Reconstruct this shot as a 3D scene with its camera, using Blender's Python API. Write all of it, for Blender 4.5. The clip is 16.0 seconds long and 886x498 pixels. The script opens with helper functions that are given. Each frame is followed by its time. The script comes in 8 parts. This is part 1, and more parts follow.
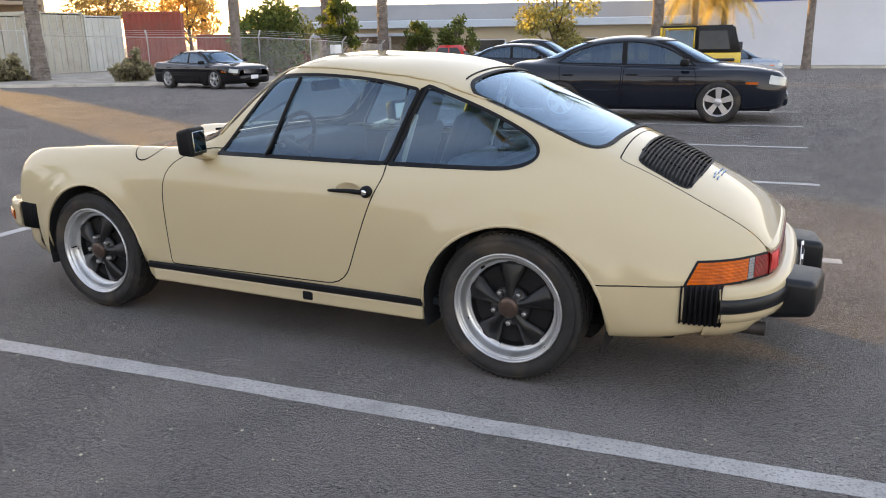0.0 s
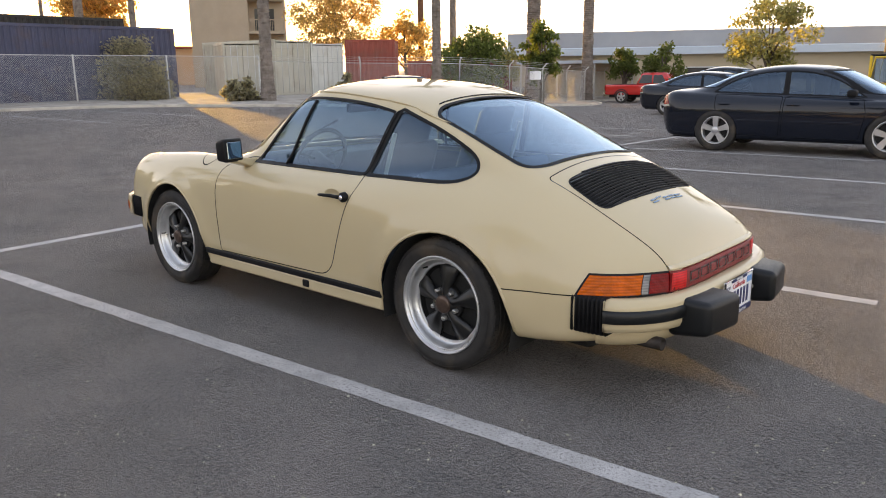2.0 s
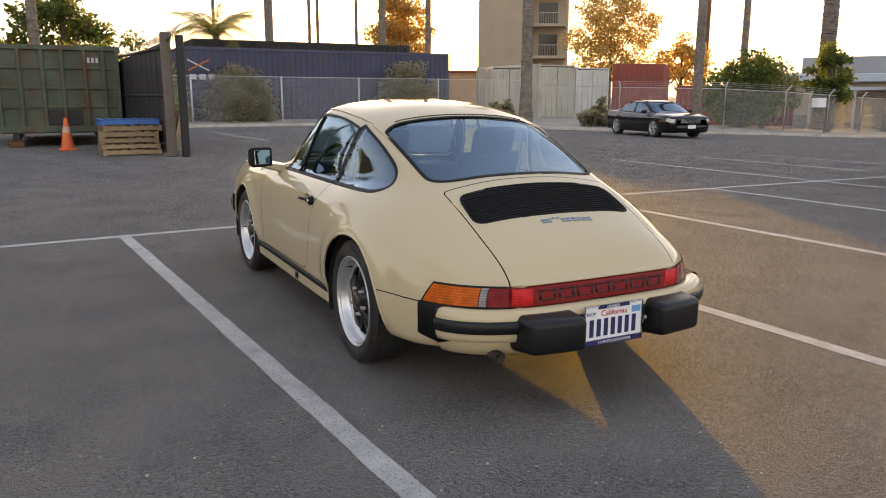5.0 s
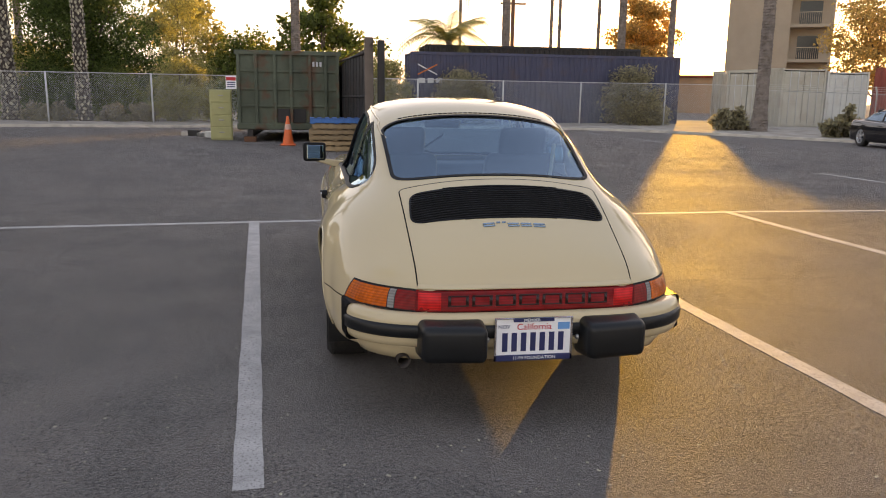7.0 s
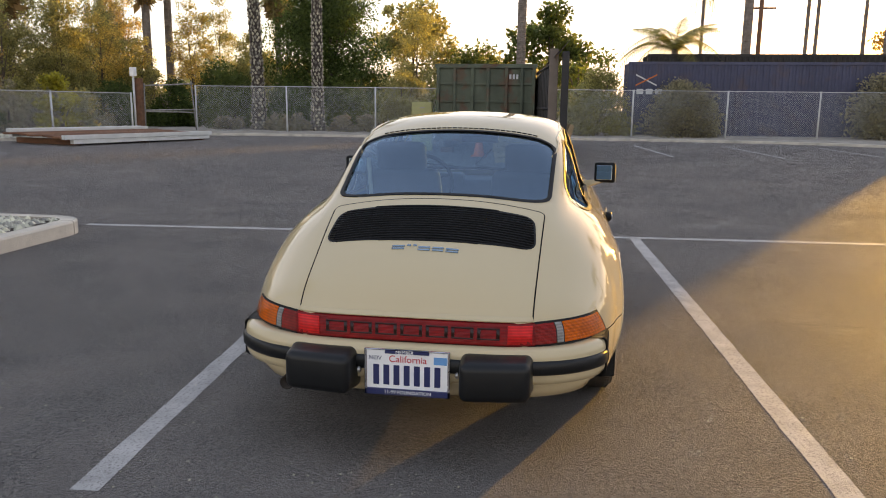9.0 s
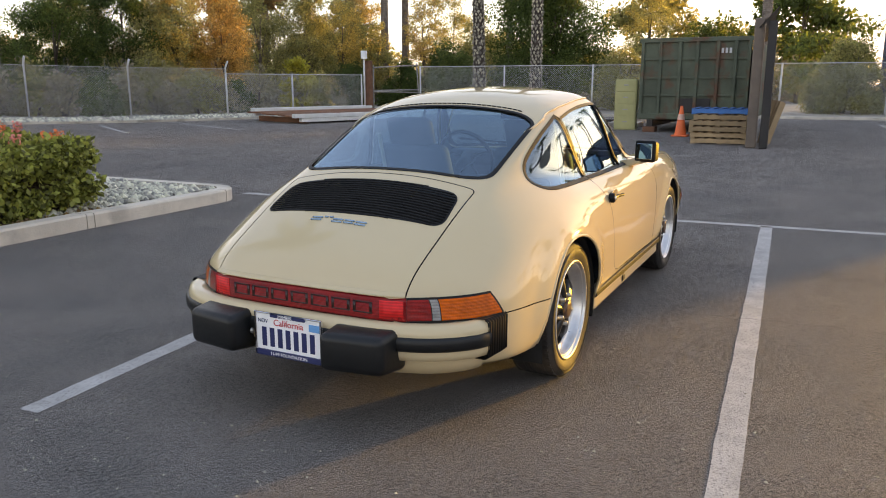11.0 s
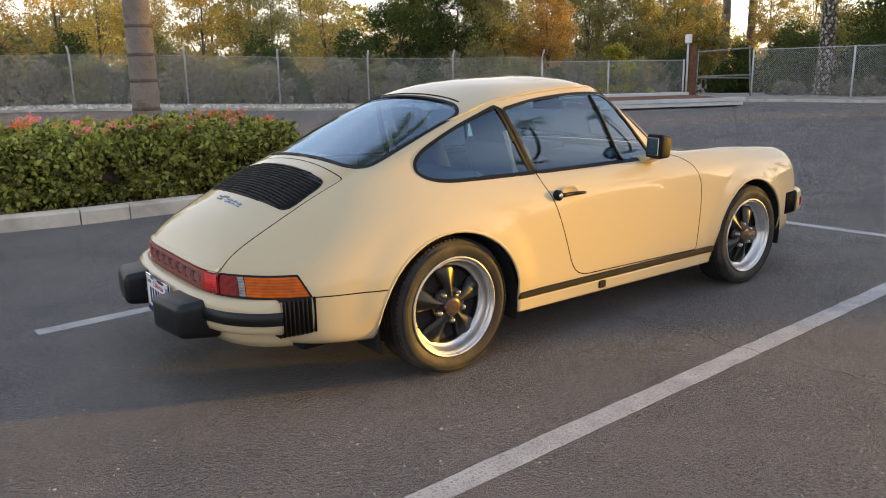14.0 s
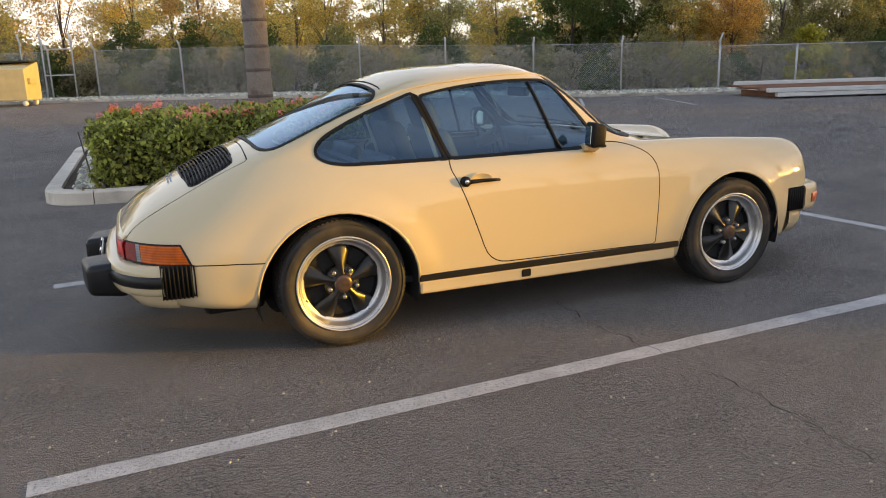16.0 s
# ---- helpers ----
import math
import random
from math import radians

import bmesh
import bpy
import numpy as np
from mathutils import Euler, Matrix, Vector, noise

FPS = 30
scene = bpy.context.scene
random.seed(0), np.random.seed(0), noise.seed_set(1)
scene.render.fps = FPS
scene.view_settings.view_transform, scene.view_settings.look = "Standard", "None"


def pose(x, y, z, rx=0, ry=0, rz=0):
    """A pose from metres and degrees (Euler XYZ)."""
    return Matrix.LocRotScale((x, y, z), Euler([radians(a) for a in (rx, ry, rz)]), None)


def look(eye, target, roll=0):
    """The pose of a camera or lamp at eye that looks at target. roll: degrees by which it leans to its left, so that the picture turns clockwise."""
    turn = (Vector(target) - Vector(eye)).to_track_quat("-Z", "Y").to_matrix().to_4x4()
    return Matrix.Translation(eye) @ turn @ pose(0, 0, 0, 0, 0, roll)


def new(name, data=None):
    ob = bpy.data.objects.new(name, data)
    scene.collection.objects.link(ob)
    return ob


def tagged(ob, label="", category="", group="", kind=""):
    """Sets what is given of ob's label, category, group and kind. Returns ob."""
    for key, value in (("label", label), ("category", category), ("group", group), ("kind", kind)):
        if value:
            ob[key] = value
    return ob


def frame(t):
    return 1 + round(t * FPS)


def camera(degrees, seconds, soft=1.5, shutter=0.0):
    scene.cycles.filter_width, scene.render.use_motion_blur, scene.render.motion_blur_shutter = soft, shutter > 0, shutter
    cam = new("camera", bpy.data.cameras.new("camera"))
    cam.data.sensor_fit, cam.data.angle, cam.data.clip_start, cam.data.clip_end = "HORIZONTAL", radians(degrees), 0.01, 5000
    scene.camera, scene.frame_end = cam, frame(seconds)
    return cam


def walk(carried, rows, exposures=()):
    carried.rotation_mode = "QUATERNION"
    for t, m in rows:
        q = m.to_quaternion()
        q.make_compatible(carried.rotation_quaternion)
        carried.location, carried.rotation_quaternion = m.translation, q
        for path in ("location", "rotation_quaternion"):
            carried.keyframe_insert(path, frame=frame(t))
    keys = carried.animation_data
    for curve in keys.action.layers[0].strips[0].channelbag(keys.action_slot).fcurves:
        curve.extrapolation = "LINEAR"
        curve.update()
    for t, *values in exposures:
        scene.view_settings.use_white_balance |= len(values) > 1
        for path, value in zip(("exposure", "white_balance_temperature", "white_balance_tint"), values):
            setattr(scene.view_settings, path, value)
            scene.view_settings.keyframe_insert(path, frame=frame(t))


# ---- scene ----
cam = camera(60.4, 16.0, soft=1.0)
METRES, EYE, TILT, LEAN, TURN = 12.195, 1.5, 0.0, 0.0, 19.3
PATH = [
    (0, (1.025, -3.465, 1.345), (0.193, -1.725, 0.817), -1.0),
    (0.5, (1.373, -3.478, 1.36), (0.415, -1.799, 0.848), -0.8),
    (1, (1.671, -3.402, 1.334), (0.589, -1.794, 0.842), -0.7),
    (1.5, (1.928, -3.323, 1.347), (0.736, -1.789, 0.873), -0.6),
    (2, (2.212, -3.237, 1.347), (0.923, -1.778, 0.889), -0.6),
    (2.5, (2.465, -3.12, 1.35), (1.091, -1.736, 0.907), -0.5),
    (3, (2.706, -2.942, 1.342), (1.247, -1.642, 0.913), -0.5),
    (3.5, (2.926, -2.756, 1.341), (1.39, -1.544, 0.927), -0.4),
    (4, (3.162, -2.54, 1.349), (1.553, -1.424, 0.944), -0.2),
    (4.2, (3.242, -2.455, 1.345), (1.604, -1.381, 0.942), -0.1),
    (6.3, (3.77, -1.265, 1.31), (1.888, -0.712, 0.921), 0.5),
    (6.5, (3.794, -1.133, 1.314), (1.894, -0.643, 0.925), 0.6),
    (7, (3.836, -0.797, 1.297), (1.899, -0.485, 0.908), 0.8),
    (7.5, (3.852, -0.447, 1.314), (1.895, -0.296, 0.933), 1.2),
    (8, (3.788, -0.101, 1.324), (1.824, -0.104, 0.948), 1.1),
    (8.5, (3.724, 0.207, 1.325), (1.763, 0.063, 0.955), 1.0),
    (9, (3.651, 0.535, 1.328), (1.708, 0.24, 0.96), 0.7),
    (9.5, (3.59, 0.834, 1.32), (1.676, 0.397, 0.939), 0.4),
    (10, (3.486, 1.141, 1.327), (1.615, 0.555, 0.929), -0.0),
    (10.2, (3.447, 1.263, 1.316), (1.598, 0.62, 0.909), 0.0),
    (12.3, (2.846, 2.591, 1.317), (1.319, 1.371, 0.892), -0.1),
    (12.5, (2.768, 2.693, 1.321), (1.276, 1.431, 0.892), -0.1),
    (13, (2.511, 2.942, 1.315), (1.13, 1.563, 0.875), -0.4),
    (13.5, (2.255, 3.144, 1.309), (0.971, 1.677, 0.864), -0.6),
    (14, (1.983, 3.366, 1.316), (0.82, 1.803, 0.868), -1.0),
    (14.5, (1.695, 3.551, 1.297), (0.636, 1.916, 0.842), -1.2),
    (15, (1.407, 3.748, 1.307), (0.457, 2.05, 0.842), -1.4),
    (15.5, (1.125, 3.969, 1.302), (0.296, 2.211, 0.832), -1.7),
    (16, (0.861, 4.155, 1.291), (0.136, 2.351, 0.822), -1.6),
]
EXPOSURES = [(0, 2.44, 7100, 21), (1.5, 2.32, 7300, 22), (3, 2.18, 7600, 23), (5, 2.02, 7600, 23), (6.5, 1.92, 7600, 25), (8, 1.82, 7500, 25), (8.8, 1.82, 7300, 23), (10, 2.02, 7100, 20), (12.5, 2.00, 6850, 21), (16, 1.84, 6850, 20)]
walk(cam, [(t, look(eye, target, roll)) for t, eye, target, roll in PATH], EXPOSURES)

# ---- light ----
SUN_AZ, SUN_EL = 153.4, 5.15          # degrees: from +x towards +y, above the horizon
world = bpy.data.worlds.new("world")
scene.world = world
world.use_nodes = True
wn, wlink = world.node_tree.nodes, world.node_tree.links.new
sky = wn.new("ShaderNodeTexSky")
sky.sky_type, sky.sun_disc = "NISHITA", False
sky.sun_elevation, sky.sun_rotation = radians(SUN_EL), radians(90 - SUN_AZ)
sky.air_density, sky.dust_density, sky.ozone_density, sky.altitude = 1.0, 1.0, 1.4, 0.0
wn["Background"].inputs["Strength"].default_value = 0.15
wlink(sky.outputs["Color"], wn["Background"].inputs["Color"])
# thin high cloud over the whole sky
cloud_at, cloud_map, cloud = wn.new("ShaderNodeTexCoord"), wn.new("ShaderNodeMapping"), wn.new("ShaderNodeTexNoise")
cloud_map.inputs["Scale"].default_value = (1.2, 1.2, 4.5)
cloud.inputs["Scale"].default_value, cloud.inputs["Detail"].default_value = 2.2, 7.0
cover, veil, both = wn.new("ShaderNodeMapRange"), wn.new("ShaderNodeBackground"), wn.new("ShaderNodeMixShader")
cover.inputs[1].default_value, cover.inputs[2].default_value, cover.inputs[3].default_value, cover.inputs[4].default_value = 0.36, 0.68, 0.45, 0.82
# the veil is pale and bright low down, bluer and thinner overhead
up, low_high, tone = wn.new("ShaderNodeSeparateXYZ"), wn.new("ShaderNodeMapRange"), wn.new("ShaderNodeMix")
low_high.inputs[1].default_value, low_high.inputs[2].default_value = 0.05, 0.65
tone.data_type = "RGBA"
tone.inputs[6].default_value, tone.inputs[7].default_value = (0.455, 0.45, 0.445, 1), (0.175, 0.222, 0.285, 1)
wlink(cloud_at.outputs["Generated"], up.inputs[0])
wlink(up.outputs["Z"], low_high.inputs[0])
wlink(low_high.outputs[0], tone.inputs[0])
wlink(tone.outputs[2], veil.inputs["Color"])
veil.inputs["Strength"].default_value = 1.0
wlink(cloud_at.outputs["Generated"], cloud_map.inputs["Vector"])
wlink(cloud_map.outputs["Vector"], cloud.inputs["Vector"])
wlink(cloud.outputs["Fac"], cover.inputs[0])
wlink(cover.outputs[0], both.inputs[0])
wlink(wn["Background"].outputs[0], both.inputs[1])
wlink(veil.outputs[0], both.inputs[2])
wlink(both.outputs[0], wn["World Output"].inputs["Surface"])
sun_data = bpy.data.lights.new("sun", "SUN")
sun_data.energy, sun_data.angle, sun_data.color = 1.76, radians(0.6), (1.0, 0.58, 0.045)
sun = new("sun", sun_data)
sun_way = Vector((math.cos(radians(SUN_AZ)) * math.cos(radians(SUN_EL)), math.sin(radians(SUN_AZ)) * math.cos(radians(SUN_EL)), math.sin(radians(SUN_EL))))
sun.matrix_world = look(sun_way * 60, (0, 0, 0))

# ---- materials ----
def material(name, colour, rough=0.5, metal=0.0, vary=0.12, scale=6.0, bump=0.0, bump_scale=60.0, spec=0.5, coat=0.0, per_object=0.0, stain=None, stain_scale=1.5, stain_amount=0.4, per_island=0.0, wear=0.12):
    """A Principled surface: its colour varied by two sizes of noise, its roughness by one, with fine relief."""
    m = bpy.data.materials.new(name)
    m.use_nodes = True
    t = m.node_tree
    n, link = t.nodes, t.links.new
    b = n["Principled BSDF"]
    b.inputs["Roughness"].default_value, b.inputs["Metallic"].default_value = rough, metal
    b.inputs["Specular IOR Level"].default_value = spec
    b.inputs["Coat Weight"].default_value, b.inputs["Coat Roughness"].default_value = coat, 0.03
    co = n.new("ShaderNodeTexCoord").outputs["Object"]

    def noise_tex(s, detail=4.0):
        x = n.new("ShaderNodeTexNoise")
        x.inputs["Scale"].default_value, x.inputs["Detail"].default_value = s, detail
        link(co, x.inputs["Vector"])
        return x.outputs["Fac"]

    def mix(fac, a, c, blend="MIX"):
        x = n.new("ShaderNodeMix")
        x.data_type, x.blend_type = "RGBA", blend
        for socket, value in ((x.inputs[0], fac), (x.inputs[6], a), (x.inputs[7], c)):
            if isinstance(value, (tuple, float, int)):
                socket.default_value = value
            else:
                link(value, socket)
        return x.outputs[2]

    def ramp(fac, lo, hi, a=0.0, c=1.0):
        x = n.new("ShaderNodeMapRange")
        x.inputs[1].default_value, x.inputs[2].default_value, x.inputs[3].default_value, x.inputs[4].default_value = lo, hi, a, c
        link(fac, x.inputs[0])
        return x.outputs[0]

    dark, light = tuple(c * (1 - vary) for c in colour) + (1,), tuple(min(1, c * (1 + vary)) for c in colour) + (1,)
    out = mix(ramp(noise_tex(scale), 0.3, 0.7), dark, light)
    out = mix(ramp(noise_tex(scale * 9, 2), 0.25, 0.75, 0, 0.35), out, dark)
    if stain:
        out = mix(ramp(noise_tex(stain_scale, 6), 0.52, 0.68, 0, stain_amount), out, tuple(stain) + (1,))
    if per_object:
        r = n.new("ShaderNodeObjectInfo").outputs["Random"]
        out = mix(1.0, out, mix(r, (1 - per_object,) * 3 + (1,), (1 + per_object,) * 3 + (1,)), "MULTIPLY")
    if per_island:
        r = n.new("ShaderNodeNewGeometry").outputs["Random Per Island"]
        out = mix(1.0, out, mix(r, (1 - per_island,) * 3 + (1,), (1 + per_island, 1 + per_island, 1 + per_island * 0.5, 1)), "MULTIPLY")
    link(out, b.inputs["Base Color"])
    link(ramp(noise_tex(scale * 2.3), 0.2, 0.8, max(0.0, rough * (1 - wear)), min(1.0, rough * (1 + wear))), b.inputs["Roughness"])
    if bump:
        x = n.new("ShaderNodeBump")
        x.inputs["Strength"].default_value, x.inputs["Distance"].default_value = 1.0, bump
        link(noise_tex(bump_scale, 3), x.inputs["Height"])
        link(x.outputs["Normal"], b.inputs["Normal"])
    return m


def glass(name, colour=(0.9, 0.95, 0.95), tint=0.75, rough=0.0):
    """Window glass as thin panes: it lets light through straight, and mirrors by Fresnel."""
    m = bpy.data.materials.new(name)
    m.use_nodes = True
    t = m.node_tree
    n, link = t.nodes, t.links.new
    n.remove(n["Principled BSDF"])
    clear, shine, face, both = n.new("ShaderNodeBsdfTransparent"), n.new("ShaderNodeBsdfGlossy"), n.new("ShaderNodeLayerWeight"), n.new("ShaderNodeMixShader")
    clear.inputs["Color"].default_value = tuple(c * tint for c in colour) + (1,)
    shine.inputs["Roughness"].default_value = rough
    shine.inputs["Color"].default_value = (0.58, 0.78, 1.0, 1)
    steep, gloss = n.new("ShaderNodeMath"), n.new("ShaderNodeMapRange")
    steep.operation, steep.inputs[1].default_value = "POWER", 3.4
    gloss.inputs[3].default_value = 0.115
    face.inputs["Blend"].default_value = 0.5
    link(face.outputs["Facing"], steep.inputs[0])
    link(steep.outputs[0], gloss.inputs[0])
    link(gloss.outputs[0], both.inputs[0])
    link(clear.outputs[0], both.inputs[1])
    link(shine.outputs[0], both.inputs[2])
    link(both.outputs[0], n["Material Output"].inputs["Surface"])
    return m


def lens_plastic(name, colour, rough=0.12, clarity=0.35):
    """Moulded lamp lens: tinted plastic with fine vertical flutes."""
    m = bpy.data.materials.new(name)
    m.use_nodes = True
    t = m.node_tree
    n, link = t.nodes, t.links.new
    b = n["Principled BSDF"]
    b.inputs["Base Color"].default_value = tuple(colour) + (1,)
    b.inputs["Roughness"].default_value = rough
    b.inputs["Transmission Weight"].default_value = clarity
    b.inputs["Specular IOR Level"].default_value = 0.3
    wave = n.new("ShaderNodeTexWave")
    wave.wave_type, wave.bands_direction = "BANDS", "Z"
    wave.inputs["Scale"].default_value, wave.inputs["Distortion"].default_value = 70.0, 0.2
    link(n.new("ShaderNodeTexCoord").outputs["Object"], wave.inputs["Vector"])
    ribs, cell = n.new("ShaderNodeTexWave"), n.new("ShaderNodeTexVoronoi")
    ribs.bands_direction = "Z"
    ribs.inputs["Scale"].default_value, ribs.inputs["Distortion"].default_value = 28.0, 0.0
    cell.inputs["Scale"].default_value = 120.0
    tone, mul = n.new("ShaderNodeMath"), n.new("ShaderNodeMix")
    tone.operation = "MULTIPLY_ADD"
    tone.inputs[1].default_value, tone.inputs[2].default_value = 0.3, 0.78
    mul.data_type, mul.blend_type = "RGBA", "MULTIPLY"
    mul.inputs[0].default_value = 1.0
    deep, blotch = n.new("ShaderNodeMix"), n.new("ShaderNodeTexNoise")
    deep.data_type = "RGBA"
    deep.inputs[6].default_value, deep.inputs[7].default_value = tuple(c * 0.5 for c in colour) + (1,), tuple(min(1, c * 1.2) for c in colour) + (1,)
    blotch.inputs["Scale"].default_value, blotch.inputs["Detail"].default_value = 26.0, 1.0
    link(blotch.outputs["Fac"], deep.inputs[0])
    link(deep.outputs[2], mul.inputs[6])
    for tex in (ribs, cell, blotch):
        link(n["Texture Coordinate"].outputs["Object"], tex.inputs["Vector"])
    link(ribs.outputs["Fac"], tone.inputs[0])
    link(tone.outputs[0], mul.inputs[7])
    link(mul.outputs[2], b.inputs["Base Color"])
    bump = n.new("ShaderNodeBump")
    bump.inputs["Strength"].default_value, bump.inputs["Distance"].default_value = 0.5, 0.0012
    both = n.new("ShaderNodeMath")
    both.operation = "ADD"
    link(wave.outputs["Fac"], both.inputs[0])
    link(cell.outputs["Distance"], both.inputs[1])
    link(both.outputs[0], bump.inputs["Height"])
    link(bump.outputs["Normal"], b.inputs["Normal"])
    return m


M_PAINT = material("cream_paint", (0.575, 0.468, 0.290), 0.22, vary=0.015, scale=1.2, coat=1.0, wear=0.25, spec=0.0)
M_PAINT.node_tree.nodes["Principled BSDF"].inputs["Coat IOR"].default_value = 1.5
M_TRIM = material("black_rubber_trim", (0.007, 0.007, 0.008), 0.55, vary=0.3, scale=9, spec=0.22, bump=0.0004, bump_scale=350)
M_BUMPER_RUBBER = material("satin_black_rubber", (0.008, 0.009, 0.010), 0.36, spec=0.35, vary=0.25, scale=5, bump=0.0006, bump_scale=420)
M_GAP = material("shut_line", (0.006, 0.006, 0.006), 0.85, spec=0.15)
M_UNDER = material("underseal", (0.012, 0.012, 0.012), 0.9, vary=0.4, bump=0.002)
M_TYRE = material("tyre_rubber", (0.024, 0.022, 0.021), 0.72, vary=0.3, scale=12, bump=0.0006, bump_scale=200, stain=(0.10, 0.075, 0.05), stain_scale=5, stain_amount=0.65)
M_RIM = material("polished_rim", (0.68, 0.68, 0.68), 0.34, 0.8, vary=0.08, scale=8, wear=0.35, stain=(0.30, 0.25, 0.2), stain_scale=14, stain_amount=0.25)
M_SPOKE = material("black_spoke_paint", (0.008, 0.008, 0.008), 0.32, spec=0.5, vary=0.3, scale=14, wear=0.3)
M_CAP = material("bronze_hub_cap", (0.10, 0.065, 0.05), 0.35, 0.4, vary=0.3, scale=30)
M_STEEL = material("dull_steel", (0.42, 0.41, 0.39), 0.38, 0.9, vary=0.15, scale=12)
M_CHROME = material("chrome", (0.85, 0.85, 0.87), 0.09, 1.0, vary=0.03)
M_BADGE = material("badge_sky_chrome", (0.26, 0.38, 0.52), 0.25, 0.6, vary=0.05)
M_GLASS = glass("car_glass", (0.70, 0.90, 1.0), 0.78)
M_MIRROR = material("mirror_glass", (0.30, 0.38, 0.42), 0.015, 1.0, vary=0.0)
M_AMBER = lens_plastic("amber_lens", (0.86, 0.15, 0.001), 0.10, 0.2)
M_RED = lens_plastic("red_lens", (0.36, 0.008, 0.008), 0.2, 0.2)
M_RED_DARK = lens_plastic("dark_red_panel", (0.27, 0.006, 0.008), 0.28, 0.0)
M_RED_BRIGHT = lens_plastic("bright_red_reflector", (1.0, 0.03, 0.03), 0.45, 0.0)
M_STROKE = material("dark_red_print", (0.02, 0.004, 0.004), 0.35)
M_CLEAR = lens_plastic("clear_lens", (0.50, 0.49, 0.48))
M_SEAT = material("dark_leather", (0.028, 0.034, 0.043), 0.55, vary=0.2, scale=14, bump=0.001, bump_scale=220)
M_VINYL = material("interior_vinyl", (0.022, 0.028, 0.036), 0.6, vary=0.15, scale=12, bump=0.0006, bump_scale=300)
M_HEADLINER = material("headliner", (0.055, 0.06, 0.066), 0.9, vary=0.1, bump=0.0008, bump_scale=400)
M_BELT = material("pale_belt_webbing", (0.55, 0.50, 0.40), 0.8)
M_WHITE = material("white_plate", (0.88, 0.88, 0.88), 0.4, vary=0.05, scale=20)
M_NAVY_INK = material("navy_print", (0.02, 0.028, 0.11), 0.45)
M_RED_INK = material("red_print", (0.6, 0.03, 0.04), 0.45)
M_BLUE_STICKER = material("blue_sticker", (0.12, 0.32, 0.62), 0.5)
M_SOOT = material("sooty_steel", (0.06, 0.05, 0.045), 0.6, 0.6, vary=0.3, scale=20)

# ---- building helpers ----
def mesh_of(name, verts, faces, mat=None, smooth=True, normals=None):
    me = bpy.data.meshes.new(name)
    me.from_pydata([tuple(v) for v in verts], [], [tuple(f) for f in faces])
    if mat:
        me.materials.append(mat)
    me.polygons.foreach_set("use_smooth", [smooth] * len(me.polygons))
    if normals is not None:
        me.normals_split_custom_set_from_vertices([tuple(n) for n in normals])
    me.update()
    return me


def part(name, bm, mat, parent=None, label="", smooth=False, m=None):
    """One mesh object from a bmesh (or a mesh), under a thing or a part."""
    if isinstance(bm, bmesh.types.BMesh):
        me = bpy.data.meshes.new(name)
        bm.to_mesh(me)
        bm.free()
        me.polygons.foreach_set("use_smooth", [smooth] * len(me.polygons))
    else:
        me = bm
    if mat is not None and not me.materials:
        me.materials.append(mat)
    ob = new(name, me)
    ob.parent = parent
    if m is not None:
        ob.matrix_local = m
    if label:
        ob["label"] = label
    return ob


def thing(name, m=None, **tags):
    ob = new(name)
    ob.empty_display_size = 0.2
    if m is not None:
        ob.matrix_world = m
    return tagged(ob, **tags)


def box(bm, x0, x1, y0, y1, z0, z1, bevel=0.0, m=None, seg=1):
    """A box between two corners, its edges rounded by bevel."""
    r = bmesh.ops.create_cube(bm, size=1.0)
    vs = r["verts"]
    for v in vs:
        v.co = Vector(((x0 + x1) / 2 + v.co.x * (x1 - x0), (y0 + y1) / 2 + v.co.y * (y1 - y0), (z0 + z1) / 2 + v.co.z * (z1 - z0)))
    if m is not None:
        bmesh.ops.transform(bm, matrix=m, verts=vs)
    if bevel > 0:
        es = list({e for v in vs for e in v.link_edges})
        bmesh.ops.bevel(bm, geom=es, offset=bevel, segments=seg, affect="EDGES", profile=0.5)
    return bm


def boxed(x0, x1, y0, y1, z0, z1, bevel=0.0, seg=1):
    return box(bmesh.new(), x0, x1, y0, y1, z0, z1, bevel, seg=seg)


def tube(points, radius, closed=False, sides=8, flat=None):
    """Vertices and faces of a round (or flattened) tube along points."""
    pts = [Vector(p) for p in points]
    n = len(pts)
    verts, faces = [], []
    up = Vector((0, 0, 1))
    rr = radius if isinstance(radius, (list, tuple)) else [radius] * n
    for i, p in enumerate(pts):
        a = pts[(i - 1) % n] if closed or i else pts[0]
        b = pts[(i + 1) % n] if closed or i < n - 1 else pts[-1]
        d = (b - a).normalized()
        s = d.cross(up)
        if s.length < 1e-3:
            s = d.cross(Vector((1, 0, 0)))
        s.normalize()
        u = s.cross(d)
        for k in range(sides):
            t = 2 * math.pi * k / sides
            verts.append(p + s * math.cos(t) * rr[i] * (flat or 1) + u * math.sin(t) * rr[i])
    for i in range(n if closed else n - 1):
        for k in range(sides):
            j = (i + 1) % n
            faces.append((i * sides + k, i * sides + (k + 1) % sides, j * sides + (k + 1) % sides, j * sides + k))
    if not closed:
        faces.append(tuple(range(sides - 1, -1, -1)))
        faces.append(tuple((n - 1) * sides + k for k in range(sides)))
    return verts, faces


def tube_mesh(name, points, radius, mat, closed=False, sides=8):
    return mesh_of(name, *tube(points, radius, closed, sides), mat)


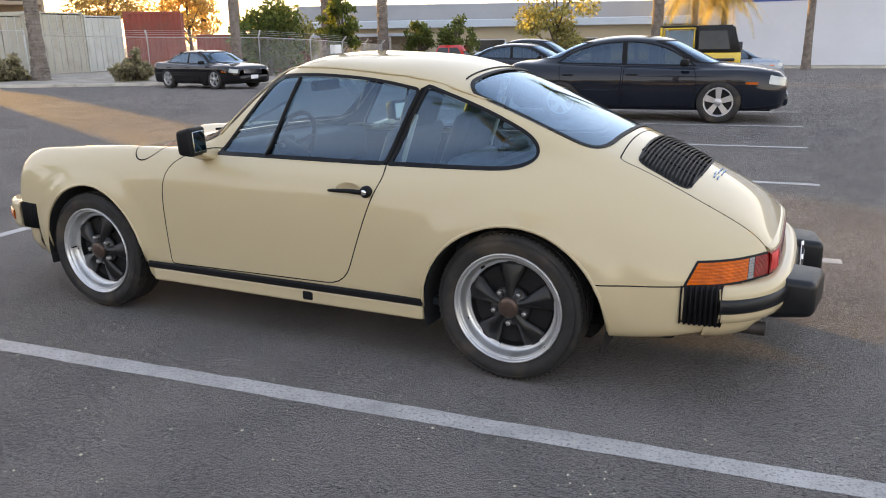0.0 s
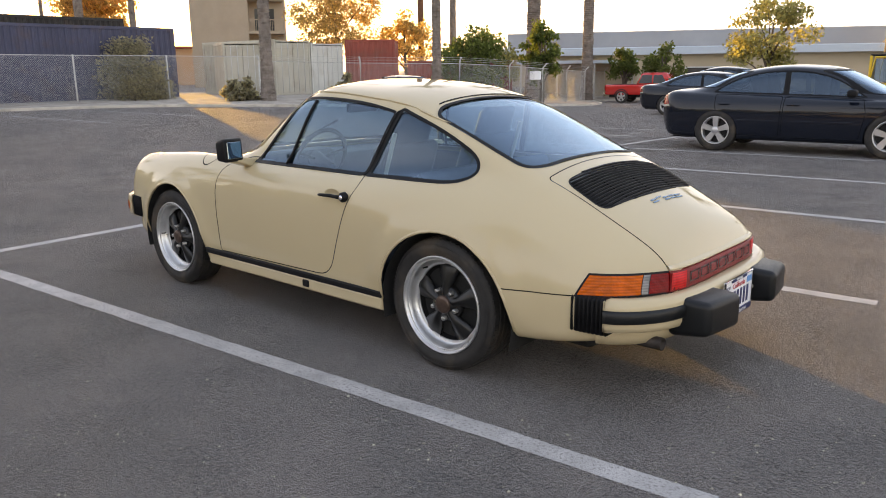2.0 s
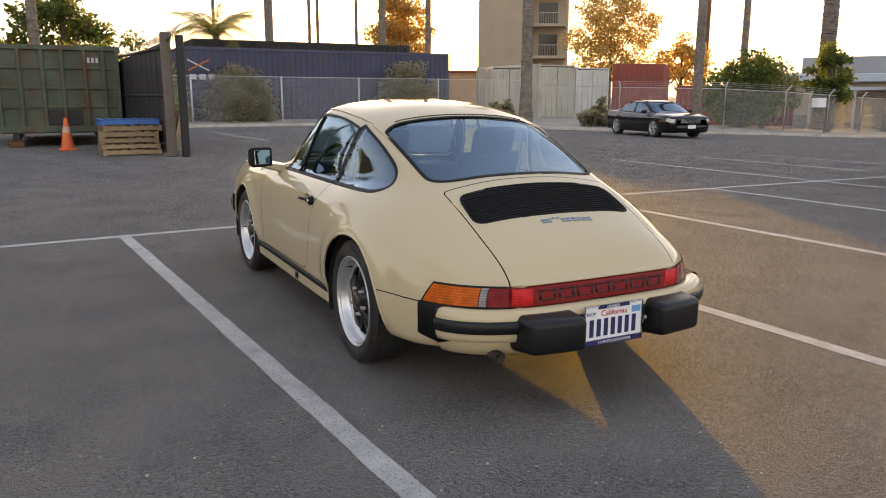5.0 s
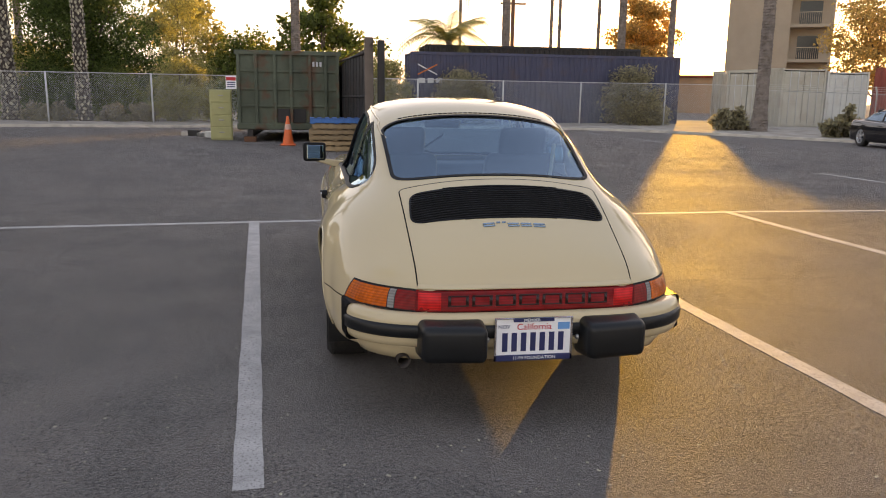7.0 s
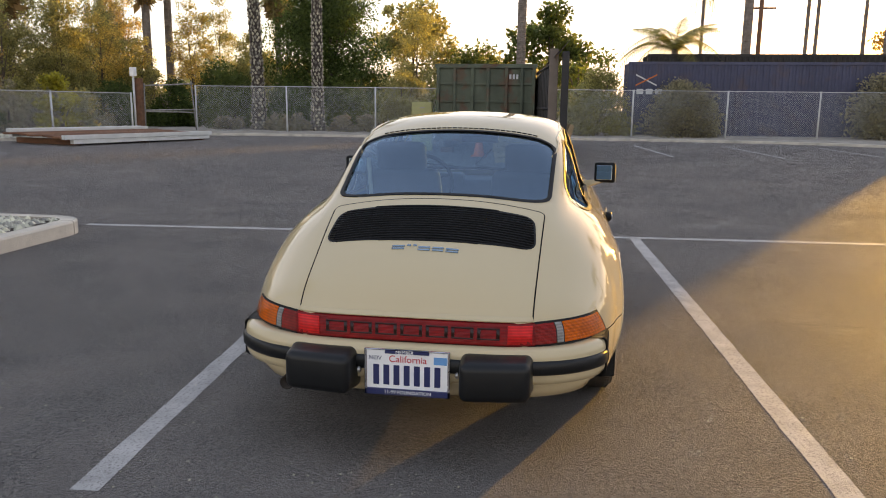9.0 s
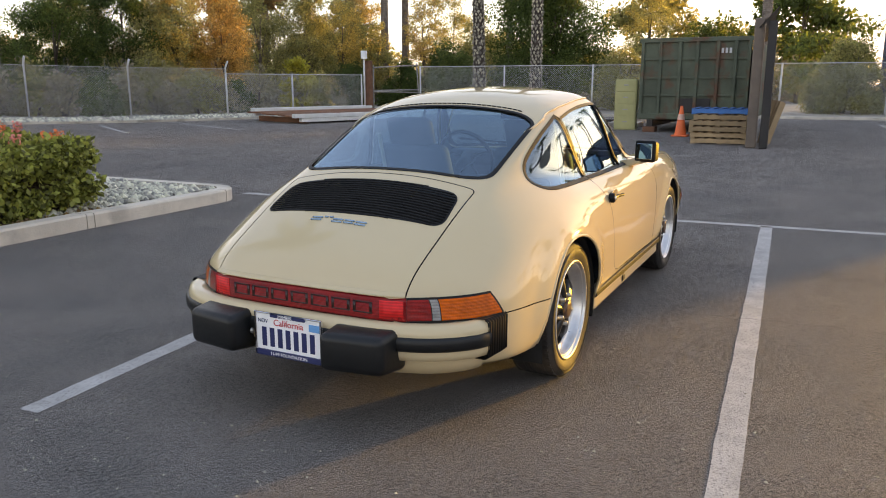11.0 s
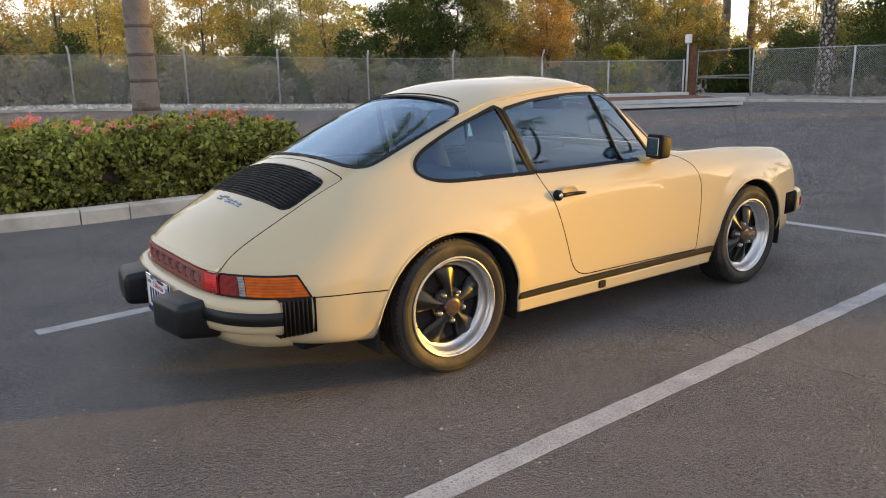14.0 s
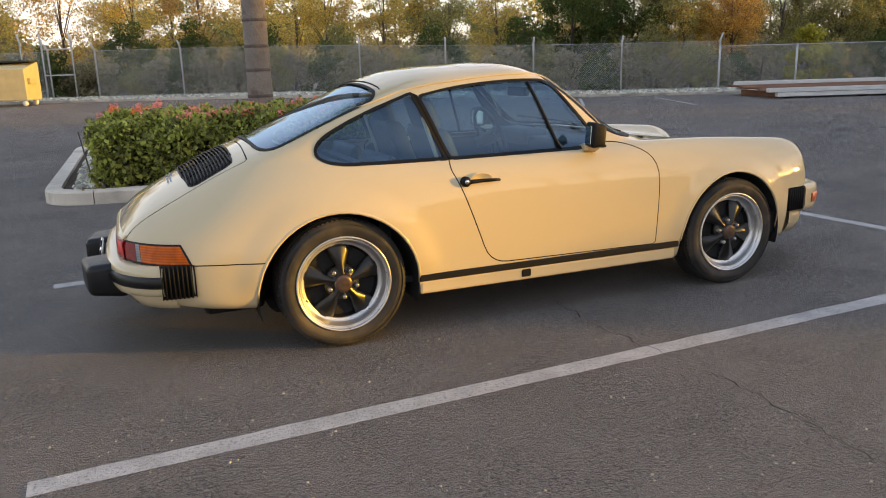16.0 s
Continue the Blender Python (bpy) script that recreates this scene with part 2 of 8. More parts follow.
def lathe(profile, sides=48, axis="y", start=0.0, sweep=2 * math.pi):
    """Vertices and faces of a profile of (along, radius) turned about an axis."""
    verts, faces = [], []
    full = abs(sweep - 2 * math.pi) < 1e-6
    cols = sides if full else sides + 1
    for k in range(cols):
        t = start + sweep * k / sides
        for a, r in profile:
            verts.append({"y": (r * math.cos(t), a, r * math.sin(t)), "z": (r * math.cos(t), r * math.sin(t), a), "x": (a, r * math.cos(t), r * math.sin(t))}[axis])
    n = len(profile)
    for k in range(sides):
        for i in range(n - 1):
            j = (k + 1) % cols
            faces.append((k * n + i, k * n + i + 1, j * n + i + 1, j * n + i))
    return verts, faces


def sweep_profile(path, profile, closed_profile=True, caps=True):
    """A profile of (out, up) carried along a path of (x, y) seen from above, out being to the left of the way."""
    verts, faces, n = [], [], len(profile)
    for i, (x, y) in enumerate(path):
        a, b = path[max(0, i - 1)], path[min(len(path) - 1, i + 1)]
        d = Vector((b[0] - a[0], b[1] - a[1])).normalized()
        o = Vector((-d.y, d.x))
        verts += [(x + o.x * u, y + o.y * u, w) for u, w in profile]
    for i in range(len(path) - 1):
        for k in range(n if closed_profile else n - 1):
            l = (k + 1) % n
            faces.append((i * n + k, i * n + l, (i + 1) * n + l, (i + 1) * n + k))
    if caps and closed_profile:
        faces += [tuple(range(n)), tuple(range(len(path) * n - 1, (len(path) - 1) * n - 1, -1))]
    return verts, faces


def smooth_line(points, steps=8):
    """Catmull-Rom through points of any dimension."""
    p = [np.array(q, float) for q in points]
    p = [2 * p[0] - p[1]] + p + [2 * p[-1] - p[-2]]
    out = []
    for i in range(1, len(p) - 2):
        for s in range(steps):
            t = s / steps
            a, b, c, d = p[i - 1], p[i], p[i + 1], p[i + 2]
            out.append(tuple(0.5 * (2 * b + (c - a) * t + (2 * a - 5 * b + 4 * c - d) * t * t + (3 * b - a - 3 * c + d) * t ** 3)))
    out.append(tuple(p[-2]))
    return out


def rounded(corners, r, n=5):
    """A polygon with its corners rounded by r (one number, or one for each corner)."""
    out, k = [], len(corners)
    for i in range(k):
        p, a, b = (Vector(corners[j % k]) for j in (i, i - 1, i + 1))
        q = r[i] if isinstance(r, (list, tuple)) else r
        da, db = (a - p), (b - p)
        la, lb = min(q, da.length * 0.49), min(q, db.length * 0.49)
        s, e = p + da.normalized() * la, p + db.normalized() * lb
        for j in range(n + 1):
            t = j / n
            out.append(tuple((1 - t) ** 2 * s + 2 * t * (1 - t) * p + t * t * e))
    return out


def shrink(outline, d):
    """A closed outline moved inwards by d (outwards if negative)."""
    n, out = len(outline), []
    area = sum(outline[i - 1][0] * outline[i][1] - outline[i][0] * outline[i - 1][1] for i in range(n))
    sign = 1 if area > 0 else -1
    for i in range(n):
        a, b = Vector(outline[i - 1]), Vector(outline[(i + 1) % n])
        t = (b - a).normalized()
        out.append((outline[i][0] - t.y * d * sign, outline[i][1] + t.x * d * sign))
    return out


class Shell:
    """A car body lofted through half sections: a grid of places and normals, cut into panels by convex outlines."""

    def __init__(self, sections, step, ends, fair=24):
        xs = sorted(sections)
        rows = np.array([sections[x] for x in xs])
        nj = (rows.shape[1] - 1) * 6 + 1
        dense = np.array([smooth_line(r, 6) for r in rows])
        lo, hi = xs[0], xs[-1]
        fine = np.concatenate([np.arange(lo, lo + ends, step / 2), np.arange(lo + ends, hi - ends, step), np.arange(hi - ends, hi + 1e-4, step / 2)])
        out = np.zeros((len(fine), nj, 2))
        h = np.diff(xs)
        for j in range(nj):
            for c in range(2):
                v = dense[:, j, c]
                s = np.diff(v) / h
                d = np.concatenate([[s[0]], (s[:-1] * h[1:] + s[1:] * h[:-1]) / (h[1:] + h[:-1]), [s[-1]]])
                k = np.clip(np.searchsorted(xs, fine, side="right") - 1, 0, len(xs) - 2)
                t = (fine - np.array(xs)[k]) / h[k]
                out[:, j, c] = (2 * t ** 3 - 3 * t ** 2 + 1) * v[k] + (t ** 3 - 2 * t ** 2 + t) * h[k] * d[k] + (-2 * t ** 3 + 3 * t ** 2) * v[k + 1] + (t ** 3 - t ** 2) * h[k] * d[k + 1]
        back, ahead = np.diff(fine)[:-1, None, None], np.diff(fine)[1:, None, None]
        for _ in range(fair):
            out[1:-1] = 0.5 * out[1:-1] + 0.5 * (out[:-2] * ahead + out[2:] * back) / (back + ahead)
        for _ in range(9):
            wide = np.concatenate([out, out[:, -2:-1] * (-1, 1)], axis=1)
            out[:, 1:] = 0.5 * wide[:, 1:-1] + 0.25 * (wide[:, :-2] + wide[:, 2:])
        out[:, -1, 0] = 0
        p = np.concatenate([np.broadcast_to(fine[:, None, None], (*out.shape[:2], 1)), out], axis=2)
        mir = np.concatenate([p, p[:, -2:-1] * (1, -1, 1)], axis=1)
        du, dv = np.gradient(p, axis=0), np.gradient(mir, axis=1)[:, :-1]
        n = np.cross(du, dv)
        n /= np.maximum(np.linalg.norm(n, axis=2, keepdims=True), 1e-9)
        if n[len(fine) // 2, nj - 1, 2] < 0:
            n = -n
        self.p, self.n, self.ni, self.nj = p, n, len(fine), nj

    def flare(self, x, z, near, wide, out):
        """Swell the flank outwards round a wheel opening."""
        p = self.p
        d = np.hypot(p[:, :, 0] - x, p[:, :, 2] - z)
        w = np.clip((wide - d) / (wide - near), 0, 1)
        p[:, :, 1] += out * w * w * (3 - 2 * w) * (p[:, :, 1] > 0.5) * np.clip((0.80 - p[:, :, 2]) / 0.1, 0, 1) * np.clip((p[:, :, 2] - 0.29) / 0.09, 0, 1)
        mir = np.concatenate([p, p[:, -2:-1] * (1, -1, 1)], axis=1)
        n = np.cross(np.gradient(p, axis=0), np.gradient(mir, axis=1)[:, :-1])
        n /= np.maximum(np.linalg.norm(n, axis=2, keepdims=True), 1e-9)
        self.n = n if n[self.ni // 2, self.nj - 1, 2] > 0 else -n

    def cells(self):
        g = self.p.tolist()
        return [[(*g[a][b], a, b) for a, b in ((i, j), (i + 1, j), (i + 1, j + 1), (i, j + 1))] for i in range(self.ni - 1) for j in range(self.nj - 1)]

    def skin(self, name, polys, mat, offset=0.0, sides=(1, -1)):
        """A mesh from cut polygons, moved along the body's normals by offset, on one or both sides of the car."""
        verts, normals, faces, index = [], [], [], {}
        for side in sides:
            for q in polys:
                f = []
                for x, y, z, i, j in q:
                    key = (round(x, 5), round(y, 5), round(z, 5), side)
                    if key not in index:
                        i0, j0 = min(int(i), self.ni - 2), min(int(j), self.nj - 2)
                        s, t = i - i0, j - j0
                        n = (self.n[i0, j0] * (1 - s) + self.n[i0 + 1, j0] * s) * (1 - t) + (self.n[i0, j0 + 1] * (1 - s) + self.n[i0 + 1, j0 + 1] * s) * t
                        n = n / max(np.linalg.norm(n), 1e-9)
                        index[key] = len(verts)
                        verts.append((x + n[0] * offset, (y + n[1] * offset) * side, z + n[2] * offset))
                        normals.append((n[0], n[1] * side, n[2]))
                    k = index[key]
                    if k not in f:
                        f.append(k)
                if len(f) > 2:
                    a, b, c = (Vector(verts[f[k]]) for k in (0, 1, 2))
                    if (b - a).cross(c - a).dot(Vector(normals[f[0]])) < 0:
                        f.reverse()
                    faces.append(f)
        return mesh_of(name, verts, faces, mat, True, normals)


def cut(polys, axes, outline, keep=None, inset=0.0):
    """Split polygons by a convex outline in two of the axes: (inside, outside). inset draws the outline in."""
    a, b = axes
    area = sum(outline[i - 1][0] * outline[i][1] - outline[i][0] * outline[i - 1][1] for i in range(len(outline)))
    pts = outline if area > 0 else outline[::-1]
    lo = (min(p[0] for p in pts), min(p[1] for p in pts))
    hi = (max(p[0] for p in pts), max(p[1] for p in pts))
    inside, outside = [], []
    for q in polys:
        if max(v[a] for v in q) < lo[0] or min(v[a] for v in q) > hi[0] or max(v[b] for v in q) < lo[1] or min(v[b] for v in q) > hi[1] or (keep and not keep(q)):
            outside.append(q)
        else:
            inside.append(q)
    for k in range(len(pts)):
        (x0, y0), (x1, y1) = pts[k - 1], pts[k]
        nx, ny = y0 - y1, x1 - x0
        if abs(nx) + abs(ny) < 1e-9:
            continue
        c = nx * x0 + ny * y0 + inset * math.hypot(nx, ny)
        rest = []
        for q in inside:
            d = [nx * v[a] + ny * v[b] - c for v in q]
            if min(d) >= -1e-9:
                rest.append(q)
            elif max(d) <= 1e-9:
                outside.append(q)
            else:
                p_in, p_out = [], []
                for i in range(len(q)):
                    v, w, dv, dw = q[i - 1], q[i], d[i - 1], d[i]
                    if (dv < 0) != (dw < 0):
                        t = dv / (dv - dw)
                        m = tuple(s + (e - s) * t for s, e in zip(v, w))
                        p_in.append(m)
                        p_out.append(m)
                    (p_in if dw >= 0 else p_out).append(w)
                if len(p_in) > 2:
                    rest.append(p_in)
                if len(p_out) > 2:
                    outside.append(p_out)
        inside = rest
    return inside, outside


def ring(polys, axes, outer, width, keep=None):
    """Split by an outline and the same outline drawn in by width: (inside, strip between, outside)."""
    held, outside = cut(polys, axes, outer, keep)
    inside, strip = cut(held, axes, outer, None, width)
    return inside, strip, outside



# ---- ground and setting ----


def asphalt_material():
    """Old asphalt: wide worn patches, a fine grain, and dark pits that gather in places."""
    m = material("asphalt", (0.148, 0.122, 0.106), 0.74, vary=0.18, scale=0.3, stain=(0.088, 0.076, 0.069), stain_scale=0.4, stain_amount=0.6, spec=0.24)
    t = m.node_tree
    n, link = t.nodes, t.links.new
    b = n["Principled BSDF"]
    co = n.new("ShaderNodeTexCoord").outputs["Object"]

    def noise_at(scale, detail=3.0, rough=0.5):
        x = n.new("ShaderNodeTexNoise")
        x.inputs["Scale"].default_value, x.inputs["Detail"].default_value, x.inputs["Roughness"].default_value = scale, detail, rough
        link(co, x.inputs["Vector"])
        return x.outputs["Fac"]

    def spread(fac, lo, hi, a, c):
        x = n.new("ShaderNodeMapRange")
        x.inputs[1].default_value, x.inputs[2].default_value, x.inputs[3].default_value, x.inputs[4].default_value = lo, hi, a, c
        link(fac, x.inputs[0])
        return x.outputs[0]

    def calc(how, p, q):
        x = n.new("ShaderNodeMath")
        x.operation = how
        for k, v in enumerate((p, q)):
            if isinstance(v, float):
                x.inputs[k].default_value = v
            else:
                link(v, x.inputs[k])
        return x.outputs[0]

    b.inputs["Sheen Weight"].default_value, b.inputs["Sheen Roughness"].default_value = 0.60, 0.24
    b.inputs["Sheen Tint"].default_value = (1.0, 0.95, 0.91, 1)
    grain = noise_at(150.0, 3.0, 0.65)
    crowd = spread(noise_at(1.7, 4.0), 0.33, 0.69, -0.035, 0.10)
    pits = spread(calc("ADD", noise_at(58.0, 4.0, 0.68), crowd), 0.572, 0.595, 0.0, 1.0)
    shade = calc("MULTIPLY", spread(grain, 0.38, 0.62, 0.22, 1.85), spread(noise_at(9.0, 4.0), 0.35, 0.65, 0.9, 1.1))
    shade = calc("MULTIPLY", shade, spread(pits, 0.0, 1.0, 1.08, 0.10))
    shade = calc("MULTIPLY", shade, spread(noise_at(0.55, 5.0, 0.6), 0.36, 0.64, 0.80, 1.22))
    mul = n.new("ShaderNodeMix")
    mul.data_type, mul.blend_type = "RGBA", "MULTIPLY"
    mul.inputs[0].default_value = 1.0
    link(b.inputs["Base Color"].links[0].from_socket, mul.inputs[6])
    link(shade, mul.inputs[7])
    link(mul.outputs[2], b.inputs["Base Color"])
    bump = n.new("ShaderNodeBump")
    bump.inputs["Strength"].default_value, bump.inputs["Distance"].default_value = 1.0, 0.045
    link(calc("SUBTRACT", calc("ADD", grain, calc("MULTIPLY", noise_at(64.0, 4.0, 0.7), 0.9)), calc("MULTIPLY", pits, 0.4)), bump.inputs["Height"])
    link(bump.outputs["Normal"], b.inputs["Normal"])
    return m


M_ASPHALT = asphalt_material()
M_CHIPS = material("pale_stone_chips", (0.46, 0.43, 0.39), 0.7, per_island=0.6)
M_LINE = material("worn_line_paint", (0.43, 0.415, 0.40), 0.75, vary=0.22, scale=7, stain=(0.16, 0.15, 0.145), stain_scale=85, stain_amount=0.8, bump=0.003, bump_scale=130)
M_KERB = material("pale_concrete", (0.63, 0.57, 0.48), 0.85, vary=0.15, scale=2, bump=0.003, bump_scale=60, stain=(0.22, 0.20, 0.17), stain_scale=2.5, stain_amount=0.5)
M_VERGE = material("dry_verge", (0.42, 0.375, 0.32), 0.95, vary=0.3, scale=1.5, bump=0.02, bump_scale=14, stain=(0.42, 0.38, 0.33), stain_scale=2, stain_amount=0.6, spec=0.1)
M_GALV = material("galvanised_steel", (0.60, 0.60, 0.58), 0.55, 0.1, vary=0.15, scale=6)
M_OLD_PIPE = material("weathered_pipe", (0.30, 0.29, 0.27), 0.7, 0.1, vary=0.3, scale=7, stain=(0.20, 0.13, 0.09), stain_scale=9, stain_amount=0.5)
# dark soil of the bed, also used for the painted shade inside the hedge
M_SOIL_AND_SHADE = material("bark_soil_and_shade", (0.07, 0.045, 0.03), 0.95, vary=0.4, scale=8, bump=0.03, bump_scale=30)


def step(a, b, x):
    t = min(1.0, max(0.0, (x - a) / (b - a)))
    return t * t * (3 - 2 * t)


def ground_z(x, y):
    """The lot lies flat, rises a little towards the south-eastern fence and falls away to the north."""
    return 0.30 * step(-12, -27, y) * step(-18, -3, x) - 0.80 * step(10, 46, y) * step(-34, -25, x)


def ground_sheet():
    xs = np.concatenate([[-900, -300, -120, -70], np.arange(-50, 40.1, 2.0), [70, 120, 300, 900]])
    ys = np.concatenate([[-900, -300, -120, -70], np.arange(-50, 60.1, 2.0), [80, 120, 300, 900]])
    verts = [(x, y, ground_z(x, y)) for x in xs for y in ys]
    n = len(ys)
    faces = [(i * n + j, (i + 1) * n + j, (i + 1) * n + j + 1, i * n + j + 1) for i in range(len(xs) - 1) for j in range(n - 1)]
    return mesh_of("ground", verts, faces, M_ASPHALT)


tagged(part("ground", ground_sheet(), None), label="worn dark asphalt parking lot with fine cracks and grit", category="ground", kind="structure")


def strip(name, points, width, z=0.004, mat=M_LINE, label="", category="", jag=0.0):
    """A flat band along points on the ground, its edges a little ragged."""
    rnd = random.Random(len(points) * 7 + int(points[0][0] * 10))
    verts, faces = [], []
    dense = []
    for a, b in zip(points, points[1:]):
        n = max(1, int(math.dist(a, b) / (0.12 if jag else 1.5)))
        dense += [(a[0] + (b[0] - a[0]) * k / n, a[1] + (b[1] - a[1]) * k / n) for k in range(n)]
    dense.append(points[-1])
    for i, (x, y) in enumerate(dense):
        a, b = dense[max(0, i - 1)], dense[min(len(dense) - 1, i + 1)]
        d = Vector((b[0] - a[0], b[1] - a[1])).normalized()
        for s in (-1, 1):
            w = s * (width / 2 + rnd.uniform(-jag, jag))
            px, py = x - d.y * w, y + d.x * w
            verts.append((px, py, ground_z(px, py) + z))
    for i in range(len(dense) - 1):
        faces.append((2 * i, 2 * i + 1, 2 * i + 3, 2 * i + 2))
    o = part(name, mesh_of(name, verts, faces, mat), None)
    return tagged(o, label=label, category=category, kind="structure")


LINES = [
    [(-4.22, -1.50), (1.42, -1.06)], [(-4.42, 1.33), (1.30, 1.60)], [(-4.58, 4.00), (1.19, 4.28)], [(-4.55, 6.45), (1.07, 6.87)], [(-4.50, 8.75), (0.97, 9.30)],
    [(-4.4, 11.3), (0.9, 11.8)], [(-3.98, -4.6), (-4.22, -1.5), (-4.42, 1.33), (-4.58, 4.00), (-4.55, 6.45), (-4.50, 8.75), (-4.4, 11.3), (-4.3, 14.5)],
    [(-9.2, 8.5), (-4.50, 8.75)], [(-9.0, 10.65), (-5.2, 11.0)], [(-8.8, 12.5), (-5.1, 12.9)],
    [(-25.3, 3.2), (-18.7, 3.7)], [(-25.7, 6.5), (-19.0, 6.8)], [(-25.9, 9.8), (-19.2, 10.0)], [(-13.8, -19.1), (-11.6, -15.4)], [(-16.13, -17.93), (-14.19, -13.59)],
]
for pts in LINES:
    near = min(math.hypot(x, y) for x, y in pts) < 5
    strip("parking_line", pts, 0.105 if near else 0.10, 0.0015 + 0.0003 * (LINES.index(pts) % 5), label="worn white painted parking line", category="line", jag=0.004 if near else 0.0)

# grit and small pale stones lying on the asphalt
def grit(name, n, x0, x1, y0, y1, size, seed):
    rng = np.random.default_rng(seed)
    verts, faces = [], []
    for k in range(n):
        x, y, r = rng.uniform(x0, x1), rng.uniform(y0, y1), size * rng.uniform(0.4, 1.3)
        if abs(y) < 0.9 and -3.2 < x < 1.1:
            continue
        a = rng.uniform(0, 6.3, 4)
        i = len(verts)
        z = ground_z(x, y)
        verts += [(x + r * math.cos(q + c * 1.57), y + r * math.sin(q + c * 1.57), z) for c, q in enumerate(a * 0.1)] + [(x, y, z + r * 0.8)]
        faces += [(i, i + 1, i + 4), (i + 1, i + 2, i + 4), (i + 2, i + 3, i + 4), (i + 3, i, i + 4)]
    return mesh_of(name, verts, faces, M_CHIPS, False)


tagged(part("grit", grit("grit", 6500, -6, 4.0, -6, 6, 0.0058, 3), None), label="pale grit scattered on the asphalt", category="grit", kind="stuff")
tagged(part("grit", grit("grit", 16000, -4.5, 3.2, -4.2, 4.5, 0.0034, 4), None), label="fine pale sand grains on the asphalt", category="grit", kind="stuff")

# planted island: kerb, soil, gravel
ISLAND = rounded([(1.78, -4.40), (1.72, -10.2), (-3.55, -10.2), (-3.7, -4.32), (-1.5, -4.3), (0.5, -4.24)], [0.5, 0.6, 0.6, 0.5, 0.05, 0.05], 6)
def kerb_ring(outline, width, height, base=0.0):
    """Kerb blocks laid end to end along an outline."""
    inner = shrink(outline, width)
    top_o, top_i = shrink(outline, 0.015), shrink(inner, -0.006)
    n = len(outline)
    verts = [(x, y, base - 0.05) for x, y in outline] + [(x, y, base + height - 0.02) for x, y in outline] + [(x, y, base + height) for x, y in top_o] + [(x, y, base + height) for x, y in top_i] + [(x, y, base - 0.05) for x, y in inner]
    faces = [(r * n + k, r * n + (k + 1) % n, (r + 1) * n + (k + 1) % n, (r + 1) * n + k) for r in range(4) for k in range(n)]
    return verts, faces


dense_island = []
for a, b in zip(ISLAND, ISLAND[1:] + ISLAND[:1]):
    n = max(1, int(math.dist(a, b) / 0.35))
    dense_island += [(a[0] + (b[0] - a[0]) * k / n, a[1] + (b[1] - a[1]) * k / n) for k in range(n)]
kerb = thing("kerb", label="pale concrete kerb round the planted island, in long blocks", category="kerb")
kerb["kind"] = "structure"
ring_v, _ = kerb_ring(dense_island, 0.17, 0.14)
total = len(dense_island)
for start in range(0, total, 5):
    run = [(start + q) % total for q in range(min(5, total - start) + 1)]
    prof = [[Vector(ring_v[r * total + k]) for r in range(5)] for k in run]
    for end, nxt in ((0, 1), (-1, -2)):
        step_in = (prof[nxt][2] - prof[end][2]).normalized() * 0.005
        prof[end] = [p + step_in for p in prof[end]]
    faces = [(a * 5 + c, a * 5 + 5 + c, a * 5 + 6 + c, a * 5 + 1 + c) for a in range(len(run) - 1) for c in range(4)] + [(0, 1, 2, 3, 4), tuple(len(run) * 5 - 1 - c for c in range(5))]
    part("kerb_block", mesh_of("kerb_block", [tuple(p) for row in prof for p in row], faces, M_KERB, False), None, kerb)
inner = shrink(dense_island, 0.16)
tagged(part("planting_bed", mesh_of("planting_bed", [(x, y, 0.10) for x, y in inner], [tuple(range(len(inner)))], M_SOIL_AND_SHADE), None), label="dark bark soil inside the kerb", category="soil", kind="structure")


def pebbles(name, n, place, size, mat, seed):
    rng = np.random.default_rng(seed)
    verts, faces = [], []
    base = [(1, 0, 0), (0.3, 0.9, 0), (-0.8, 0.6, 0), (-0.8, -0.6, 0), (0.3, -0.9, 0), (0.35, 0.1, 0.75), (-0.4, 0.1, 0.8)]
    tri = [(0, 1, 5), (1, 2, 6), (1, 6, 5), (2, 3, 6), (3, 4, 6), (4, 5, 6), (4, 0, 5)]
    while len(verts) < n * 7:
        x, y, z = place(rng)
        r, t = size * rng.uniform(0.5, 1.4), rng.uniform(0, 6.3)
        c, s = math.cos(t) * r, math.sin(t) * r
        i = len(verts)
        verts += [(x + c * a - s * b, y + s * a + c * b, z + r * d) for a, b, d in base]
        faces += [(a + i, b + i, c2 + i) for a, b, c2 in tri]
    return mesh_of(name, verts, faces, mat, False)


M_PEBBLE = material("grey_white_pebble", (0.50, 0.485, 0.46), 0.75, per_island=0.55)
tagged(part("gravel", pebbles("gravel", 5200, lambda r: (r.uniform(-3.45, -1.2), r.uniform(-9.5, -4.6), 0.10 + r.uniform(0, 0.03)), 0.035, M_PEBBLE, 5), None), label="loose grey and white gravel in the island", category="gravel", kind="stuff")
tagged(part("gravel", pebbles("gravel", 900, lambda r: (r.uniform(1.2, 1.5), r.uniform(-9.5, -4.75), 0.10 + r.uniform(0, 0.02)), 0.03, M_PEBBLE, 6), None), label="loose grey gravel beside the hedge", category="gravel", kind="stuff")

